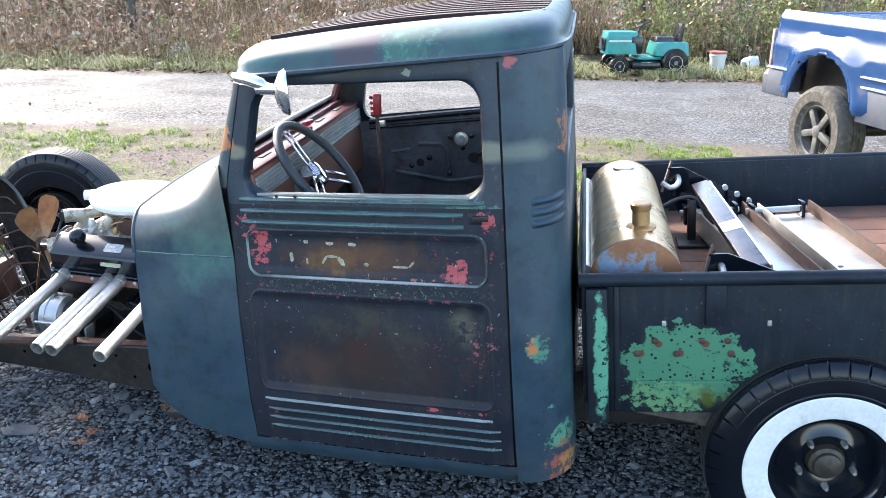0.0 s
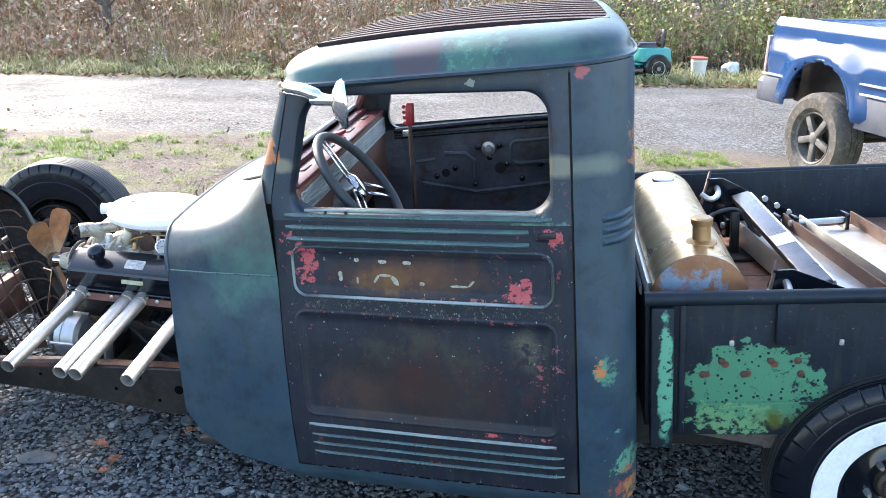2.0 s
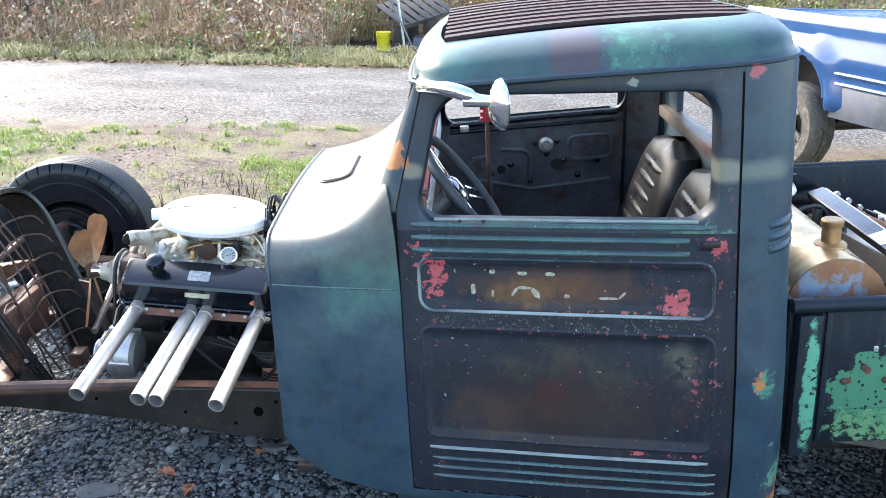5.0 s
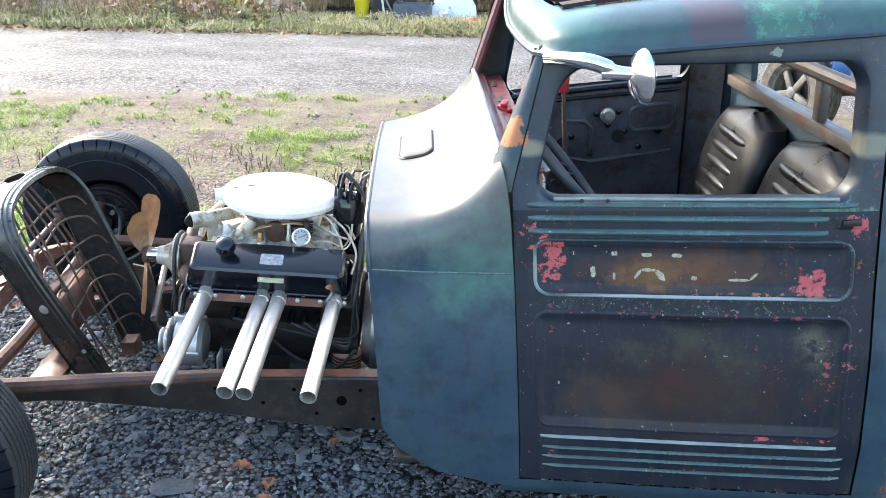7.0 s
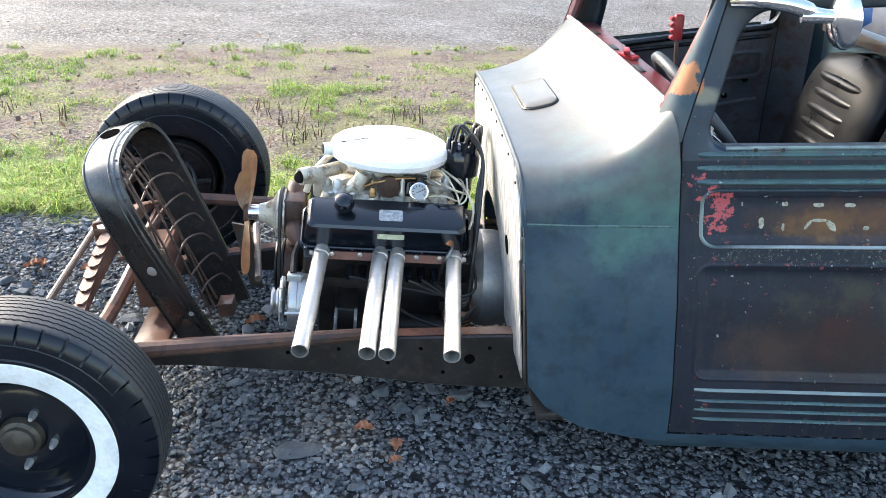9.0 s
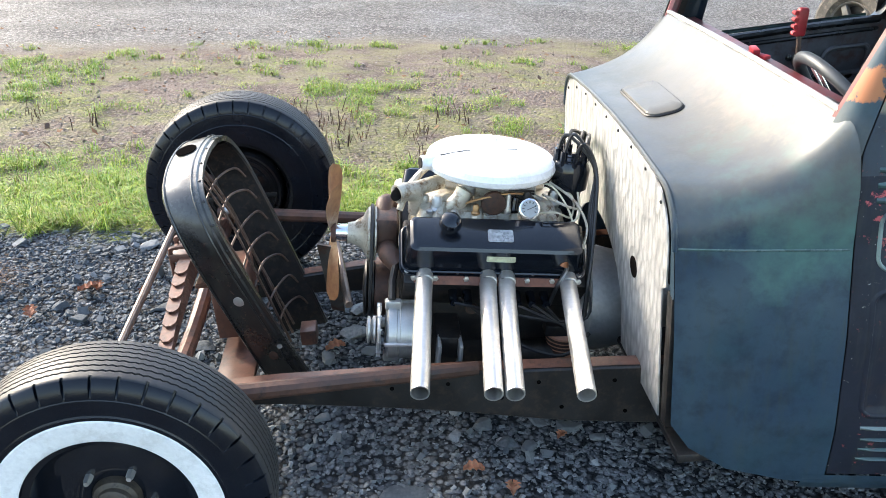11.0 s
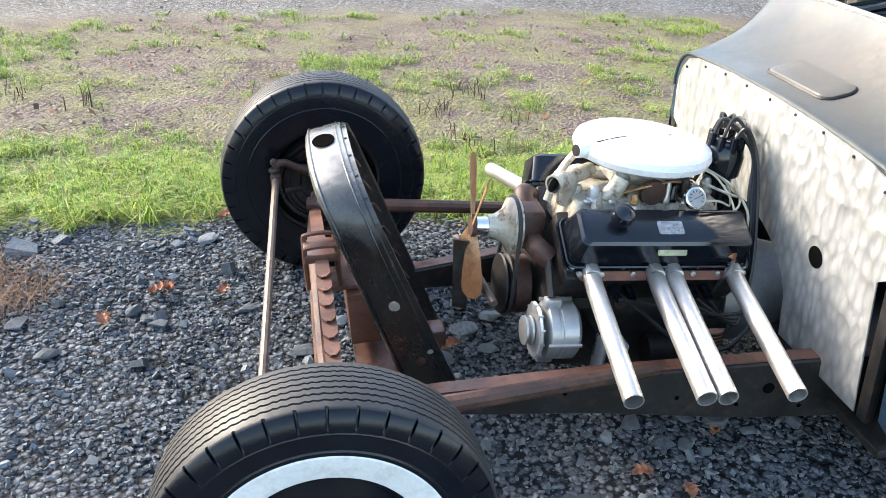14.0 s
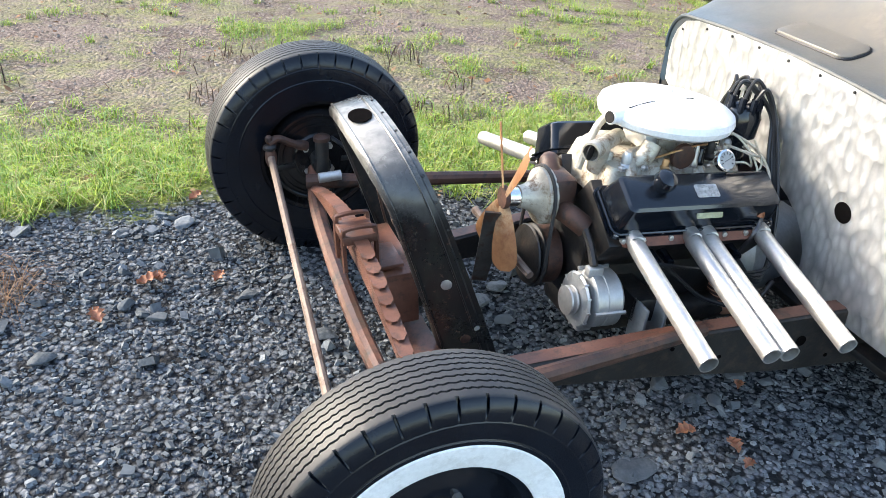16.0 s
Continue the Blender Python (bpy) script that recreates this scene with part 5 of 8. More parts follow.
def grille_shell():
    top = thing("grille_shell", "black stamped radiator grille surround with bent rusty wire bars", "grille", TRUCK)
    yc = 0.757
    # rear edge of the arch: half width and height, from the near foot over the crown to the far foot
    side = [(0.215, 0.20), (0.250, 0.36), (0.278, 0.56), (0.290, 0.72), (0.275, 0.81), (0.225, 0.875), (0.13, 0.908)]
    path = curve([(-w, z) for w, z in side] + [(0.0, 0.918)] + [(w, z) for w, z in reversed(side)], 5)
    n = len(path) - 1

    def place(i, across, out):
        """along the arch, across its depth (0 front, 1 rear), out of its surface"""
        p = path[i]
        a, b = path[max(0, i - 1)], path[min(n, i + 1)]
        t = (b - a).normalized()
        w, z = p.x - t.y * out, p.y + t.x * out
        inset = interp((0.2, 0.9), (0.20, 0.05), p.y) * (1 - across)
        xr, xf = -1.165 - 0.335 * (p.y - 0.2), -1.312 - 0.285 * (p.y - 0.2)
        return Vector((xf + (xr - xf) * across, yc + w * (1 - inset), z - 0.018 * (1 - across) * max(0.0, (p.y - 0.8) / 0.1)))
    prof = [(0.06, -0.03), (0.0, -0.022), (0.0, -0.008), (0.04, 0.0), (0.14, 0.004), (0.55, 0.005), (0.86, 0.002), (0.90, -0.004), (1.0, -0.004), (1.0, -0.02), (0.94, -0.022)]
    bm = bmesh.new()
    grid(bm, n, len(prof) - 1, lambda u, v: place(int(round(u * n)), *prof[int(round(v * (len(prof) - 1)))]))
    shell = part("shell", bm, SHELLPAINT, top, "black paint worn to bare grey metal at the top")
    bm = bmesh.new()
    grid(bm, n, 3, lambda u, v: place(int(round(u * n)), 0.96 - 0.9 * v, -0.0265))
    part("inner_face", bm, INNERSHELL, top, "dull black inner face with rust pits")
    # oval filler hole in the crown
    q = place(n // 2, 0.42, 0.007)
    part("cap_hole", L([(0.034, 0.0), (0.034, 0.002)], Matrix.Translation(q) @ Matrix.Rotation(radians(-8), 4, 'Y') @ Matrix.Diagonal((0.85, 1.25, 1, 1)), seg=28), HOLE, top)
    for a in (0.74, 0.08):
        part("pressed_seam", T([place(i, a, 0.004) for i in range(n + 1)], 0.003, seg=6), SHELLPAINT, top)
    for i in range(3, n - 2, 4):
        q = place(i, 0.93, -0.003)
        part("rivet", L([(0.004, -0.003), (0.004, 0.001), (0.002, 0.002), (0.001, 0.002)], Matrix.Translation(q) @ (place(i, 0.93, 0.02) - q).to_track_quat('Z', 'X').to_matrix().to_4x4(), seg=8), DARK, top)
    for i, a, mat in ((10, 0.55, STEEL), (5, 0.55, RUST), (n - 10, 0.5, DARK)):
        q = place(i, a, 0.005)
        o = (place(i, a, 0.03) - q).to_track_quat('Z', 'X').to_matrix().to_4x4()
        part("washer", L([(0.016, -0.003), (0.016, 0.001), (0.010, 0.003), (0.001, 0.003)], Matrix.Translation(q) @ o, seg=16), mat, top)
    part("light_hole", L([(0.008, 0.0), (0.008, 0.001)], Matrix.Translation(place(6, 0.80, 0.004)) @ (place(6, 0.80, 0.03) - place(6, 0.80, 0.004)).to_track_quat('Z', 'X').to_matrix().to_4x4(), seg=12), ALU, top)
    # upright bars, bent out of true, and hooked cross wires
    for k in range(6):
        b = (k - 2.5) * 0.062
        kink = 0.02 * math.sin(k * 2.3)
        part("grille_bar", T(curve([(-1.27, yc + b * 0.9, 0.24), (-1.345 + kink, yc + b * 1.05 + 0.02 * math.sin(k * 1.7), 0.48), (-1.40 + kink * 0.5, yc + b * 0.9, 0.68), (-1.475, yc + b * 0.55, 0.865)], 5), 0.0042, seg=6), WIRERUST, top)
    for k in range(7):
        z = 0.29 + 0.075 * k
        w = interp((0.2, 0.36, 0.56, 0.8), (0.18, 0.215, 0.245, 0.25), z)
        x = -1.20 - 0.315 * (z - 0.2)
        sag = 0.014 * math.sin(k * 2.1)
        part("hooked_wire", T(curve([(x - 0.015, yc - w, z), (x - 0.055, yc - w * 0.55, z + 0.035 + sag), (x - 0.075, yc - w * 0.05, z + 0.012), (x - 0.055, yc + w * 0.45, z + 0.04 - sag), (x - 0.02, yc + w * 0.9, z + 0.03), (x + 0.005, yc + w, z - 0.01)], 6), 0.0038, seg=6), WIRERUST, top)
    part("lower_bracket", B(-1.23, -1.18, 0.72, 0.79, 0.26, 0.31), BROWN, top)
    part("brace", T([(-1.10, 0.93, 0.50), (-1.06, 0.62, 0.445)], 0.012, seg=8), TIEROD, top)
    bm = bmesh.new()
    plate(bm, [(-0.03, -0.17), (0.03, -0.17), (0.022, 0.14), (-0.022, 0.14)], at(-1.115, 0.80, 0.43, Matrix.Rotation(radians(-68), 4, 'X') @ Matrix.Rotation(radians(20), 4, 'Y')), 0.006)
    part("strut", bm, simple("scuffed grey bracket steel", (0.11, 0.10, 0.09), 0.5, 0.5, 0.4, 14, 0.3, (0.09, 0.045, 0.03)), top, "scuffed grey bracket beside the radiator mount", smooth=False)
    return top


WIRERUST = simple("rusty grille wire", (0.11, 0.07, 0.052), 0.55, 0.35, 0.5, 30, 0.3, (0.05, 0.025, 0.018))
INNERSHELL = simple("dull black pitted paint", (0.011, 0.010, 0.010), 0.5, 0.0, 0.5, 26, 0.5, (0.032, 0.022, 0.017))
INNERSHELL.node_tree.nodes["Principled BSDF"].inputs["Specular IOR Level"].default_value = 0.12
chassis()
front_axle()
grille_shell()

# ---- engine ----
ENGINE = TRUCK @ at(-0.64, 0.745, 0.50) @ Matrix.Rotation(radians(7.5), 4, 'Y')
ENGINE_LOCAL = TRUCK.inverted() @ ENGINE


def loaf(bm, x0, x1, y0, y1, z0, z1, taper, r, m):
    """A rounded box that narrows upwards."""
    rows = [(0, 0), (0.03, 0), (0.75, 1), (0.93, 1.25), (1.0, 1.9)]
    base = rounded(x0, x1, y0, y1, r, 5)
    cx, cy = (x0 + x1) / 2, (y0 + y1) / 2
    rings = []
    for h, k in rows:
        rings.append([bm.verts.new(m @ Vector((cx + (x - cx) * (1 - taper * k / abs(x1 - x0) * 2), cy + (y - cy) * (1 - taper * k / abs(y1 - y0) * 2), z0 + (z1 - z0) * h))) for x, y in base])
    for a, b in zip(rings, rings[1:]):
        for i in range(len(a)):
            bm.faces.new((a[i], a[(i + 1) % len(a)], b[(i + 1) % len(a)], b[i]))
    bm.faces.new(rings[-1])
    bm.faces.new(rings[0])
    return bm


DARKSTEEL = simple("dark polished steel", (0.13, 0.13, 0.14), 0.32, 0.9, 0.3, 8, 0.1)
FLANGE = simple("red-brown flange rust", (0.17, 0.066, 0.042), 0.75, 0.0, 0.35, 18, 0.3, (0.07, 0.032, 0.024))
COPPER = simple("dull copper", (0.30, 0.12, 0.06), 0.45, 0.7, 0.3, 14, 0.2)
PALEHOSE = simple("yellowed clear hose", (0.5, 0.47, 0.36), 0.4, 0.0, 0.2, 20, 0.05)


def engine():
    top = thing("v_engine", "black V8 engine with white air cleaner and open exhaust stubs", "engine", ENGINE)
    # block, heads and sump
    blk = bmesh.new()
    box(blk, -0.27, 0.27, -0.14, 0.14, -0.22, 0.02, 0.02)
    part("block", blk, DARK, top)
    part("sump", B(-0.22, 0.25, -0.12, 0.12, -0.33, -0.22, bevel=0.02), DARK, top)
    for side in (-1, 1):
        tilt = Matrix.Translation((0, side * 0.16, 0.085)) @ Matrix.Rotation(radians(-side * 38), 4, 'X')
        head = bmesh.new()
        box(head, -0.262, 0.262, -0.10, 0.10, -0.13, 0.01, 0.008, m=tilt)
        h = part("cylinder_head", head, DARK, top)
        vc = bmesh.new()
        tl = Matrix.Translation((-0.014, side * 0.188, 0.103)) @ Matrix.Rotation(radians(-side * 32), 4, 'X')
        loaf(vc, -0.250, 0.250, -0.070, 0.070, 0.0, 0.094, 0.012, 0.022, tl)
        c = part("valve_cover", vc, ENGINE_BLACK, top, "glossy black stamped valve cover")
        fl = bmesh.new()
        plate(fl, rounded(-0.260, 0.260, -0.079, 0.079, 0.025), tl @ Matrix.Translation((0, 0, -0.004)), 0.008)
        part("cover_flange", fl, ENGINE_BLACK, c)
        rim = bmesh.new()
        rp = rounded(-0.253, 0.253, -0.073, 0.073, 0.022, 4)
        tube(rim, [tl @ Vector((x, y, 0.012)) for x, y in rp + rp[:1]], 0.004, seg=6)
        part("cover_bead", rim, ENGINE_BLACK, c)
        for x in (-0.10, 0.11):
            part("cover_bolt", L([(0.009, 0), (0.009, 0.006), (0.004, 0.008)], tl @ Matrix.Translation((x, side * 0.066, 0.003)), seg=8), STEEL, c)
        for x in (-0.24, 0.24):
            part("cover_bolt", L([(0.007, 0), (0.007, 0.006), (0.003, 0.008)], tl @ Matrix.Translation((x, side * 0.069, 0.003)), seg=8), STEEL, c)
        if side < 0:
            cap = part("breather_cap", L([(0.016, 0.085), (0.016, 0.10), (0.024, 0.104), (0.031, 0.122), (0.026, 0.142), (0.012, 0.152), (0.001, 0.153)], tl @ Matrix.Translation((-0.130, 0.01, 0.002)), seg=20), ENGINE_BLACK, c, "round black oil breather cap")
            d = bmesh.new()
            plate(d, rounded(-0.035, 0.035, -0.02, 0.02, 0.006), tl @ Matrix.Translation((0.01, -0.005, 0.0945)), 0.0012)
            part("decal", d, simple("worn silver decal", (0.35, 0.36, 0.36), 0.4, 0.5, 0.4, 60, 0.05, (0.12, 0.13, 0.14)), c, "worn silver decal with unreadable marks")
            d = bmesh.new()
            plate(d, rounded(-0.04, 0.04, -0.012, 0.012, 0.004), tl @ Matrix.Translation((0.012, -0.058, 0.068)) @ Matrix.Rotation(radians(40), 4, 'X'), 0.003)
            part("decal", d, simple("yellowed decal", (0.33, 0.33, 0.2), 0.5, 0.2, 0.4, 60, 0.05, (0.2, 0.2, 0.16)), c)
        # exhaust plate and four stubs
        pl = bmesh.new()
        pm = Matrix.Translation((0, side * 0.245, 0.058)) @ Matrix.Rotation(radians(-side * 62), 4, 'X')
        plate(pl, rounded(-0.235, 0.225, -0.026, 0.026, 0.012), pm, 0.010)
        part("exhaust_flange", pl, FLANGE, top, "flat rusty exhaust flange plate")
        for k, x in enumerate((-0.205, -0.03, 0.022, 0.195)):
            st = bmesh.new()
            lean = -0.03
            tube(st, curve([(x, side * 0.235, 0.066), (x, side * 0.275, 0.056), (x + lean * 0.15, side * 0.31, 0.044), (x + lean, side * 0.674, -0.034)], 4), 0.0235, seg=20, hollow=0.88)
            part("exhaust_stub", st, STEEL, top, "straight bare steel exhaust stub, open at its end")
        for x in (-0.235, -0.175, -0.09, 0.08, 0.15, 0.225):
            part("flange_bolt", L([(0.008, 0.0), (0.008, 0.012), (0.004, 0.013)], at(x, side * 0.25, 0.055, ALONG_Y if side > 0 else ALONG_Y @ Matrix.Rotation(math.pi, 4, 'X')), seg=6), STEEL, top)
        for x in (-0.12, -0.08, 0.06, 0.10, 0.14):
            part("spark_plug", T([(x, side * 0.20, 0.0), (x, side * 0.27, -0.015)], [0.014, 0.011], seg=8), ENGINE_BLACK, top)
        part("freeze_plug", L([(0.02, 0), (0.018, 0.008), (0.001, 0.006)], at(-0.05, side * 0.14, -0.1, ALONG_Y if side > 0 else ALONG_Y @ Matrix.Rotation(math.pi, 4, 'X')), seg=14), RUST, top)
    # intake, carburettor and air cleaner
    part("intake_manifold", loaf(bmesh.new(), -0.24, 0.22, -0.14, 0.14, 0.10, 0.20, 0.02, 0.03, Matrix()), CAST, top, "oil-stained pale cast intake manifold")
    for s in (-1, 1):
        for x in (-0.15, -0.05, 0.05, 0.15):
            part("intake_runner", T(curve([(x * 0.5, s * 0.04, 0.21), (x, s * 0.08, 0.205), (x * 1.1, s * 0.14, 0.16)], 4), 0.02, seg=8), CAST, top)
    carb = part("carburettor", B(-0.06, 0.08, -0.07, 0.07, 0.20, 0.275, bevel=0.01), CAST, top, "dull stained four-barrel carburettor")
    part("float_bowl", B(-0.10, -0.055, -0.06, 0.06, 0.215, 0.27, bevel=0.012), ALU, carb)
    part("float_bowl", B(0.075, 0.12, -0.06, 0.06, 0.215, 0.27, bevel=0.012), ALU, carb)
    part("choke_cover", L([(0.001, -0.003), (0.034, 0.0), (0.036, 0.012), (0.02, 0.018)], at(-0.012, -0.128, 0.226, ALONG_Y), seg=18), RUST, carb, "rust-red round cover on the carburettor")
    part("throttle_lever", T([(0.05, -0.08, 0.23), (0.09, -0.09, 0.25), (0.13, -0.088, 0.23)], 0.006, seg=6), ALU, carb)
    ac = part("air_cleaner", L([(0.08, 0.285), (0.16, 0.292), (0.176, 0.302), (0.181, 0.318), (0.176, 0.334), (0.165, 0.342), (0.12, 0.352), (0.06, 0.358), (0.001, 0.359)], Matrix.Translation((-0.012, 0, -0.008)) @ Matrix.Diagonal((1.05, 1.05, 1, 1)), seg=72), WHITE, top, "white round air cleaner with a dark cross slot")
    part("lid_groove", T([(-0.165, -0.05, 0.338), (-0.10, -0.035, 0.3475), (0.06, -0.012, 0.3495)], 0.0022, seg=5), DARK, ac)
    part("lid_stud", T([(0.0, 0.01, 0.35), (0.0, 0.01, 0.376)], 0.0035, seg=6), STEEL, ac)
    part("snorkel", T(curve([(-0.14, -0.03, 0.312), (-0.19, -0.045, 0.314), (-0.218, -0.052, 0.314)], 4), [0.024] * 5 + [0.020] * 4, seg=14), WHITE, ac, "short white intake snorkel")
    part("snorkel_mouth", L([(0.016, 0.0), (0.016, 0.003)], at(-0.2185, -0.0521, 0.314, Matrix.Rotation(radians(14), 4, 'Z') @ Matrix.Rotation(radians(-90), 4, 'Y')), seg=16), DARK, ac)
    part("breather_hose", T(curve([(-0.15, 0.03, 0.31), (-0.20, 0.02, 0.27), (-0.25, -0.02, 0.22), (-0.27, -0.03, 0.16)], 5), 0.011, seg=8), CAST, top)
    part("thermostat_neck", T(curve([(-0.22, -0.04, 0.16), (-0.225, -0.05, 0.215), (-0.25, -0.075, 0.235), (-0.285, -0.10, 0.235)], 4), 0.027, seg=14, hollow=0.8), CAST, top, "open aluminium water outlet")
    part("outlet_mouth", L([(0.021, 0), (0.021, 0.002)], at(-0.284, -0.0995, 0.235, Matrix.Rotation(radians(-55), 4, 'Z') @ Matrix.Rotation(radians(-90), 4, 'Y')), seg=14), DARK, top)
    part("fuel_filter_body", T(curve([(-0.15, -0.08, 0.18), (-0.11, -0.09, 0.215), (-0.09, -0.085, 0.25)], 4), 0.026, seg=12), CAST, top)
    # small fittings round the carburettor
    for x, y, z, r, h2, mt in ((-0.17, -0.10, 0.185, 0.018, 0.05, ALU), (-0.20, -0.06, 0.19, 0.014, 0.03, CAST), (0.05, -0.115, 0.20, 0.013, 0.045, BLACK), (0.085, -0.105, 0.21, 0.016, 0.05, DARK), (-0.06, -0.12, 0.19, 0.012, 0.03, BRASS), (0.17, -0.06, 0.20, 0.02, 0.05, ALU), (0.03, -0.12, 0.195, 0.01, 0.06, STEEL)):
        part("carburettor_fitting", L([(r, 0), (r * 1.15, h2 * 0.2), (r * 0.8, h2 * 0.35), (r * 0.8, h2 * 0.8), (r * 0.5, h2), (0.001, h2)], at(x, y, z), seg=12), mt, top)
    for k in range(5):
        part("linkage_plate", B(0.03, 0.105, -0.105, -0.098, 0.222 + 0.009 * k, 0.226 + 0.009 * k, bevel=0.001), DARK, top)
    for x in (-0.19, -0.12, -0.02, 0.08, 0.17):
        part("manifold_bolt", L([(0.011, 0), (0.011, 0.008), (0.006, 0.012), (0.001, 0.012)], at(x, -0.115, 0.188), seg=6), STEEL if x < 0.1 else RUST, top)
    for pts, r, mt in (([(-0.10, -0.10, 0.21), (-0.05, -0.125, 0.24), (0.02, -0.12, 0.255), (0.08, -0.10, 0.25)], 0.0035, BRASS), ([(0.11, -0.12, 0.20), (0.16, -0.16, 0.22), (0.21, -0.14, 0.20), (0.22, -0.08, 0.24), (0.16, -0.07, 0.27)], 0.003, PALEHOSE), ([(0.09, -0.07, 0.27), (0.15, -0.11, 0.28), (0.20, -0.16, 0.22), (0.215, -0.19, 0.15)], 0.003, PALEHOSE), ([(0.10, -0.13, 0.175), (0.17, -0.175, 0.19), (0.225, -0.16, 0.21), (0.23, -0.10, 0.26)], 0.003, PALEHOSE)):
        part("thin_line", T(curve(pts, 6), r, seg=6), mt, top)
    # vacuum gauge
    g = part("fuel_gauge", L([(0.026, 0.0), (0.029, 0.004), (0.029, 0.018), (0.0245, 0.021)], Matrix.Translation((0.078, -0.172, 0.232)) @ Matrix.Rotation(radians(62), 4, 'X'), seg=28), CHROME, top, "small round white pressure gauge")
    part("gauge_face", L([(0.0245, 0.0), (0.0245, 0.002)], Matrix.Translation((0.078, -0.172, 0.232)) @ Matrix.Rotation(radians(62), 4, 'X') @ Matrix.Translation((0, 0, 0.0195)), seg=28), GLASSY, g)
    gm = Matrix.Translation((0.078, -0.172, 0.232)) @ Matrix.Rotation(radians(62), 4, 'X') @ Matrix.Translation((0, 0, 0.0218))
    for k in range(9):
        a = radians(-30 + 30 * k)
        part("gauge_mark", T([gm @ Vector((0.015 * math.cos(a), 0.015 * math.sin(a), 0)), gm @ Vector((0.021 * math.cos(a), 0.021 * math.sin(a), 0))], 0.0014, seg=4), DARK, g)
    part("gauge_needle", T([gm @ Vector((-0.008, -0.004, 0)), gm @ Vector((0.018, 0.008, 0))], 0.001, seg=4), DARK, g)
    # distributor and leads
    d = part("distributor", L([(0.03, 0.14), (0.034, 0.25), (0.046, 0.255), (0.048, 0.31), (0.04, 0.335), (0.02, 0.35)], Matrix.Translation((0.215, -0.035, 0.0)) @ Matrix.Diagonal((1.2, 1.2, 1, 1)), seg=24), ENGINE_BLACK, top, "black distributor with thick plug leads")
    for k in range(8):
        a = 2 * math.pi * k / 8
        x, y = 0.215 + 0.042 * math.cos(a), -0.035 + 0.042 * math.sin(a)
        part("lead_tower", T([(x, y, 0.32), (x, y, 0.368)], 0.0105, seg=8), ENGINE_BLACK, d)
        s = -1 if k in (3, 4, 5, 6) else 1
        if s < 0:
            end = [(-0.12, -0.27, -0.015), (0.06, -0.27, -0.02), (0.10, -0.27, -0.015), (0.14, -0.27, -0.02)][k - 3]
            part("plug_lead", T(curve([(x, y, 0.36), (x + 0.02, y - 0.012, 0.40 + 0.012 * (k % 3)), (0.272, -0.06 - 0.008 * k, 0.33), (0.252 + 0.003 * k, -0.11 - 0.010 * k, 0.22), (0.256, -0.20 - 0.008 * k, 0.06), (0.24, -0.268, -0.03 - 0.012 * k), end], 6), 0.0052, seg=6), WIRE, top)
        else:
            part("plug_lead", T(curve([(x, y, 0.36), (x + 0.01, y + 0.03, 0.40), (0.29, 0.12, 0.33), (0.27, 0.2, 0.1), (0.2, 0.26, -0.04)], 6), 0.0055, seg=6), WIRE, top)
    for pts in ([(0.13, -0.10, 0.25), (0.19, -0.16, 0.24), (0.24, -0.12, 0.22), (0.20, -0.05, 0.24), (0.12, -0.06, 0.28)], [(0.15, -0.08, 0.28), (0.21, -0.13, 0.25), (0.25, -0.17, 0.19), (0.24, -0.20, 0.13)], [(0.1, -0.1, 0.2), (0.16, -0.17, 0.17), (0.23, -0.2, 0.17)]):
        part("vacuum_hose", T(curve(pts, 6), 0.004, seg=6), CAST, top)
    # water pump, pulleys, belt and fan
    part("water_pump", B(-0.345, -0.27, -0.06, 0.06, 0.02, 0.14, bevel=0.02), RUST, top, "rusty cast water pump")
    part("pump_arm", T(curve([(-0.30, -0.03, 0.04), (-0.30, -0.10, 0.05), (-0.27, -0.13, 0.03)], 4), 0.03, seg=12), RUST, top)
    part("water_pump_neck", T(curve([(-0.31, 0.0, 0.10), (-0.31, 0.06, 0.14), (-0.28, 0.09, 0.12)], 4), 0.028, seg=12), RUST, top)
    AX = ALONG_X
    part("pump_pulley", L([(0.03, -0.42), (0.034, -0.40), (0.05, -0.375), (0.078, -0.36), (0.080, -0.352), (0.07, -0.346), (0.080, -0.34), (0.080, -0.335), (0.03, -0.33)], at(0, 0, 0.068, AX), seg=36), CAST, top, "stained conical fan pulley")
    part("fan_spacer", L([(0.026, -0.455), (0.026, -0.41)], at(0, 0, 0.068, AX), seg=18), CHROME, top)
    part("crank_pulley", L([(0.02, -0.37), (0.085, -0.365), (0.088, -0.36), (0.075, -0.352), (0.088, -0.344), (0.088, -0.338), (0.03, -0.33)], at(0, 0, -0.115, AX), seg=36), DARK, top)
    part("crank_damper", L([(0.03, -0.34), (0.085, -0.335), (0.085, -0.29), (0.03, -0.285)], at(0, 0, -0.115, AX), seg=32), RUST, top)
    hub = part("fan_hub", L([(0.03, -0.468), (0.032, -0.462), (0.032, -0.455), (0.02, -0.452)], at(0, 0, 0.068, AX), seg=18), RUST, top)
    for k, a in enumerate((64, 122, 250, 296)):
        bm = bmesh.new()

        def blade(u, v):
            r = 0.025 + 0.178 * u
            w = 0.019 + 0.026 * math.sin(min(1.0, u * 1.25) * math.pi / 2) * (1.0 if u < 0.8 else math.sqrt(max(0.0, 1 - ((u - 0.8) / 0.2) ** 2)) * 0.999 + 0.001)
            s = (2 * v - 1)
            pitch = radians(-26)
            return Matrix.Rotation(radians(a), 4, 'X') @ Vector((-0.46 + s * w * math.sin(pitch) - 0.006 * (1 - s * s), r, 0.0 + s * w * math.cos(pitch))) + Vector((0, 0, 0.068))
        grid(bm, 12, 4, blade)
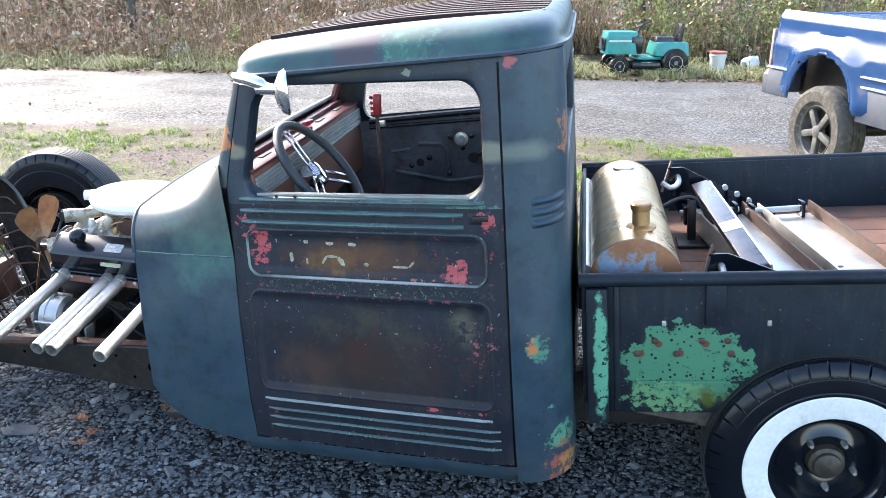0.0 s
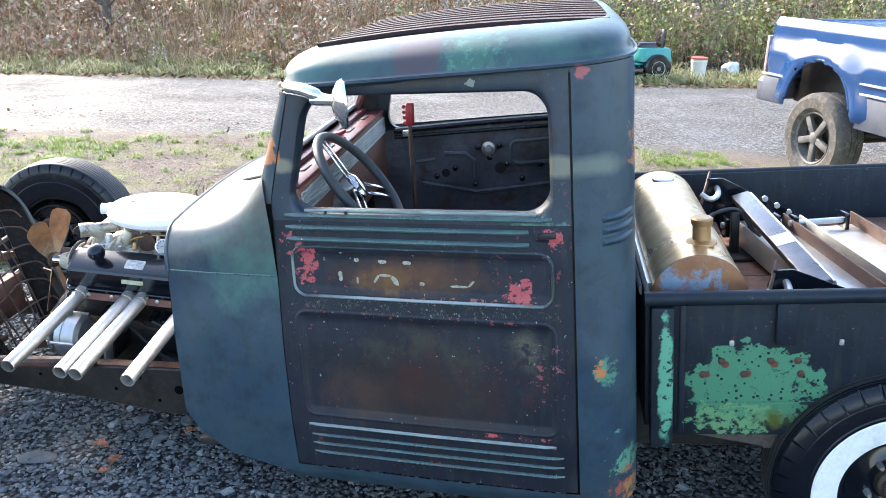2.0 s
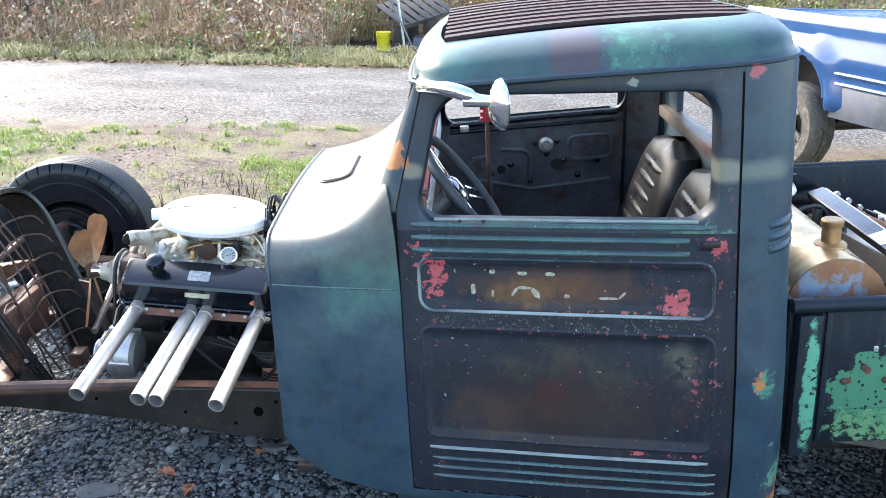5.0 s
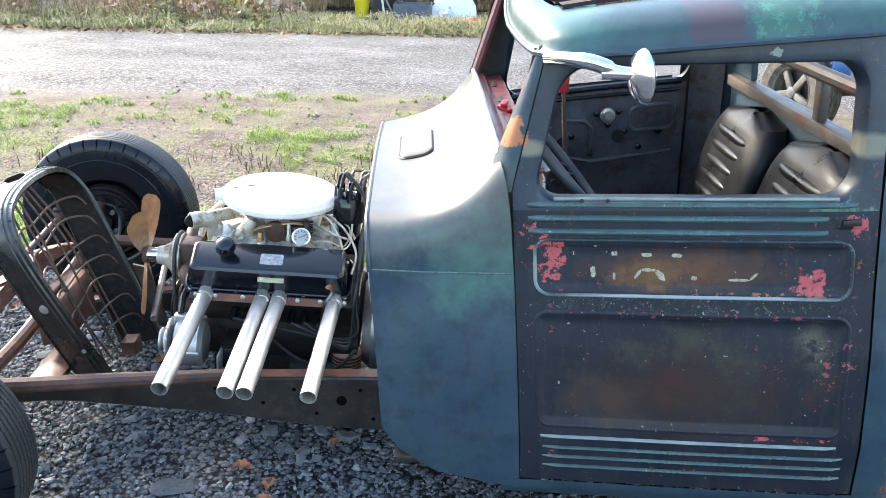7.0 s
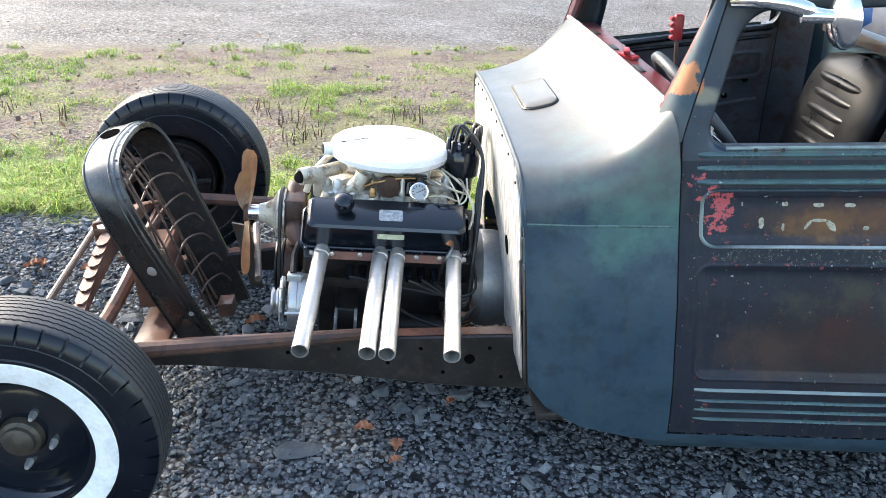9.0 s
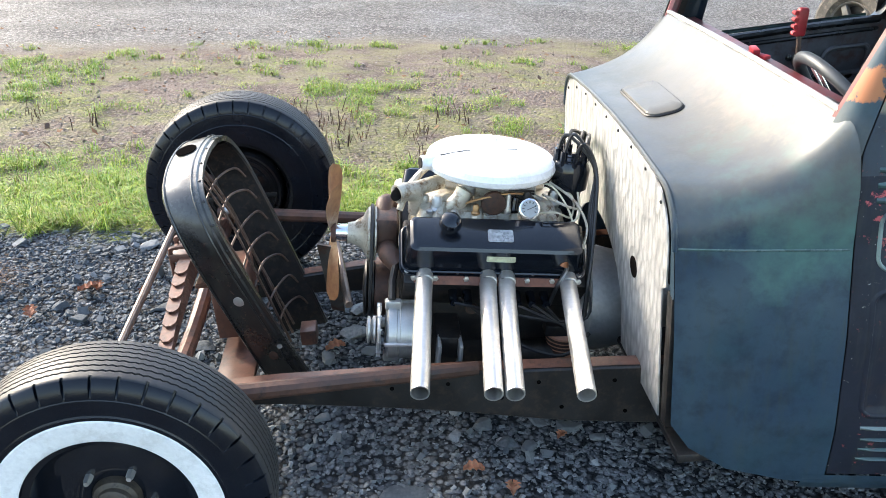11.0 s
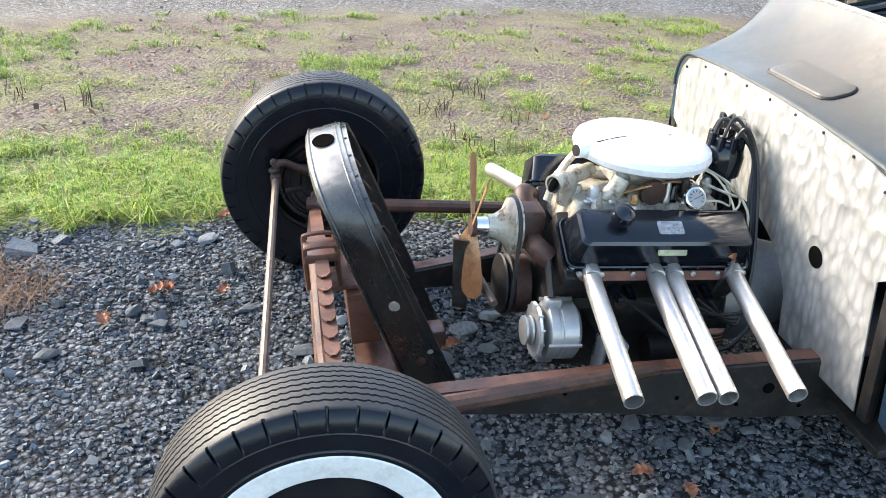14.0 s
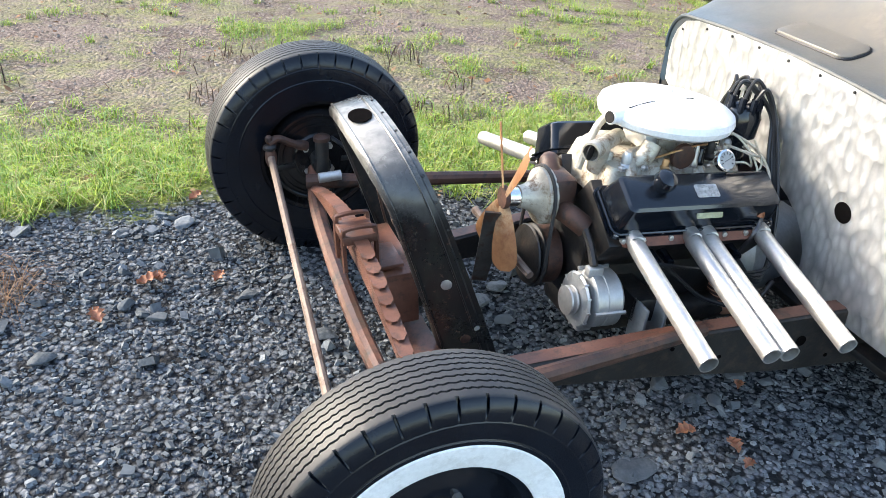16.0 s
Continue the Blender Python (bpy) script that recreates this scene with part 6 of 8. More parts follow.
        bmesh.ops.solidify(bm, geom=bm.faces[:], thickness=0.0025)
        part("fan_blade", bm, RUSTY_BLADE, top, "rust-streaked steel fan blade")
    belt = [(-0.348, 0.083 * math.cos(a), 0.068 + 0.083 * math.sin(a)) for a in np.linspace(0.0, math.pi, 12)] + [(-0.348, 0.09 * math.cos(a) - 0.0, -0.115 + 0.09 * math.sin(a)) for a in np.linspace(math.pi, 2 * math.pi, 12)]
    belt += belt[:1]
    part("fan_belt", T(belt, 0.006, seg=6), RUBBER, top)
    # dipstick, hoses, oil filter, bellhousing
    dip = part("dipstick", T(curve([(0.155, -0.24, -0.03), (0.165, -0.27, 0.05), (0.185, -0.262, 0.09), (0.18, -0.26, 0.115)], 5), 0.006, seg=6), DARKSTEEL, top)
    part("dipstick_handle", T([(0.176, -0.26, 0.105), (0.182, -0.259, 0.13)], [0.014, 0.010], seg=10), COPPER, dip, "copper-coloured dipstick handle")
    part("oil_filter", L([(0.048, 0.0), (0.05, 0.006), (0.05, 0.085), (0.042, 0.095)], at(0.233, -0.148, -0.258), seg=28), ORANGE, top, "faded orange canister oil filter")
    part("filter_mount", B(0.17, 0.27, -0.19, -0.1, -0.165, -0.13), DARK, top)
    for k in range(4):
        part("filter_mark", L([(0.0505, 0.035 + 0.012 * k), (0.0508, 0.037 + 0.012 * k), (0.0508, 0.041 + 0.012 * k), (0.0505, 0.043 + 0.012 * k)], at(0.233, -0.148, -0.258), seg=28, caps=False), RUST, top)
    part("bell_housing", L([(0.14, 0.28), (0.165, 0.31), (0.165, 0.36), (0.13, 0.52), (0.11, 0.60)], at(0, 0, -0.13, AX), seg=32), ALU, top, "grey cast bell housing")
    part("gearbox", T([(0.5, 0, -0.1), (1.0, 0, -0.11)], 0.1, seg=16), DARK, top)
    part("starter", T([(0.05, -0.15, -0.25), (0.26, -0.15, -0.24)], 0.045, seg=16), DARK, top)
    part("engine_mount", B(-0.16, -0.09, -0.28, -0.12, -0.19, -0.12), DARK, top)
    part("mount_bracket", B(-0.10, -0.09, -0.33, -0.26, -0.26, -0.12), ALU, top)
    part("mount_bracket", B(-0.16, -0.15, -0.33, -0.26, -0.26, -0.12), ALU, top)
    part("fuel_line", T(curve([(-0.10, -0.22, -0.02), (-0.02, -0.24, -0.08), (0.08, -0.26, -0.15), (0.2, -0.3, -0.16), (0.27, -0.29, -0.09)], 6), 0.006, seg=6), WIRE, top)
    # generator on its bracket
    return top


def alternator():
    m = ENGINE @ at(-0.29, -0.235, -0.125, ALONG_X) @ Matrix.Diagonal((1.15, 1.15, 0.9, 1))
    top = thing("alternator", "dull cast aluminium alternator with pulley", "alternator", m)
    body = part("case", L([(0.03, -0.016), (0.060, -0.014), (0.068, -0.008), (0.068, 0.016), (0.0655, 0.018), (0.0655, 0.026), (0.068, 0.028), (0.068, 0.072), (0.055, 0.086), (0.02, 0.09)], None, seg=36), ALU, top)
    part("pulley", L([(0.012, -0.075), (0.034, -0.072), (0.034, -0.066), (0.024, -0.06), (0.034, -0.054), (0.034, -0.048), (0.015, -0.045)], None, seg=28), STEEL, top)
    part("cooling_fan", L([(0.02, -0.044), (0.062, -0.042), (0.066, -0.036), (0.062, -0.032)], None, seg=28), ALU, top)
    for k in range(12):
        a = 2 * math.pi * k / 12
        part("fan_vane", B(0.045, 0.066, -0.002, 0.002, -0.043, -0.030, bevel=0.0, m=Matrix.Rotation(a, 4, 'Z')), ALU, top)
    for a in (30, 150, 270):
        part("case_bolt", T([(0.071 * math.cos(radians(a)), 0.071 * math.sin(radians(a)), -0.02), (0.071 * math.cos(radians(a)), 0.071 * math.sin(radians(a)), 0.08)], 0.005, seg=6), STEEL, top)
    part("mounting_ear", B(-0.085, -0.06, -0.012, 0.012, -0.02, 0.03, bevel=0.005), ALU, top)
    part("mounting_ear", B(0.06, 0.085, -0.012, 0.012, -0.02, 0.03, bevel=0.005), ALU, top)
    part("bracket", T([(-0.085, 0, 0.0), (-0.12, 0.03, 0.0), (-0.15, 0.12, 0.02)], 0.012, seg=8), DARK, top)
    return top


RUSTY_BLADE = Mat("rust-streaked steel", 0.5, 0.2)
RUSTY_BLADE.colour(RUSTY_BLADE.mix(RUSTY_BLADE.spot((-0.46, 0.0, 0.068), 0.10, 0.35, 30, thin=(0.3, 1, 1), soft=0.35), RUSTY_BLADE.mix(RUSTY_BLADE.step(RUSTY_BLADE.noise(16, 6, 0.7), 0.35, 0.65), (0.16, 0.062, 0.028), (0.30, 0.15, 0.065)), RUSTY_BLADE.mix(RUSTY_BLADE.step(RUSTY_BLADE.noise(24, 6, 0.7), 0.5, 0.62), (0.30, 0.20, 0.12), (0.20, 0.09, 0.04))))
RUSTY_BLADE.bump(RUSTY_BLADE.noise(90, 3), 0.2, 0.002)
RUSTY_BLADE = RUSTY_BLADE.m
engine()
alternator()

# ---- things lying in the bed ----


def cradle():
    top = thing("steel_cradle", "black plate bracket with polished flat cross bar in the bed", "bracket", TRUCK)
    d = Vector((1.63, 0.24, 0.655)) - Vector((1.55, 1.02, 0.715))
    q = Matrix.Translation((1.55, 1.02, 0.715)) @ d.to_track_quat('Y', 'Z').to_matrix().to_4x4() @ Matrix.Rotation(radians(14), 4, 'Y')
    bar = part("cross_bar", B(-0.033, 0.033, 0.0, d.length, -0.016, 0.014, bevel=0.006, seg=3, m=q), DARKSTEEL, top, "flat polished steel cross bar")
    part("folded_edge", B(-0.042, -0.034, 0.0, d.length, -0.03, 0.006, bevel=0.002, m=q), STEEL, bar)
    part("label_sticker", B(-0.031, 0.031, 0.42, 0.50, 0.0142, 0.0152, bevel=0.0, m=q), WHITE, bar, "white paper sticker on the bar")
    for y, dx, z in ((1.06, -0.02, 0.755), (0.17, 0.02, 0.71)):
        bm = bmesh.new()
        out = [(1.44 + dx, z - 0.03), (1.455 + dx, z + 0.02), (1.51 + dx, z + 0.022), (1.86 + dx, 0.585), (1.86 + dx, 0.54), (1.52 + dx, 0.54)]
        m = Matrix.Translation((0, y, 0)) @ Matrix(((1, 0, 0, 0), (0, 0, 1, 0), (0, 1, 0, 0), (0, 0, 0, 1)))
        plate(bm, out, m, 0.007)
        p = part("side_plate", bm, ENGINE_BLACK, top, "black triangular steel plate", smooth=False)
        for k in range(3):
            part("plate_hole", L([(0.011, 0), (0.011, 0.012)], at(1.67 + 0.045 * k + dx, y - 0.0025, z - 0.065 - 0.028 * k, ALONG_Y), seg=12), ALU, p)
        part("clamp", T(curve([(1.43 + dx, y - 0.03, z - 0.03), (1.46 + dx, y - 0.05, z - 0.045), (1.49 + dx, y - 0.04, z - 0.03), (1.49 + dx, y + 0.02, z - 0.01)], 4), 0.011, seg=8), STEEL, p)
        part("pin", T([(1.425 + dx, y - 0.06, z - 0.06), (1.47 + dx, y + 0.03, z + 0.04)], 0.006, seg=6), RUST, p)
    return top


def ramp(x, y0, y1, label, tilt):
    top = thing("steel_ramp", label, "ramp", TRUCK @ at(x, 0, 0.56) @ Matrix.Rotation(radians(tilt), 4, 'Z'), "steel ramps in the bed")
    part("tread_sheet", B(0.0, 0.19, y0, y1, 0.035, 0.04, bevel=0.001), STEEL, top, "shiny bare sheet")
    for xx in (0.0, 0.19):
        part("side_flange", B(xx - 0.004, xx + 0.004, y0 - 0.02, y1 + 0.02, 0.0, 0.085, bevel=0.001), RUST if xx else STEEL, top, "brown rusty flange" if xx else "")
    for k in range(3):
        part("slot", B(0.05, 0.07, y0 + 0.15 + 0.06 * k, y0 + 0.165 + 0.06 * k, 0.0395, 0.0415, bevel=0.0005), DARK, top)
    h = part("hinge_pin", T([(-0.06, y1 - 0.03, 0.07), (0.16, y1 - 0.03, 0.07)], 0.012, seg=10), STEEL, top)
    part("hinge_lug", B(-0.05, -0.035, y1 - 0.06, y1, 0.03, 0.10), ENGINE_BLACK, h)
    part("hinge_lug", B(0.135, 0.15, y1 - 0.06, y1, 0.03, 0.10), ENGINE_BLACK, h)
    return top


def loose_post():
    top = thing("steel_post", "short dark steel angle post standing in the bed", "post", TRUCK)
    part("upright", B(1.49, 1.52, 0.86, 0.89, 0.531, 0.70), DARK, top)
    part("foot", B(1.45, 1.62, 0.80, 0.93, 0.531, 0.545), DARK, top)
    part("hose", T(curve([(1.40, 0.86, 0.68), (1.46, 0.87, 0.705), (1.52, 0.87, 0.70), (1.57, 0.80, 0.63), (1.60, 0.88, 0.66)], 6), 0.008, seg=8), DARK, top)
    return top


def bed_tube():
    top = thing("steel_tube", "bare steel tube lying across the bed front", "tube", TRUCK)
    part("pipe", T([(1.118, 0.12, 0.70), (1.118, 1.16, 0.70)], 0.022, seg=14, hollow=0.85), STEEL, top)
    return top


cradle()
ramp(1.66, 0.12, 0.98, "bare steel sheet ramp with turned-up rusty flanges", 8)
ramp(1.90, 0.12, 0.98, "second bare steel ramp lying beside the first", 8)
loose_post()
bed_tube()


def dash_clip():
    top = thing("spring_clip", "red plastic spring clip lying on the dash", "clip", TRUCK @ at(0.125, 0.70, 1.063))
    part("jaw", B(-0.012, 0.012, -0.05, 0.03, 0.0, 0.012, m=Matrix.Rotation(0.4, 4, 'Z')), RED, top)
    part("jaw", B(-0.010, 0.010, -0.03, 0.03, 0.012, 0.026, m=Matrix.Rotation(-0.2, 4, 'Z')), RED, top)


dash_clip()

# ---- cab interior ----
def seat(y, tall=0.86):
    top = thing("bucket_seat", "black pleated vinyl bucket seat", "seat", TRUCK @ at(0.885, y, 0.26) @ Matrix.Diagonal((1, 1, tall, 1)) @ Matrix.Rotation(radians(0), 4, 'Z'), "cab seats")
    bm = bmesh.new()

    def shell(u, v):
        a = 2 * math.pi * u
        c, s = math.cos(a), math.sin(a)
        p = 3.2
        k = (abs(c) ** p + abs(s) ** p) ** (-1 / p)
        w = 0.25
        h0 = 0.12 + 0.70 * v
        taper = 1.0 if v < 0.75 else math.sqrt(max(0.0, 1 - ((v - 0.75) / 0.25) ** 2)) * 0.55 + 0.45
        if v > 0.985:
            taper *= 0.35
        return Vector((-0.09 + 0.22 * v + 0.065 * c * k * (taper * 0.6 + 0.4), w * s * k * taper, h0))
    grid(bm, 40, 20, shell, close=True)
    part("backrest", bm, VINYL, top)
    for k in range(7):
        v = 0.34 + 0.085 * k
        z = 0.12 + 0.70 * v
        x = -0.09 + 0.22 * v - 0.047
        part("pleat", T(curve([(x + 0.018, -0.15, z), (x + 0.004, -0.1, z), (x, 0, z + 0.003), (x + 0.004, 0.1, z), (x + 0.018, 0.15, z)], 5), 0.024, seg=12), VINYL, top)
    part("piping", T(curve([(-0.06, -0.225, 0.30), (0.02, -0.225, 0.55), (0.085, -0.19, 0.74), (0.115, 0, 0.805), (0.085, 0.19, 0.74), (0.02, 0.225, 0.55), (-0.06, 0.225, 0.30)], 6), 0.015, seg=8), VINYL, top)
    part("cushion", B(-0.46, 0.02, -0.23, 0.23, 0.04, 0.18, bevel=0.05, seg=4), VINYL, top)
    part("seat_base", B(-0.40, 0.0, -0.2, 0.2, 0.0, 0.045), DARK, top)
    return top


def steering():
    c = Vector((0.228, 0.40, 0.955))
    ax = Vector((0.72, -0.02, 0.55)).normalized()
    m = TRUCK @ Matrix.Translation(c) @ ax.to_track_quat('Z', 'Y').to_matrix().to_4x4()
    top = thing("steering_wheel", "black-rimmed steering wheel with polished three-spoke centre", "steering wheel", m)
    bm = bmesh.new()
    R = 0.188
    tube(bm, [(R * math.cos(a), R * math.sin(a), 0.03) for a in np.linspace(0, 2 * math.pi, 49)], 0.0155, seg=12, caps=False)
    part("rim", bm, simple("dark grey grip", (0.05, 0.055, 0.06), 0.45, 0.0, 0.15, 10, 0.1), top)
    for a in (90, 210, 330):
        q = Matrix.Rotation(radians(a), 4, 'Z')
        for s in (-1, 1):
            part("spoke", B(0.03, R - 0.005, s * 0.018 - 0.006, s * 0.018 + 0.006, 0.006, 0.012, bevel=0.002, m=q @ Matrix.Rotation(radians(-6), 4, 'Y')), CHROME, top)
    part("hub", L([(0.045, -0.02), (0.048, 0.0), (0.045, 0.022), (0.03, 0.030), (0.001, 0.031)], None, seg=28), CHROME, top, "polished round centre")
    part("column", T([(0, 0, -0.02), (0, 0, -0.42)], 0.026, seg=14), ALU, top, "grey steering column")
    return top


def shifter():
    top = thing("gear_lever", "twisted steel floor lever with red grip", "gear lever", TRUCK)
    pts = [(0.335, 0.80, 0.45), (0.345, 0.84, 0.70), (0.34, 0.875, 0.93), (0.34, 0.89, 1.08)]
    part("lever", T(curve(pts, 6), [0.007 + 0.0015 * (k % 2) for k in range(19)], seg=8), RUST, top)
    bm = bmesh.new()
    box(bm, -0.016, 0.016, -0.013, 0.013, 0.0, 0.085, 0.009, 3, m=at(0.34, 0.892, 1.062) @ Matrix.Rotation(radians(4), 4, 'Y'))
    g = part("grip", bm, RED, top, "red moulded grip")
    for k in range(4):
        part("finger_ridge", T([(0.323, 0.882, 1.073 + 0.02 * k), (0.323, 0.902, 1.073 + 0.02 * k)], 0.007, seg=8), RED, g)
    return top


def mirror():
    top = thing("door_mirror", "chromed swan-neck door mirror with oval head", "mirror", TRUCK)
    part("arm", T(curve([(0.165, 0.01, 1.335), (0.20, -0.06, 1.343), (0.25, -0.09, 1.338), (0.30, -0.105, 1.32), (0.33, -0.115, 1.315)], 6), [0.006] + [0.016] * 8 + [0.018] * 8 + [0.013] * 8, seg=12), CHROME, top)
    part("knuckle", T([(0.27, -0.10, 1.315), (0.345, -0.118, 1.312)], 0.014, seg=12), CHROME, top)
    m = Matrix.Translation((0.352, -0.12, 1.305)) @ Matrix.Rotation(radians(18), 4, 'Z') @ Matrix.Rotation(radians(90), 4, 'Y') @ Matrix.Diagonal((1.12, 0.82, 1, 1))
    part("head", L([(0.001, -0.028), (0.03, -0.022), (0.05, -0.008), (0.055, 0.004), (0.052, 0.008)], m, seg=36), CHROME, top)
    part("mirror_glass", L([(0.05, 0.0075), (0.05, 0.0095)], m, seg=36), CHROME, top)
    return top


seat(0.36, 0.88)
seat(0.92, 0.86)
steering()
shifter()
mirror()

# ---- the old pickup is one thing: its units become parts, their pieces sub-parts ----
old_pickup = thing("old_pickup", "old blue-green patinated hot-rod pickup with exposed V8 engine", "pickup", TRUCK)


def mount(unit):
    pieces = [o for o in unit.children_recursive]
    main = pieces[0]
    m = TRUCK.inverted() @ unit.matrix_world
    main.name, main.parent, main.matrix_basis = unit.name.split(".")[0], old_pickup, m
    if unit["label"]:
        main["label"] = unit["label"]
    for o in pieces[1:]:
        o.parent = main
    bpy.data.objects.remove(unit)


bpy.context.view_layer.update()
for unit in [o for o in scene.objects if o.parent is None and o.name.split(".")[0] in ("truck_cab", "cab_roof", "cab_door", "pickup_bed", "truck_wheel", "truck_frame", "front_axle", "grille_shell", "v_engine", "alternator", "steering_wheel", "gear_lever", "door_mirror")]:
    mount(unit)

# ---- the blue pickup across the lot ----
CARBLUE = Mat("blue car paint", 0.22)
CARBLUE.colour(CARBLUE.mix(CARBLUE.step(CARBLUE.noise(5, 5), 0.35, 0.7), (0.003, 0.042, 0.145), (0.006, 0.056, 0.18)))
CARBLUE.p.inputs["Coat Weight"].default_value = 0.4
CARBLUE = CARBLUE.m
CARLOW = simple("dusty dark cladding", (0.06, 0.07, 0.10), 0.5, 0.0, 0.3, 5, 0.1, (0.1, 0.09, 0.08))
GREY = simple("grey plastic", (0.16, 0.17, 0.19), 0.5, 0.0, 0.15, 8, 0.1)
MUDTYRE = simple("muddy tyre", (0.075, 0.066, 0.056), 0.85, 0.0, 0.45, 9, 0.3, (0.16, 0.135, 0.11))
LAMP = simple("pale pinkish lamp lens", (0.4, 0.27, 0.25), 0.25)
STRIPE = simple("pale grey-blue stripe", (0.34, 0.38, 0.46), 0.35, 0.0, 0.15, 8, 0.05)
DARKALLOY = simple("dull dark alloy", (0.12, 0.115, 0.108), 0.6, 0.1, 0.35, 14, 0.2, (0.09, 0.075, 0.06))
GLASS = simple("dark tinted glass", (0.02, 0.025, 0.03), 0.08, 0.0, 0.1, 3, 0.0)


def blue_pickup():
    """x runs from the tail to the nose, y to its far side; the origin lies under the rear wheel's outer face."""
    m = Matrix.Translation((1.853, 6.079, 0.0)) @ Matrix.Rotation(radians(-57.6), 4, 'Z')
    top = thing("blue_pickup", "blue full-size pickup with flared rear wheel arch and muddy tyres", "pickup", m)
    R, hub_z = 0.395, 0.219
    arch, ax, az = 0.435, 0.035, 0.455

    def body(x0, x1, z0, z1, name, y_in, flare):
        bm = bmesh.new()
        prof = [(0.0, 0.02), (0.06, 0.0), (0.35, 0.0), (0.55, -0.02), (0.78, 0.015), (0.92, 0.02), (1.0, 0.06)]

        def fn(u, v):
            x = x0 + (x1 - x0) * u
            k = v * (len(prof) - 1)
            i = min(int(k), len(prof) - 2)
            h = prof[i][0] + (prof[i + 1][0] - prof[i][0]) * (k - i)
            y = prof[i][1] + (prof[i + 1][1] - prof[i][1]) * (k - i)
            z = z0 + (z1 - z0) * h
            d = math.hypot(x - ax, z - az)
            if flare and z < 1.0:
                y -= 0.05 * max(0.0, 1 - abs(d - arch - 0.05) / 0.16)
            if x < -0.73:
                y += 0.07 * ((-0.73 - x) / 0.11) ** 2
            return Vector((x, y + 0.03, z))
        vs = grid(bm, 48, 24, fn)
        if flare:
            cut = [f for f in bm.faces if math.hypot(f.calc_center_median().x - ax, f.calc_center_median().z - az) < arch]
            bmesh.ops.delete(bm, geom=cut, context='FACES')
        return bm
    part("bed_side", body(-0.84, 1.2, 0.45, 1.20, "s", 0, True), CARBLUE, top)
    part("cab_side", body(1.22, 2.9, 0.40, 1.24, "s", 0, False), CARBLUE, top)
    part("fender", body(2.92, 4.4, 0.42, 1.18, "s", 0, False), CARBLUE, top)
    fl = bmesh.new()
    tube(fl, [(ax + arch * math.cos(a), -0.002, az + arch * math.sin(a)) for a in np.linspace(radians(12), radians(172), 28)], 0.013, seg=10)
    part("arch_flare", fl, CARBLUE, top)
    part("bed_core", B(-0.80, 1.2, 0.36, 1.85, 0.62, 1.16, bevel=0.05, seg=3), CARBLUE, top)
    part("wheel_well", B(-0.6, 0.6, 0.29, 0.35, 0.40, 1.02), DARK, top)
    part("far_side", B(-0.82, 4.35, 1.86, 1.95, 0.5, 1.18, bevel=0.04, seg=3), CARBLUE, top)
    part("lower_cladding", B(-0.80, -0.46, 0.022, 0.045, 0.43, 0.66, bevel=0.008), CARLOW, top)
    part("lower_cladding", B(0.52, 1.2, 0.022, 0.045, 0.40, 0.66, bevel=0.008), CARLOW, top)
    for x0, x1, zs in ((-0.80, -0.42, (0.675,)), (0.50, 1.2, (0.675, 0.755))):
        for z in zs:
            part("pinstripe", B(x0, x1, 0.004, 0.030, z, z + 0.017, bevel=0.003), STRIPE, top)
    part("rear_bumper", B(-0.95, -0.80, 0.08, 1.88, 0.42, 0.64, bevel=0.03, seg=3), CARLOW, top)
    part("bumper_end", B(-0.90, -0.62, 0.03, 0.10, 0.42, 0.62, bevel=0.025, seg=3), CARLOW, top)
    part("tail_lamp", B(-0.855, -0.815, 0.05, 0.14, 0.68, 1.02, bevel=0.01), LAMP, top)
    part("tailgate", B(-0.86, -0.82, 0.16, 1.80, 0.62, 1.17, bevel=0.02), CARBLUE, top)
    part("cab_roof", B(1.35, 2.65, 0.16, 1.80, 1.2, 1.78, bevel=0.16, seg=4), CARBLUE, top)
    part("side_glass", B(1.5, 2.5, 0.145, 0.165, 1.25, 1.6, bevel=0.04), GLASS, top)
    part("bonnet", B(2.9, 4.4, 0.12, 1.86, 0.7, 1.16, bevel=0.10, seg=4), CARBLUE, top)
    part("underbody", B(-0.75, 4.2, 0.35, 1.6, 0.42, 0.60), DARK, top)
    part("rear_axle", T([(ax, 0.3, hub_z), (ax, 1.7, hub_z)], 0.06, seg=12), DARK, top)
    part("exhaust_hanger", T([(0.55, 0.5, 0.42), (0.6, 0.45, 0.30)], 0.02, seg=8), DARK, top)
    for x, y, flip in ((ax, 0.0, 0), (3.3, 0.02, 0), (ax, 1.9, 1), (3.3, 1.88, 1)):
        s = 1 if not flip else -1
        mm = at(x, y, hub_z, Matrix.Diagonal((R / 0.376, 1, R / 0.376, 1)) @ ( ALONG_Y if not flip else ALONG_Y @ Matrix.Rotation(math.pi, 4, 'X')))
        w = part("wheel", L([(0.215, 0.03), (0.25, 0.0), (0.33, -0.004), (0.362, 0.02), (0.374, 0.05), (0.376, 0.10), (0.368, 0.103), (0.368, 0.11), (0.376, 0.113), (0.376, 0.16), (0.368, 0.163), (0.368, 0.17), (0.374, 0.175), (0.374, 0.22), (0.35, 0.25), (0.215, 0.24)], mm, seg=64, caps=False), MUDTYRE, top, "mud-caked all-terrain tyre")
        part("rim", L([(0.218, 0.028), (0.212, 0.02), (0.20, 0.03), (0.19, 0.08), (0.18, 0.11)], mm, seg=48, caps=False), DARKALLOY, w, "dull dark alloy wheel")
        part("rim_dark", L([(0.195, 0.10), (0.195, 0.105), (0.001, 0.105)], mm, seg=32, caps=False), DARK, w)
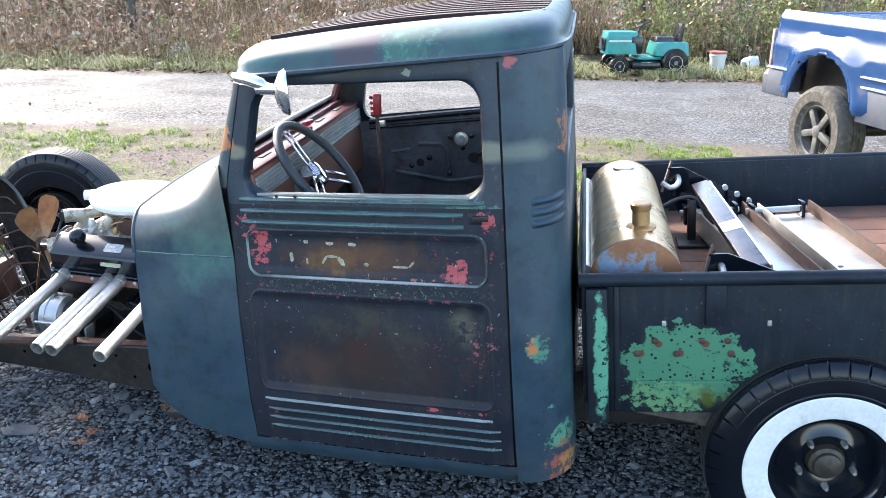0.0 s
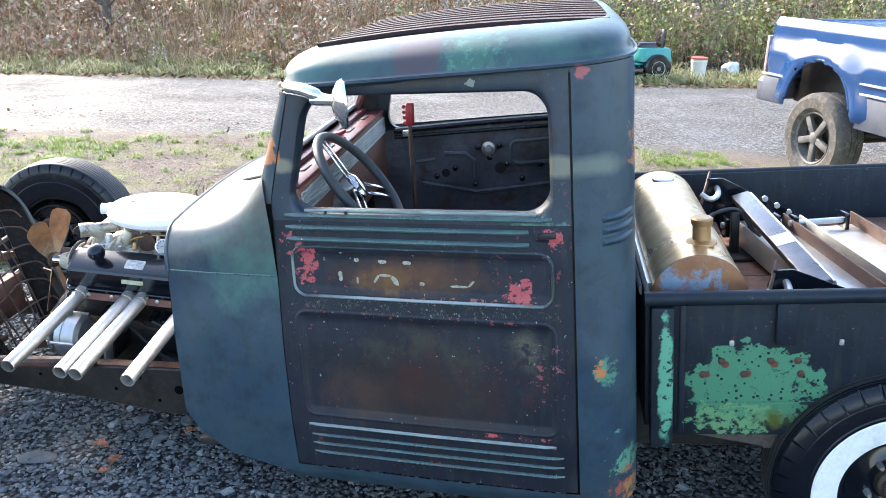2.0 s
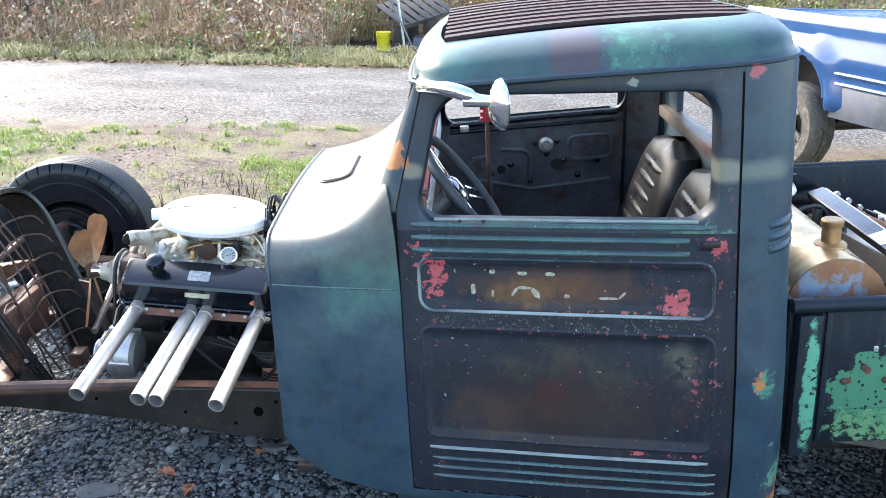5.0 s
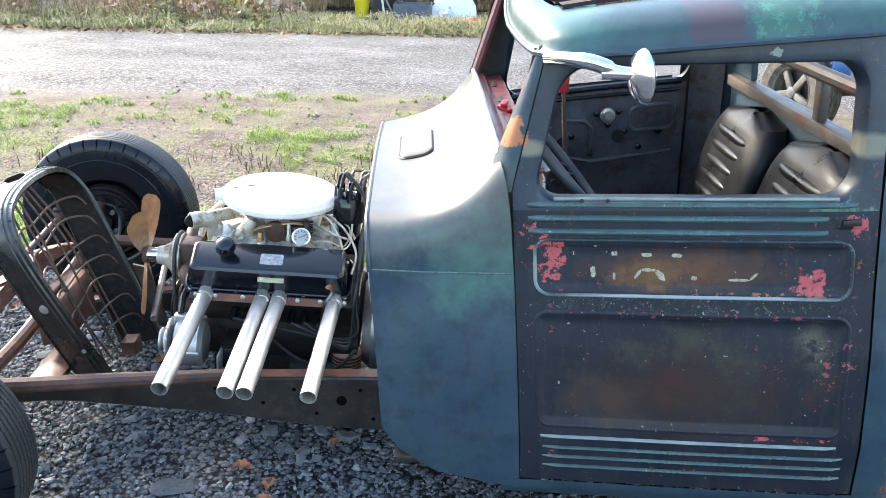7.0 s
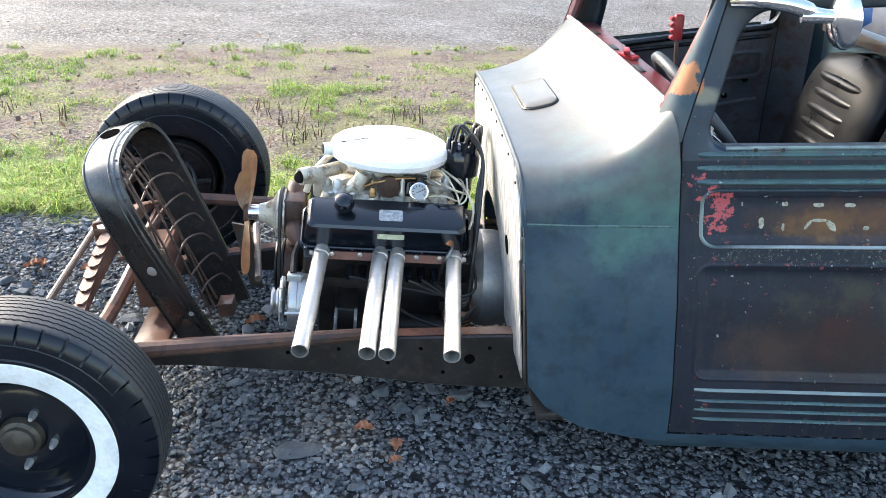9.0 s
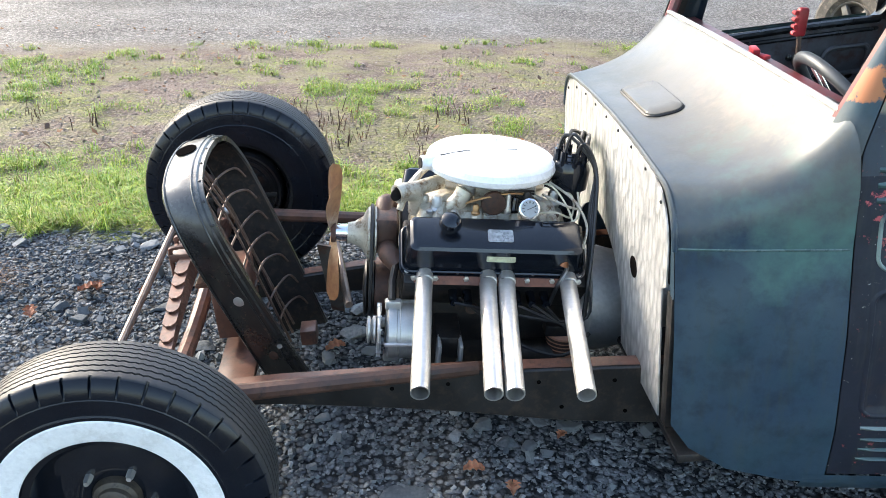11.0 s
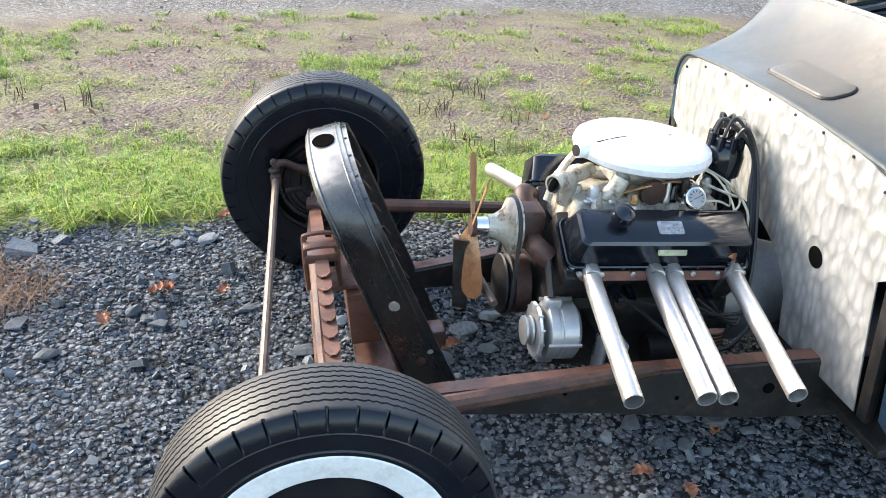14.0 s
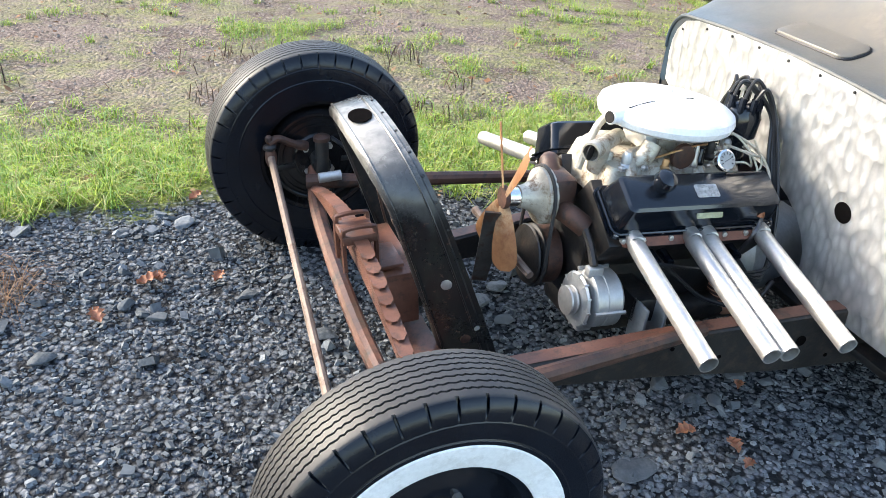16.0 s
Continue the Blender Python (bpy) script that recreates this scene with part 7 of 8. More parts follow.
        part("hub_cap", L([(0.055, 0.09), (0.05, 0.03), (0.035, 0.022), (0.001, 0.02)], mm, seg=20, caps=False), DARKALLOY, w)
        for k in range(5):
            q = mm @ Matrix.Rotation(2 * math.pi * k / 5 + 0.35, 4, 'Z')
            part("spoke", box(bmesh.new(), 0.04, 0.20, -0.03, 0.03, 0.03, 0.075, 0.012, m=q), DARKALLOY, w)
    return top


blue_pickup()

# ---- ride-on mower, bucket and heap at the edge of the brush ----
MOWGREEN = simple("teal enamel", (0.02, 0.26, 0.23), 0.35, 0.0, 0.2, 5, 0.05)
PALE = simple("pale plastic", (0.6, 0.6, 0.55), 0.5, 0.0, 0.1, 6, 0.05)


def on_ground(x, y, turn=0.0):
    return Matrix.Translation((x, y, ground_z(x, y))) @ Matrix.Rotation(radians(turn), 4, 'Z')


def mower():
    m = on_ground(-0.58, 13.85, 26) @ Matrix.Diagonal((1.0, 1.0, 1.04, 1))
    top = thing("ride_on_mower", "small teal ride-on mower parked in the verge grass", "mower", m)
    part("bonnet", loaf(bmesh.new(), -0.85, -0.25, -0.22, 0.22, 0.36, 0.72, 0.015, 0.08, Matrix()), MOWGREEN, top)
    part("stripe", B(-0.8, -0.4, -0.228, -0.22, 0.56, 0.59, bevel=0.002), PALE, top)
    part("grille", B(-0.88, -0.84, -0.16, 0.16, 0.4, 0.62, bevel=0.02), BLACK, top)
    part("engine_side", B(-0.42, -0.18, -0.21, 0.21, 0.36, 0.66, bevel=0.03), BLACK, top)
    part("footwell", B(-0.28, 0.22, -0.27, 0.27, 0.27, 0.32, bevel=0.02), MOWGREEN, top)
    part("fender", loaf(bmesh.new(), 0.02, 0.66, -0.34, 0.34, 0.34, 0.56, 0.03, 0.12, Matrix()), MOWGREEN, top)
    s = part("seat", loaf(bmesh.new(), 0.05, 0.42, -0.2, 0.2, 0.56, 0.64, 0.02, 0.08, Matrix()), BLACK, top)
    part("backrest", loaf(bmesh.new(), 0.36, 0.45, -0.18, 0.18, 0.6, 0.92, 0.01, 0.04, Matrix.Rotation(radians(8), 4, 'Y')), BLACK, s)
    part("steering_wheel", T([(-0.14 + 0.15 * math.cos(a) * 0.8, 0.15 * math.sin(a), 0.86 + 0.06 * math.cos(a)) for a in np.linspace(0, 2 * math.pi, 25)], 0.013, seg=8, caps=False), BLACK, top)
    part("column", T([(-0.3, 0, 0.6), (-0.14, 0, 0.86)], 0.02, seg=8), BLACK, top)
    part("cutting_deck", B(-0.42, 0.1, -0.42, 0.42, 0.12, 0.25, bevel=0.04), BLACK, top)
    for x, y, r, w in ((-0.62, -0.34, 0.17, 0.11), (-0.62, 0.23, 0.17, 0.11), (0.36, -0.42, 0.235, 0.16), (0.36, 0.26, 0.235, 0.16)):
        t = part("wheel", L([(r * 0.5, 0.0), (r * 0.9, 0.0), (r, 0.025), (r, w - 0.025), (r * 0.9, w), (r * 0.5, w)], at(x, y, r, ALONG_Y), seg=32), BLACK, top)
        part("rim", L([(r * 0.52, -0.003), (r * 0.42, 0.006), (r * 0.2, 0.004), (0.001, -0.006)], at(x, y, r, ALONG_Y), seg=24, caps=False), PALE, t)
        part("hub", L([(r * 0.16, -0.012), (r * 0.14, -0.02), (0.001, -0.02)], at(x, y, r, ALONG_Y), seg=16, caps=False), GREY, t)
    return top


def bucket(x, y, name, label, col, tilt):
    m = on_ground(x, y) @ Matrix.Rotation(radians(tilt), 4, 'X')
    top = thing(name, label, "bucket", m)
    part("pail", L([(0.12, 0.0), (0.125, 0.005), (0.145, 0.33), (0.152, 0.335), (0.152, 0.355), (0.145, 0.36)], None, seg=32), col, top)
    part("rim_band", L([(0.151, 0.29), (0.155, 0.295), (0.155, 0.305), (0.151, 0.31)], None, seg=32), col, top)
    part("bail", T([(0.155 * math.cos(a), 0.155 * math.sin(a) * 0.4 - 0.1 * math.sin(a), 0.3 - 0.12 * math.sin(a)) for a in np.linspace(0, math.pi, 14)], 0.004, seg=6), STEEL, top)
    return top


mower()
b = bucket(0.555, 14.75, "white_bucket", "white plastic bucket with an orange-red lid in the grass", PALE, 0)
part("lid", L([(0.157, 0.34), (0.157, 0.37), (0.14, 0.375), (0.001, 0.376)], None, seg=32), simple("orange-red plastic", (0.45, 0.1, 0.06), 0.5), b)
bucket(-4.36, 14.65, "yellow_bucket", "yellow plastic bucket at the foot of the brush", simple("yellow plastic", (0.75, 0.6, 0.02), 0.4, 0.0, 0.1, 5, 0.03), 0)


def bag():
    top = thing("plastic_bag", "crumpled pale plastic bag lying in the weeds", "bag", on_ground(1.13, 15.7))
    bm = bmesh.new()
    bmesh.ops.create_icosphere(bm, subdivisions=3, radius=0.18)
    for v in bm.verts:
        v.co *= 1 + 0.35 * noise.noise(v.co * 9)
        v.co.z = max(0.0, v.co.z * 0.8 + 0.09)
    part("film", bm, PALE, top)


def heap():
    along, across = Vector((0.75, 0.77, 0.26)).normalized(), Vector((-0.735, 0.61, 0.32)).normalized()
    up = along.cross(across).normalized()
    lean = Matrix((along, up.cross(along), up)).transposed()
    bark = simple("dark wet bark", (0.05, 0.038, 0.03), 0.9, 0.0, 0.5, 12, 0.6)
    for px, py, h in ((-4.02, 14.62, 0.50), (-3.45, 14.78, 0.62), (-3.95, 15.25, 0.72)):
        lg = thing("log_section", "dark sawn log section under the broken pallet", "log", on_ground(px, py), "sawn logs")
        part("bark", L([(0.13, 0.0), (0.15, 0.02), (0.138, h * 0.4), (0.15, h * 0.7), (0.14, h), (0.001, h + 0.004)], None, seg=20), bark, lg)
    top = thing("pallet", "broken grey wooden pallet leaning on a scrap heap", "pallet", Matrix.Translation((-3.82, 15.0, 0.30)) @ lean.to_4x4())
    wood = simple("weathered grey wood", (0.065, 0.06, 0.056), 0.85, 0.0, 0.35, 6, 0.3)
    for k in range(7):
        part("board", B(-0.6 + 0.18 * k, -0.47 + 0.18 * k, -0.5, 0.5, 0.09, 0.11, bevel=0.003), wood, top)
    for y in (-0.45, 0.0, 0.41):
        part("stringer", B(-0.6, 0.6, y, y + 0.04, 0.0, 0.09, bevel=0.003), wood, top)
    for px, py, pz, ry, rz, ln in ((-4.0, 15.0, 0.12, 6, 12, 1.1), (-3.3, 14.75, 0.2, -14, 30, 0.9), (-3.6, 14.7, 0.06, 3, -8, 1.3), (-3.0, 15.1, 0.3, 20, 5, 0.8)):
        pl = thing("timber_plank", "weathered grey plank lying in the scrap heap", "plank", on_ground(px, py, rz) @ Matrix.Translation((0, 0, pz)) @ Matrix.Rotation(radians(ry), 4, 'Y'), "scrap planks")
        part("board", B(-ln / 2, ln / 2, -0.07, 0.07, -0.02, 0.02, bevel=0.004), wood, pl)
    t2 = thing("plastic_sheet", "white curved plastic shell tipped over in the weeds", "sheet", on_ground(-2.66, 15.1, 10) @ Matrix.Diagonal((0.9, 1, 1.15, 1)))
    bm = bmesh.new()
    grid(bm, 14, 8, lambda u, v: Vector((-0.5 + 1.0 * u, 0.35 * math.cos(v * math.pi), 0.05 + 0.5 * math.sin(v * math.pi) * math.sin(0.25 + u * 2.5))))
    part("shell", bm, WHITE, t2)
    t3 = thing("steel_pole", "thin pale pole leaning in the scrap heap", "pole", on_ground(-3.80, 14.25), "scrap poles")
    part("rod", T([(0.0, 0, 0.0), (-0.18, 0.03, 1.04)], 0.022, seg=8), PALE, t3)
    t6 = thing("steel_pole", "long grey pole leaning from the scrap heap", "pole", on_ground(-3.58, 14.2), "scrap poles")
    part("rod", T([(0.0, 0, 0.0), (-0.92, 0.03, 1.75)], 0.02, seg=8), GREY, t6)
    t4 = thing("crate", "dark plastic crate in the scrap heap", "crate", on_ground(-3.3, 14.4, 8))
    for a in ((-0.35, 0.35, -0.25, -0.235), (-0.35, 0.35, 0.235, 0.25), (-0.35, -0.335, -0.235, 0.235), (0.335, 0.35, -0.235, 0.235)):
        part("wall", B(*a, 0.0, 0.32, bevel=0.004), CARLOW, t4)
    part("base", B(-0.33, 0.33, -0.23, 0.23, 0.0, 0.015, bevel=0.003), CARLOW, t4)
    t5 = thing("water_jug", "clear blue plastic water jug in the grass", "jug", on_ground(-2.52, 13.9))
    part("bottle", L([(0.09, 0.0), (0.1, 0.01), (0.1, 0.09), (0.094, 0.1), (0.1, 0.11), (0.1, 0.22), (0.03, 0.3), (0.03, 0.34)], None, seg=24), simple("pale blue plastic", (0.4, 0.5, 0.6), 0.25, 0.0, 0.2, 12, 0.05), t5)
    part("cap", L([(0.033, 0.33), (0.033, 0.36), (0.001, 0.361)], None, seg=16), PALE, t5)

    t7 = thing("plastic_dish", "small red plastic dish lying in the verge grass", "dish", on_ground(-2.07, 13.75) @ Matrix.Translation((0, 0, 0.07)) @ Matrix.Rotation(radians(28), 4, 'X'))
    part("disc", L([(0.14, 0.0), (0.145, 0.03), (0.12, 0.045), (0.001, 0.04)], None, seg=28), simple("red plastic", (0.5, 0.06, 0.04), 0.4, 0.0, 0.1, 8, 0.05), t7)


bag()
heap()

# ---- plants and loose stones ----
rng = np.random.default_rng(5)


def plant_mat(name, cols, rough=0.65, gloss=0.12):
    m = Mat(name, rough, spec=gloss)
    r = m.random()
    c = cols[0]
    for k, col in enumerate(cols[1:], 1):
        c = m.mix(m.step(r, k / len(cols) - 0.02, k / len(cols) + 0.02), c, col)
    g = m.noise(30, 3)
    c = m.mix(m.step(g, 0.3, 0.7, 0, 0.4), c, tuple(x * 0.55 for x in cols[0]))
    m.colour(c)
    m.p.inputs["Subsurface Weight"].default_value = 0.0
    return m.m


def from_arrays(name, v, quads, tris, material, label, category, smooth=False):
    me = bpy.data.meshes.new(name)
    me.from_pydata(v.tolist(), [], quads.tolist() + tris.tolist())
    me.materials.append(material)
    if smooth:
        me.polygons.foreach_set("use_smooth", [True] * len(me.polygons))
    return tagged(new(name, me), label, category, kind="stuff")


def blades(root, length, width, lean, bend):
    """Arching blades: roots (n, 3), and for each its length, width, way of leaning in radians and bend."""
    n = len(root)
    d = np.stack([np.cos(lean), np.sin(lean), np.zeros(n)], 1)
    s = np.stack([-np.sin(lean), np.cos(lean), np.zeros(n)], 1) * (width / 2)[:, None]
    up = np.array([0, 0, 1.0])
    mid = root + up * (length * 0.6)[:, None] + d * (length * bend * 0.3)[:, None]
    tip = root + up * (length * (1 - 0.35 * bend))[:, None] + d * (length * bend)[:, None]
    v = np.stack([root - s, root + s, mid - s * 0.8, mid + s * 0.8, tip], 1).reshape(-1, 3)
    b = np.arange(n)[:, None] * 5
    return v, b + np.array([0, 1, 3, 2]), b + np.array([2, 3, 4])


def heights(xy):
    return np.array([ground_z(x, y) for x, y in xy])


GRASS = plant_mat("meadow grass", [(0.14, 0.23, 0.035), (0.23, 0.36, 0.05), (0.33, 0.45, 0.06), (0.44, 0.49, 0.08), (0.25, 0.40, 0.15), (0.50, 0.44, 0.19), (0.19, 0.33, 0.08), (0.36, 0.30, 0.13)])
VERGE = plant_mat("verge grass", [(0.24, 0.26, 0.08), (0.33, 0.32, 0.12), (0.42, 0.37, 0.18), (0.5, 0.41, 0.24), (0.28, 0.29, 0.10), (0.40, 0.31, 0.19), (0.52, 0.44, 0.28)])
BRUSH = plant_mat("bramble leaves", [(0.28, 0.19, 0.13), (0.40, 0.27, 0.17), (0.52, 0.31, 0.18), (0.50, 0.25, 0.15), (0.44, 0.32, 0.22), (0.30, 0.30, 0.14), (0.44, 0.23, 0.18), (0.60, 0.48, 0.36)], 0.55, 0.4)
BUSH = plant_mat("bush leaves", [(0.14, 0.18, 0.04), (0.24, 0.28, 0.07), (0.36, 0.37, 0.10), (0.42, 0.36, 0.13), (0.19, 0.24, 0.07)], 0.48, 0.45)
SEED = plant_mat("seed heads", [(0.5, 0.46, 0.38), (0.62, 0.58, 0.5), (0.42, 0.36, 0.27)])
STRAW = plant_mat("dry straw", [(0.36, 0.25, 0.13), (0.48, 0.36, 0.2), (0.56, 0.44, 0.27), (0.3, 0.2, 0.11), (0.42, 0.27, 0.14)], 0.75)
LITTER = plant_mat("leaf litter", [(0.16, 0.09, 0.05), (0.25, 0.13, 0.07), (0.3, 0.19, 0.11), (0.12, 0.08, 0.06)], 0.8)
STUBS = plant_mat("weed stubs", [(0.07, 0.045, 0.035), (0.12, 0.08, 0.055), (0.18, 0.12, 0.075)], 0.8)
STEMS = plant_mat("dry stems", [(0.26, 0.16, 0.11), (0.40, 0.28, 0.18), (0.52, 0.40, 0.26), (0.22, 0.13, 0.10)], 0.8)


def edge_of(x, y):
    return -0.20 * x + 0.98 * y


def far_of(x, y):
    return -math.sin(ROAD_TURN) * x + math.cos(ROAD_TURN) * y


CLOD = Mat("earth crumbs", 0.9, spec=0.1)
CLOD.colour(CLOD.mix(CLOD.random(), (0.13, 0.105, 0.085), (0.31, 0.27, 0.235)))
CLOD = CLOD.m


def lawn():
    pts, ln = [], []
    # tufts, thick at the edge of the gravel and thin towards the road
    for _ in range(22000):
        x, y = rng.uniform(-7.5, 3.5), rng.uniform(0.9, 7.0)
        e, f = edge_of(x, y), far_of(x, y)
        w = 0.75 * noise.noise(Vector((x * 0.8, y * 1.3, 7.0))) + 0.6 * noise.noise(Vector((x * 2.6, y * 4.2, 2.0))) + 0.25 * rng.normal()
        if e < 1.80 + 0.4 * w or f > 6.4:
            continue
        lush = max(0.0, 1 - (e - 1.8) / 1.3) * min(1.0, max(0.5, 0.8 + 0.6 * w))
        keep = 0.06 + 0.9 * lush + 0.8 * max(-0.1, w) - 0.05 * max(0.0, f - 2.5)
        if rng.random() > keep:
            continue
        if 2.75 < e < 3.9 and rng.random() > 0.25 + 0.8 * max(0.0, w):
            continue
        k = int(rng.integers(14, 40 + int(44 * lush) + int(44 * max(0.0, w))))
        r = rng.uniform(0.02, 0.07 + 0.08 * max(0.0, w))
        h = rng.uniform(0.025, 0.06) + 0.085 * lush * rng.random() ** 1.5
        a, q = rng.uniform(0, 2 * math.pi, k), np.sqrt(rng.random(k)) * r
        pts.append(np.stack([x + q * np.cos(a), y + q * np.sin(a)], 1))
        ln.append(h * rng.uniform(0.5, 1.3, k))
    xy, ln = np.concatenate(pts), np.concatenate(ln)
    n = len(xy)
    root = np.column_stack([xy, heights(xy) - 0.004])
    v, q, t = blades(root, ln * 1.25, rng.uniform(0.002, 0.0045, n), rng.uniform(0, 2 * math.pi, n), rng.uniform(0.4, 1.9, n))
    from_arrays("grass", v, q, t, GRASS, "short damp green grass in uneven tufts", "grass")


def along_verge(along, d):
    """World places from metres along the road's far edge and metres beyond it."""
    return np.column_stack([-6.7 + along * math.cos(ROAD_TURN) - d * math.sin(ROAD_TURN), 11.0 + along * math.sin(ROAD_TURN) + d * math.cos(ROAD_TURN)])


def verge_grass():
    pts, ln = [], []
    for _ in range(2100):
        a = rng.uniform(-12, 15)
        d = -0.35 + rng.random() ** 1.3 * 2.4
        w = noise.noise(Vector((a * 0.7, d * 1.5, 1.0))) + 0.6 * noise.noise(Vector((a * 2.4, d * 3, 6.0)))
        if d < -0.15 + 0.5 * w or rng.random() > 0.75 + 0.7 * w:
            continue
        k = int(rng.integers(10, 34))
        t, q = rng.uniform(0, 2 * math.pi, k), np.sqrt(rng.random(k)) * rng.uniform(0.05, 0.16)
        c = along_verge(np.array([a]), np.array([d]))[0]
        pts.append(np.stack([c[0] + q * np.cos(t), c[1] + q * np.sin(t)], 1))
        ln.append(rng.uniform(0.10, 0.34) * (1 + 0.6 * w) * min(1.0, 0.55 + max(0.0, d + 0.3) * 0.8) * rng.uniform(0.5, 1.3, k))
    xy, ln = np.concatenate(pts), np.concatenate(ln)
    n = len(xy)
    root = np.column_stack([xy, heights(xy) - 0.01])
    v, q, t = blades(root, ln, rng.uniform(0.009, 0.018, n), rng.uniform(0, 2 * math.pi, n), rng.uniform(0.9, 2.3, n))
    from_arrays("verge_grass", v, q, t, VERGE, "long arching yellow-green grass along the road edge", "grass")


def leaf_cloud(c, s):
    n = len(c)
    a = rng.normal(size=(n, 3)); a /= np.linalg.norm(a, axis=1)[:, None]
    b = np.cross(a, rng.normal(size=(n, 3))); b /= np.linalg.norm(b, axis=1)[:, None]
    a, b = a * s[:, None], b * (s * 0.62)[:, None]
    return np.stack([c - a, c - a * 0.1 + b, c + a, c - a * 0.1 - b], 1).reshape(-1, 3), np.arange(n)[:, None] * 4 + np.array([0, 1, 2, 3])


def brush():
    """Clumps of four kinds, mixed along the bank: green bushes, brown brambles, pale seed heads, straw."""
    leaves = {"green": [], "brown": [], "pale": []}
    straw, straw_l, cane, cane_l = [], [], [], []
    for _ in range(2100):
        a, d = rng.uniform(-15, 18), 1.0 + rng.random() ** 1.2 * 4.8
        x, y = along_verge(np.array([a]), np.array([d]))[0]
        if -5.2 < x < 2.6 and d < (4.0 if x < -1.7 else 2.8):
            continue
        g = ground_z(x, y)
        w = noise.noise(Vector((a * 0.35, d * 0.5, 4.0))) + 0.5 * noise.noise(Vector((a * 1.3, d * 1.3, 9.0)))
        u = rng.random() + 0.8 * w + (0.25 if a > 6.5 else -0.12)
        top = (0.45 + 0.42 * (d - 1.0)) * rng.uniform(0.55, 1.25)
        r = rng.uniform(0.18, 0.5)
        if u > 0.48:
            kind = "green" if rng.random() < (0.75 if a > 6.5 else 0.16) else "brown"
            if rng.random() < 0.14:
                kind = "pale"
            n = int(rng.integers(60, 130))
            q = rng.normal(size=(n, 3)); q /= np.linalg.norm(q, axis=1)[:, None]
            q *= (0.45 + 0.6 * rng.random(n))[:, None] * np.array([r, r, top * 0.5])
            q[:, 2] = np.abs(q[:, 2] + top * 0.5)
            leaves[kind].append(q + np.array([x, y, g]))
        else:
            n = int(rng.integers(24, 70))
            t, q = rng.uniform(0, 2 * math.pi, n), np.sqrt(rng.random(n)) * r * 0.8
            straw.append(np.stack([x + q * np.cos(t), y + q * np.sin(t)], 1))
            straw_l.append(rng.uniform(0.35, 1.0, n) * (0.5 + 0.22 * (d - 1)) * rng.uniform(0.7, 1.3))
        if rng.random() < 0.7:
            n = int(rng.integers(3, 9))
            cane.append(np.stack([x + rng.normal(0, 0.3, n), y + rng.normal(0, 0.3, n)], 1))
            cane_l.append(rng.uniform(0.6, 1.7, n) * (0.7 + 0.2 * (d - 1)))
    for kind, mat, size, label in (("green", BUSH, (0.022, 0.055), "yellowing green bushes on the bank behind the road"), ("brown", BRUSH, (0.025, 0.065), "tangled autumn bramble with rusty leaves"), ("pale", SEED, (0.010, 0.028), "pale fluffy seed heads in the brush")):
        c = np.concatenate(leaves[kind])
        v, q = leaf_cloud(c, rng.uniform(*size, len(c)))
        from_arrays({"green": "bush_leaves", "brown": "bramble_thicket", "pale": "seed_heads"}[kind], v, q, np.zeros((0, 3), int), mat, label, "brush")
    for name, xy, ln, mat, wd, bend, label in (("straw_clumps", straw, straw_l, STRAW, (0.008, 0.016), (0.4, 1.5), "bleached arching dry grass in clumps"), ("dry_stems", cane, cane_l, STEMS, (0.007, 0.016), (0.1, 1.6), "tall dry red-brown canes and stems in the brush")):
        xy, ln = np.concatenate(xy), np.concatenate(ln)
        n = len(xy)
        v, q, t = blades(np.column_stack([xy, heights(xy)]), ln, rng.uniform(*wd, n), rng.uniform(0, 2 * math.pi, n), rng.uniform(*bend, n))
        from_arrays(name, v, q, t, mat, label, "stems")


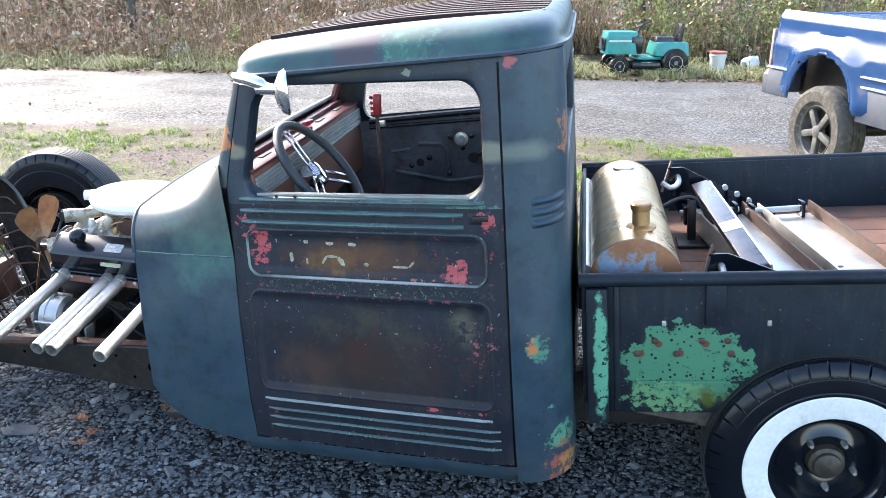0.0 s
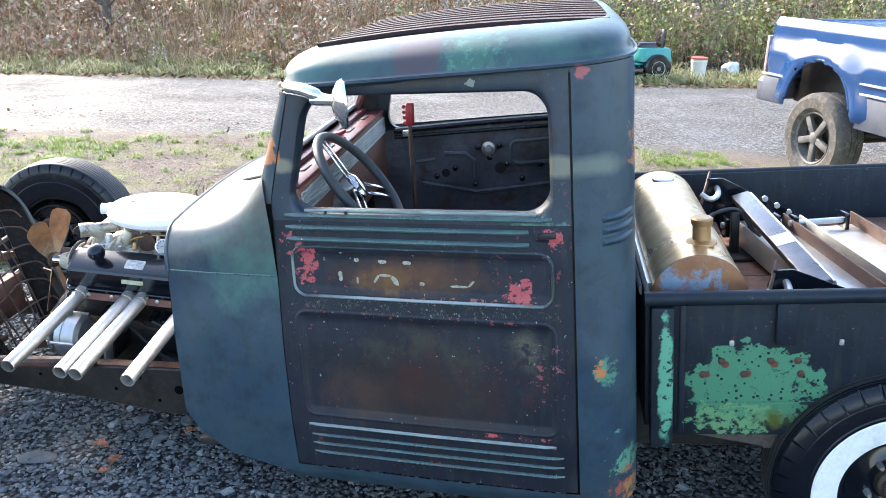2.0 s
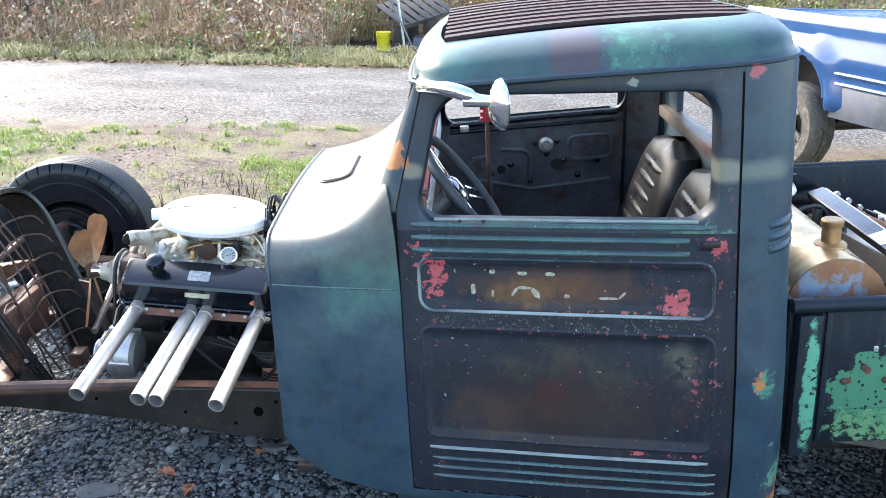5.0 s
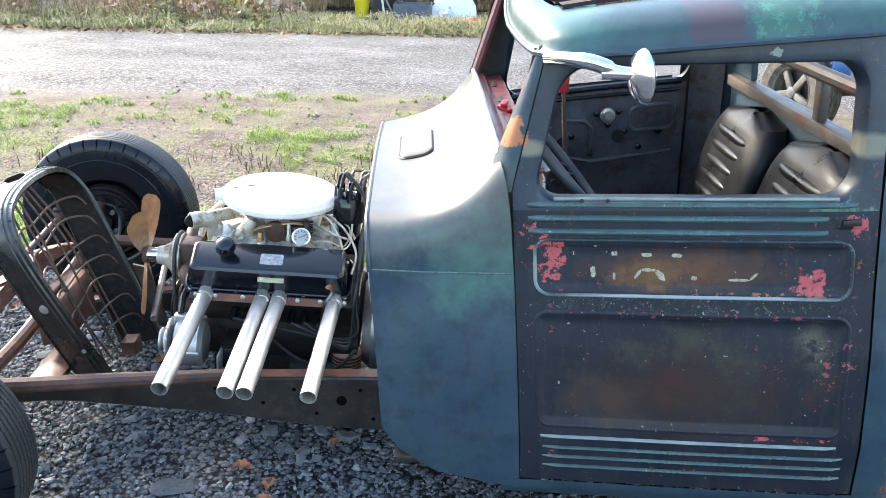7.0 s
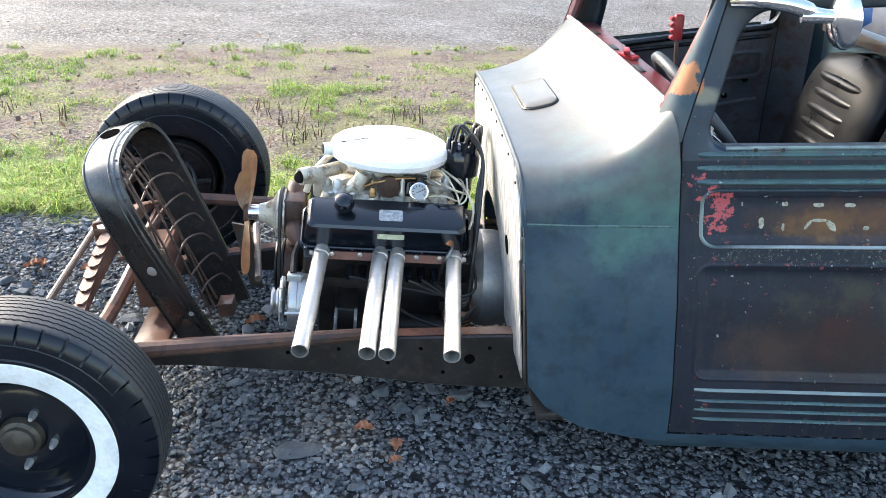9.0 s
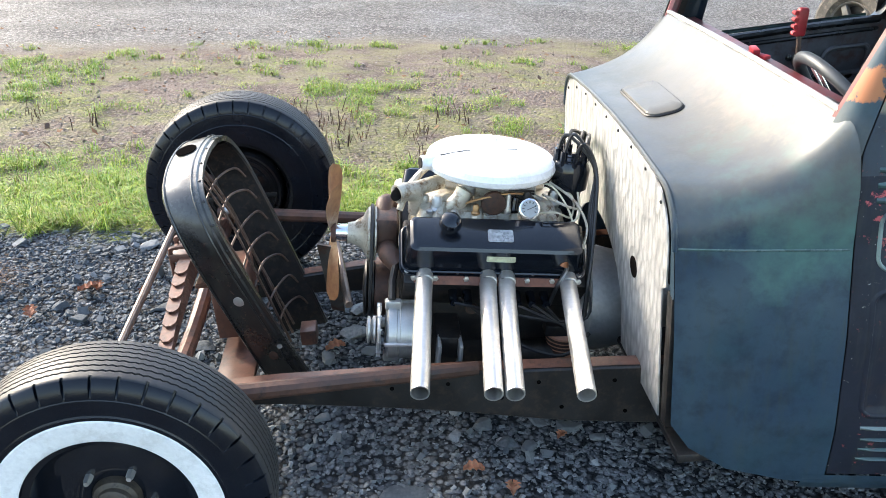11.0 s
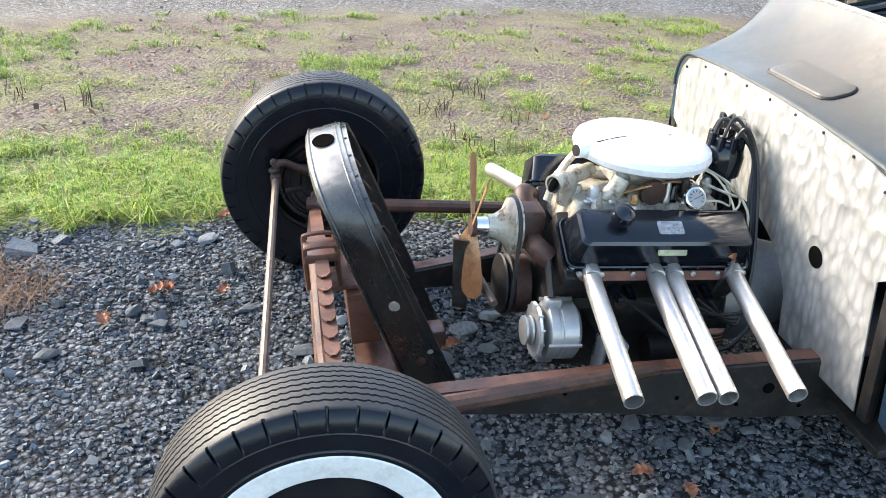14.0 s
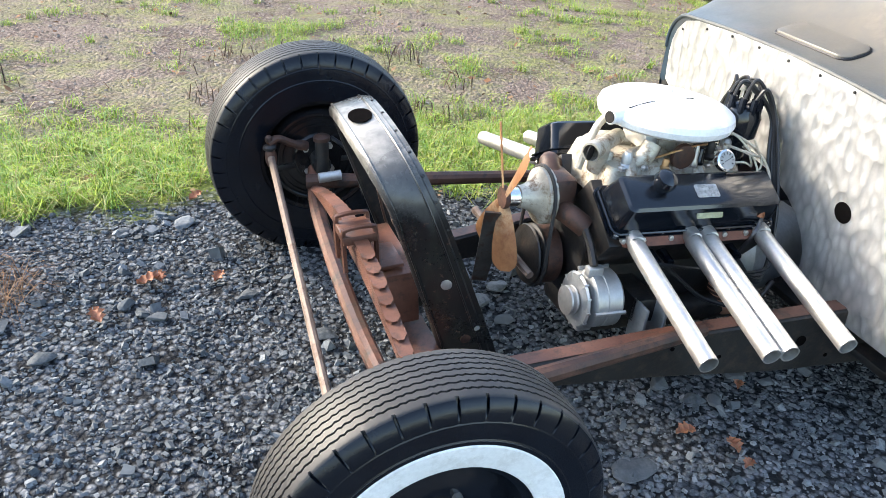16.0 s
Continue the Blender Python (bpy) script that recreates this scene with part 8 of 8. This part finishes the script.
def litter():
    """Dead leaves scattered over the lot, and stubs of dead weeds."""
    n = 2600
    xy = np.column_stack([rng.uniform(-7.5, 3.2, n), 1.4 + rng.random(n) ** 1.3 * 5.0])
    e = np.array([edge_of(x, y) for x, y in xy])
    w = np.array([noise.noise(Vector((x * 0.8, y * 0.8, 17.0))) for x, y in xy])
    xy = xy[(e > 1.6) & (rng.random(n) < 0.45 + 0.9 * w)]
    k = 2600
    xy = np.concatenate([xy, along_verge(rng.uniform(-12, 13, k), -0.30 + rng.normal(0, 0.16, k))])
    s = np.where(np.arange(len(xy)) < len(xy) - k, rng.uniform(0.008, 0.026, len(xy)), rng.uniform(0.02, 0.05, len(xy)))
    c = np.column_stack([xy, heights(xy) + 0.012 + s * 0.3])
    n = len(c)
    t = rng.uniform(0, 2 * math.pi, n)
    a = np.stack([np.cos(t), np.sin(t), rng.normal(0, 0.35, n)], 1) * s[:, None]
    b = np.stack([-np.sin(t), np.cos(t), rng.normal(0, 0.35, n)], 1) * (s * 0.6)[:, None]
    v = np.stack([c - a, c + b, c + a, c - b], 1).reshape(-1, 3)
    from_arrays("leaf_litter", v, np.arange(n)[:, None] * 4 + np.array([0, 1, 2, 3]), np.zeros((0, 3), int), LITTER, "small dead brown leaves scattered on the lot", "leaves")
    pts, ln = [], []
    for _ in range(150):
        x, y = rng.uniform(-6.5, 2.5), rng.uniform(2.2, 4.6)
        if not 2.5 < edge_of(x, y) < 4.0 or noise.noise(Vector((x * 0.8, y * 0.8, 31.0))) < -0.05:
            continue
        k = int(rng.integers(5, 16))
        pts.append(np.column_stack([x + rng.normal(0, 0.06, k), y + rng.normal(0, 0.06, k)]))
        ln.append(rng.uniform(0.04, 0.15, k))
    xy, ln = np.concatenate(pts), np.concatenate(ln)
    n = len(xy)
    v, q, t = blades(np.column_stack([xy, heights(xy)]), ln, rng.uniform(0.004, 0.008, n), rng.uniform(0, 2 * math.pi, n), rng.uniform(0.2, 1.6, n))
    from_arrays("weed_stubs", v, q, t, STUBS, "dark dead weed stubs on bare earth", "weeds")


BARK = simple("grey-brown bark", (0.075, 0.06, 0.05), 0.85, 0.0, 0.4, 7, 0.6, (0.12, 0.12, 0.09))


def tree(x, y, r, h, lean):
    top = thing("tree", "thin grey-brown tree trunk with bare twigs in the brush", "tree", on_ground(x, y), "roadside trees")
    bark = BARK
    part("trunk", T(curve([(0, 0, -0.1), (lean * 0.3, 0.05, h * 0.35), (lean * 0.7, 0, h * 0.7), (lean, 0.1, h)], 5), [r * (1 - 0.035 * k) for k in range(16)], seg=10), bark, top)
    bm = bmesh.new()
    for k in range(26):
        z = h * rng.uniform(0.15, 0.98)
        a = rng.uniform(0, 2 * math.pi)
        l = rng.uniform(0.3, 0.9)
        b = lean * z / h
        tube(bm, curve([(b, 0.03, z), (b + 0.5 * l * math.cos(a), 0.5 * l * math.sin(a), z + 0.25 * l), (b + l * math.cos(a), l * math.sin(a), z + 0.7 * l)], 3), [r * 0.25 * (1 - 0.12 * j) for j in range(7)], seg=5)
    part("twigs", bm, bark, top)
    m = 900
    c = np.column_stack([rng.normal(lean * 0.7, 0.55, m), rng.normal(0, 0.55, m), rng.uniform(h * 0.45, h * 1.1, m)])
    s = rng.uniform(0.02, 0.04, m)
    a = rng.normal(size=(m, 3)); a /= np.linalg.norm(a, axis=1)[:, None]
    b = np.cross(a, rng.normal(size=(m, 3))); b /= np.linalg.norm(b, axis=1)[:, None]
    v = np.stack([c - a * s[:, None], c + b * (s * 0.6)[:, None], c + a * s[:, None], c - b * (s * 0.6)[:, None]], 1).reshape(-1, 3)
    me = bpy.data.meshes.new("crown")
    me.from_pydata(v.tolist(), [], (np.arange(m)[:, None] * 4 + np.array([0, 1, 2, 3])).tolist())
    me.materials.append(BUSH)
    cr = new("crown", me)
    cr.parent = top
    return top


STONE = Mat("crushed stone", 0.8, spec=0.2)
STONE.colour(STONE.mix(STONE.step(STONE.noise(70, 4, 0.7), 0.35, 0.7), STONE.mix(STONE.math('POWER', STONE.random(), 1.5), (0.032, 0.039, 0.045), (0.25, 0.265, 0.275)), (0.10, 0.11, 0.118)))
STONE.bump(STONE.noise(220, 3), 0.3, 0.002)
STONE = STONE.m
CUBE = np.array([(x, y, z) for x in (-1, 1) for y in (-1, 1) for z in (-1, 1)], float)
CUBE_F = np.array([(0, 1, 3, 2), (4, 6, 7, 5), (0, 4, 5, 1), (2, 3, 7, 6), (0, 2, 6, 4), (1, 5, 7, 3)])


def rocks(name, xy, size, label, material=None):
    n = len(xy)
    p = CUBE[None] * rng.uniform(0.45, 1.0, (n, 8, 3)) * np.array([1.0, 0.72, 0.42])
    p *= size[:, None, None]
    q = rng.normal(size=(n, 4)) * np.array([1.5, 0.35, 0.35, 1.0])
    q /= np.linalg.norm(q, axis=1)[:, None]
    w, x, y, z = q.T
    R = np.stack([np.stack([1 - 2 * (y * y + z * z), 2 * (x * y - z * w), 2 * (x * z + y * w)], 1), np.stack([2 * (x * y + z * w), 1 - 2 * (x * x + z * z), 2 * (y * z - x * w)], 1), np.stack([2 * (x * z - y * w), 2 * (y * z + x * w), 1 - 2 * (x * x + y * y)], 1)], 1)
    p = np.einsum("nij,nkj->nki", R, p)
    c = np.column_stack([xy, heights(xy) + size * 0.18])
    v = (p + c[:, None]).reshape(-1, 3)
    f = (np.arange(n)[:, None, None] * 8 + CUBE_F[None]).reshape(-1, 4)
    return from_arrays(name, v, f, np.zeros((0, 3), int), material or STONE, label, "gravel")


def gravel():
    n = 168000
    xy = np.column_stack([rng.uniform(-5.4, 3.2, n), 2.4 - 4.6 * rng.random(n)])
    keep = np.clip((xy[:, 0] + 5.4) / 1.4, 0, 1) * np.clip((3.2 - xy[:, 0]) / 1.4, 0, 1) * np.clip((xy[:, 1] + 2.2) / 1.1, 0, 1)
    xy = xy[rng.random(n) < keep]
    n = len(xy)
    e = np.array([edge_of(x, y) + 0.35 * noise.noise(Vector((x * 2.2, y * 2.2, 5.0))) for x, y in xy])
    xy = xy[e < 1.85 - 0.25 * rng.random(n) ** 2]
    rocks("gravel", xy, rng.lognormal(math.log(0.0058), 0.40, len(xy)), "loose dark blue-grey crushed gravel")
    n = 420
    xy = np.column_stack([rng.uniform(-4.3, 1.2, n), rng.uniform(-0.9, 2.1, n)])
    e = np.array([edge_of(x, y) for x, y in xy])
    xy = xy[(e < 1.95) & (rng.random(n) < 0.35 + 0.65 * np.clip(e - 0.6, 0, 1))]
    rocks("coarse_gravel", xy, rng.lognormal(math.log(0.019), 0.38, len(xy)), "larger broken grey stones at the edge of the gravel")


def crumbs():
    n = 26000
    xy = np.column_stack([rng.uniform(-6, 3.5, n), 1.4 + rng.random(n) ** 1.4 * 5.0])
    e = np.array([edge_of(x, y) for x, y in xy])
    g = np.array([verge(x, y) for x, y in xy])
    xy = xy[(e > 1.7) & (g < -6.7)]
    rocks("soil_crumbs", xy, rng.lognormal(math.log(0.0042), 0.45, len(xy)), "small pale stones and earth crumbs on the trodden lot", CLOD)


def road_stones():
    n = 7000
    xy = np.column_stack([rng.uniform(-11, 5, n), rng.uniform(5.5, 13.5, n)])
    g = np.array([verge(x, y) for x, y in xy])
    xy = xy[(g > -6.4) & (g < -0.5)]
    rocks("road_gravel", xy, rng.lognormal(math.log(0.0042), 0.4, len(xy)), "scattered small wet stones on the gravel road", CLOD)


def loose_stone(x, y, s, turn, flat=0.5):
    top = thing("stone", "flat grey broken stone lying on the gravel", "stone", on_ground(x, y, turn), "larger stones")
    bm = bmesh.new()
    for k in range(16):
        d = Vector(rng.normal(size=3)).normalized()
        bm.verts.new((d.x * s * 1.25, d.y * s * 0.85, d.z * s * flat * 0.8 + s * flat * 0.45))
    out = bmesh.ops.convex_hull(bm, input=bm.verts)
    bmesh.ops.delete(bm, geom=[g for g in out["geom_interior"] if isinstance(g, bmesh.types.BMVert)], context='VERTS')
    bmesh.ops.bevel(bm, geom=bm.edges[:], offset=s * 0.04, segments=1, affect='EDGES')
    part("block", bm, STONE, top, smooth=False)


DRYLEAF = simple("dry red-brown leaf", (0.32, 0.12, 0.06), 0.7, 0.0, 0.4, 40, 0.3, (0.2, 0.13, 0.06))


def fallen_leaf(x, y, s, turn):
    top = thing("fallen_leaf", "curled red-brown dead leaf on the gravel", "leaf", on_ground(x, y, turn) @ Matrix.Translation((0, 0, 0.014)), "fallen leaves")
    bm = bmesh.new()

    def fn(u, v):
        t = 2 * v - 1
        w = s * 0.42 * math.sin(math.pi * min(1, u * 0.95 + 0.03)) ** 0.7 * (1 + 0.35 * math.cos(u * 22))
        return Vector(((u - 0.5) * s * 1.3, t * w, 0.25 * s * t * t + 0.12 * s * math.sin(u * 5 + x) + 0.01))
    grid(bm, 14, 6, fn)
    part("blade", bm, DRYLEAF, top)


lawn()
verge_grass()
brush()
for x, y, r, h, l in ((-10.4, 12.1, 0.09, 4.2, 0.08), (-7.2, 16.4, 0.10, 4.4, -0.2), (-14.5, 14.6, 0.08, 4.0, 0.2), (-1.5, 19.0, 0.11, 4.6, 0.1), (3.7, 19.8, 0.10, 4.2, -0.1)):
    tree(x, y, r, h, l)
gravel()
crumbs()
road_stones()
litter()
for x, y, s, a, flat in ((-2.70, 0.39, 0.062, 40, 0.5), (-2.52, 0.50, 0.052, 20, 0.42), (-2.67, 0.64, 0.05, 80, 0.35), (-2.23, 0.67, 0.038, 10, 0.75), (-2.33, 0.74, 0.04, 60, 0.6), (-2.28, 0.70, 0.03, 130, 0.7), (-1.98, 0.79, 0.046, 30, 0.3), (-1.74, 0.58, 0.055, 5, 0.4), (-1.66, 0.75, 0.042, 50, 0.4),
                         (-1.89, 1.38, 0.05, 20, 0.45), (-2.22, 1.24, 0.055, 70, 0.4), (-2.05, 1.30, 0.04, 15, 0.5), (-2.42, 1.18, 0.04, 95, 0.4), (-1.78, 1.22, 0.045, 35, 0.45), (-1.62, 1.12, 0.05, 120, 0.5), (-1.26, 0.73, 0.055, 20, 0.6), (-1.28, 0.88, 0.05, 75, 0.6), (-1.32, 0.58, 0.045, 110, 0.55), (-1.17, 0.82, 0.05, 40, 0.6), (-1.18, 0.64, 0.042, 10, 0.6), (-1.10, 0.92, 0.05, 60, 0.5),
                         (-0.70, 0.26, 0.042, 0, 0.6), (-0.64, 0.25, 0.038, 80, 0.6), (-0.78, 0.33, 0.045, 30, 0.55), (-0.53, 0.37, 0.048, 10, 0.55), (-0.62, 0.38, 0.038, 140, 0.5), (-0.29, 0.38, 0.04, 60, 0.6), (-0.44, 0.33, 0.032, 20, 0.5), (-0.86, 0.27, 0.032, 90, 0.5), (-0.97, 0.0, 0.075, 15, 0.16), (-1.26, 0.29, 0.035, 50, 0.4), (-0.76, -0.13, 0.03, 20, 0.4)):
    loose_stone(x, y, s * 0.78, a, flat)
for x, y, s, a in ((-2.28, 0.84, 0.085, 20), (-2.25, 0.86, 0.06, 110), (-2.07, 0.86, 0.06, 70), (-2.40, 0.66, 0.075, 120), (-0.79, 0.11, 0.07, 10), (-0.68, 0.05, 0.065, 95), (-0.67, -0.02, 0.05, 40), (-1.30, 0.62, 0.08, 30), (-1.72, 1.0, 0.05, 10), (-2.62, 1.62, 0.06, 10), (-0.55, 0.30, 0.05, 60), (-2.20, 1.42, 0.07, 50)):
    fallen_leaf(x, y, s * 0.65, a)


def straw_patch():
    n = 700
    a, q = rng.uniform(0, 2 * math.pi, n), np.sqrt(rng.random(n))
    xy = np.column_stack([-2.93 + 0.30 * q * np.cos(a), 0.80 + 0.20 * q * np.sin(a)])
    v, q, t = blades(np.column_stack([xy, heights(xy) + 0.006]), rng.uniform(0.03, 0.10, n), rng.uniform(0.0015, 0.003, n), rng.uniform(0, 2 * math.pi, n), rng.uniform(2.3, 2.75, n))
    from_arrays("dry_straw", v, q, t, LITTER, "flattened dry brown straw on the gravel", "straw")


straw_patch()
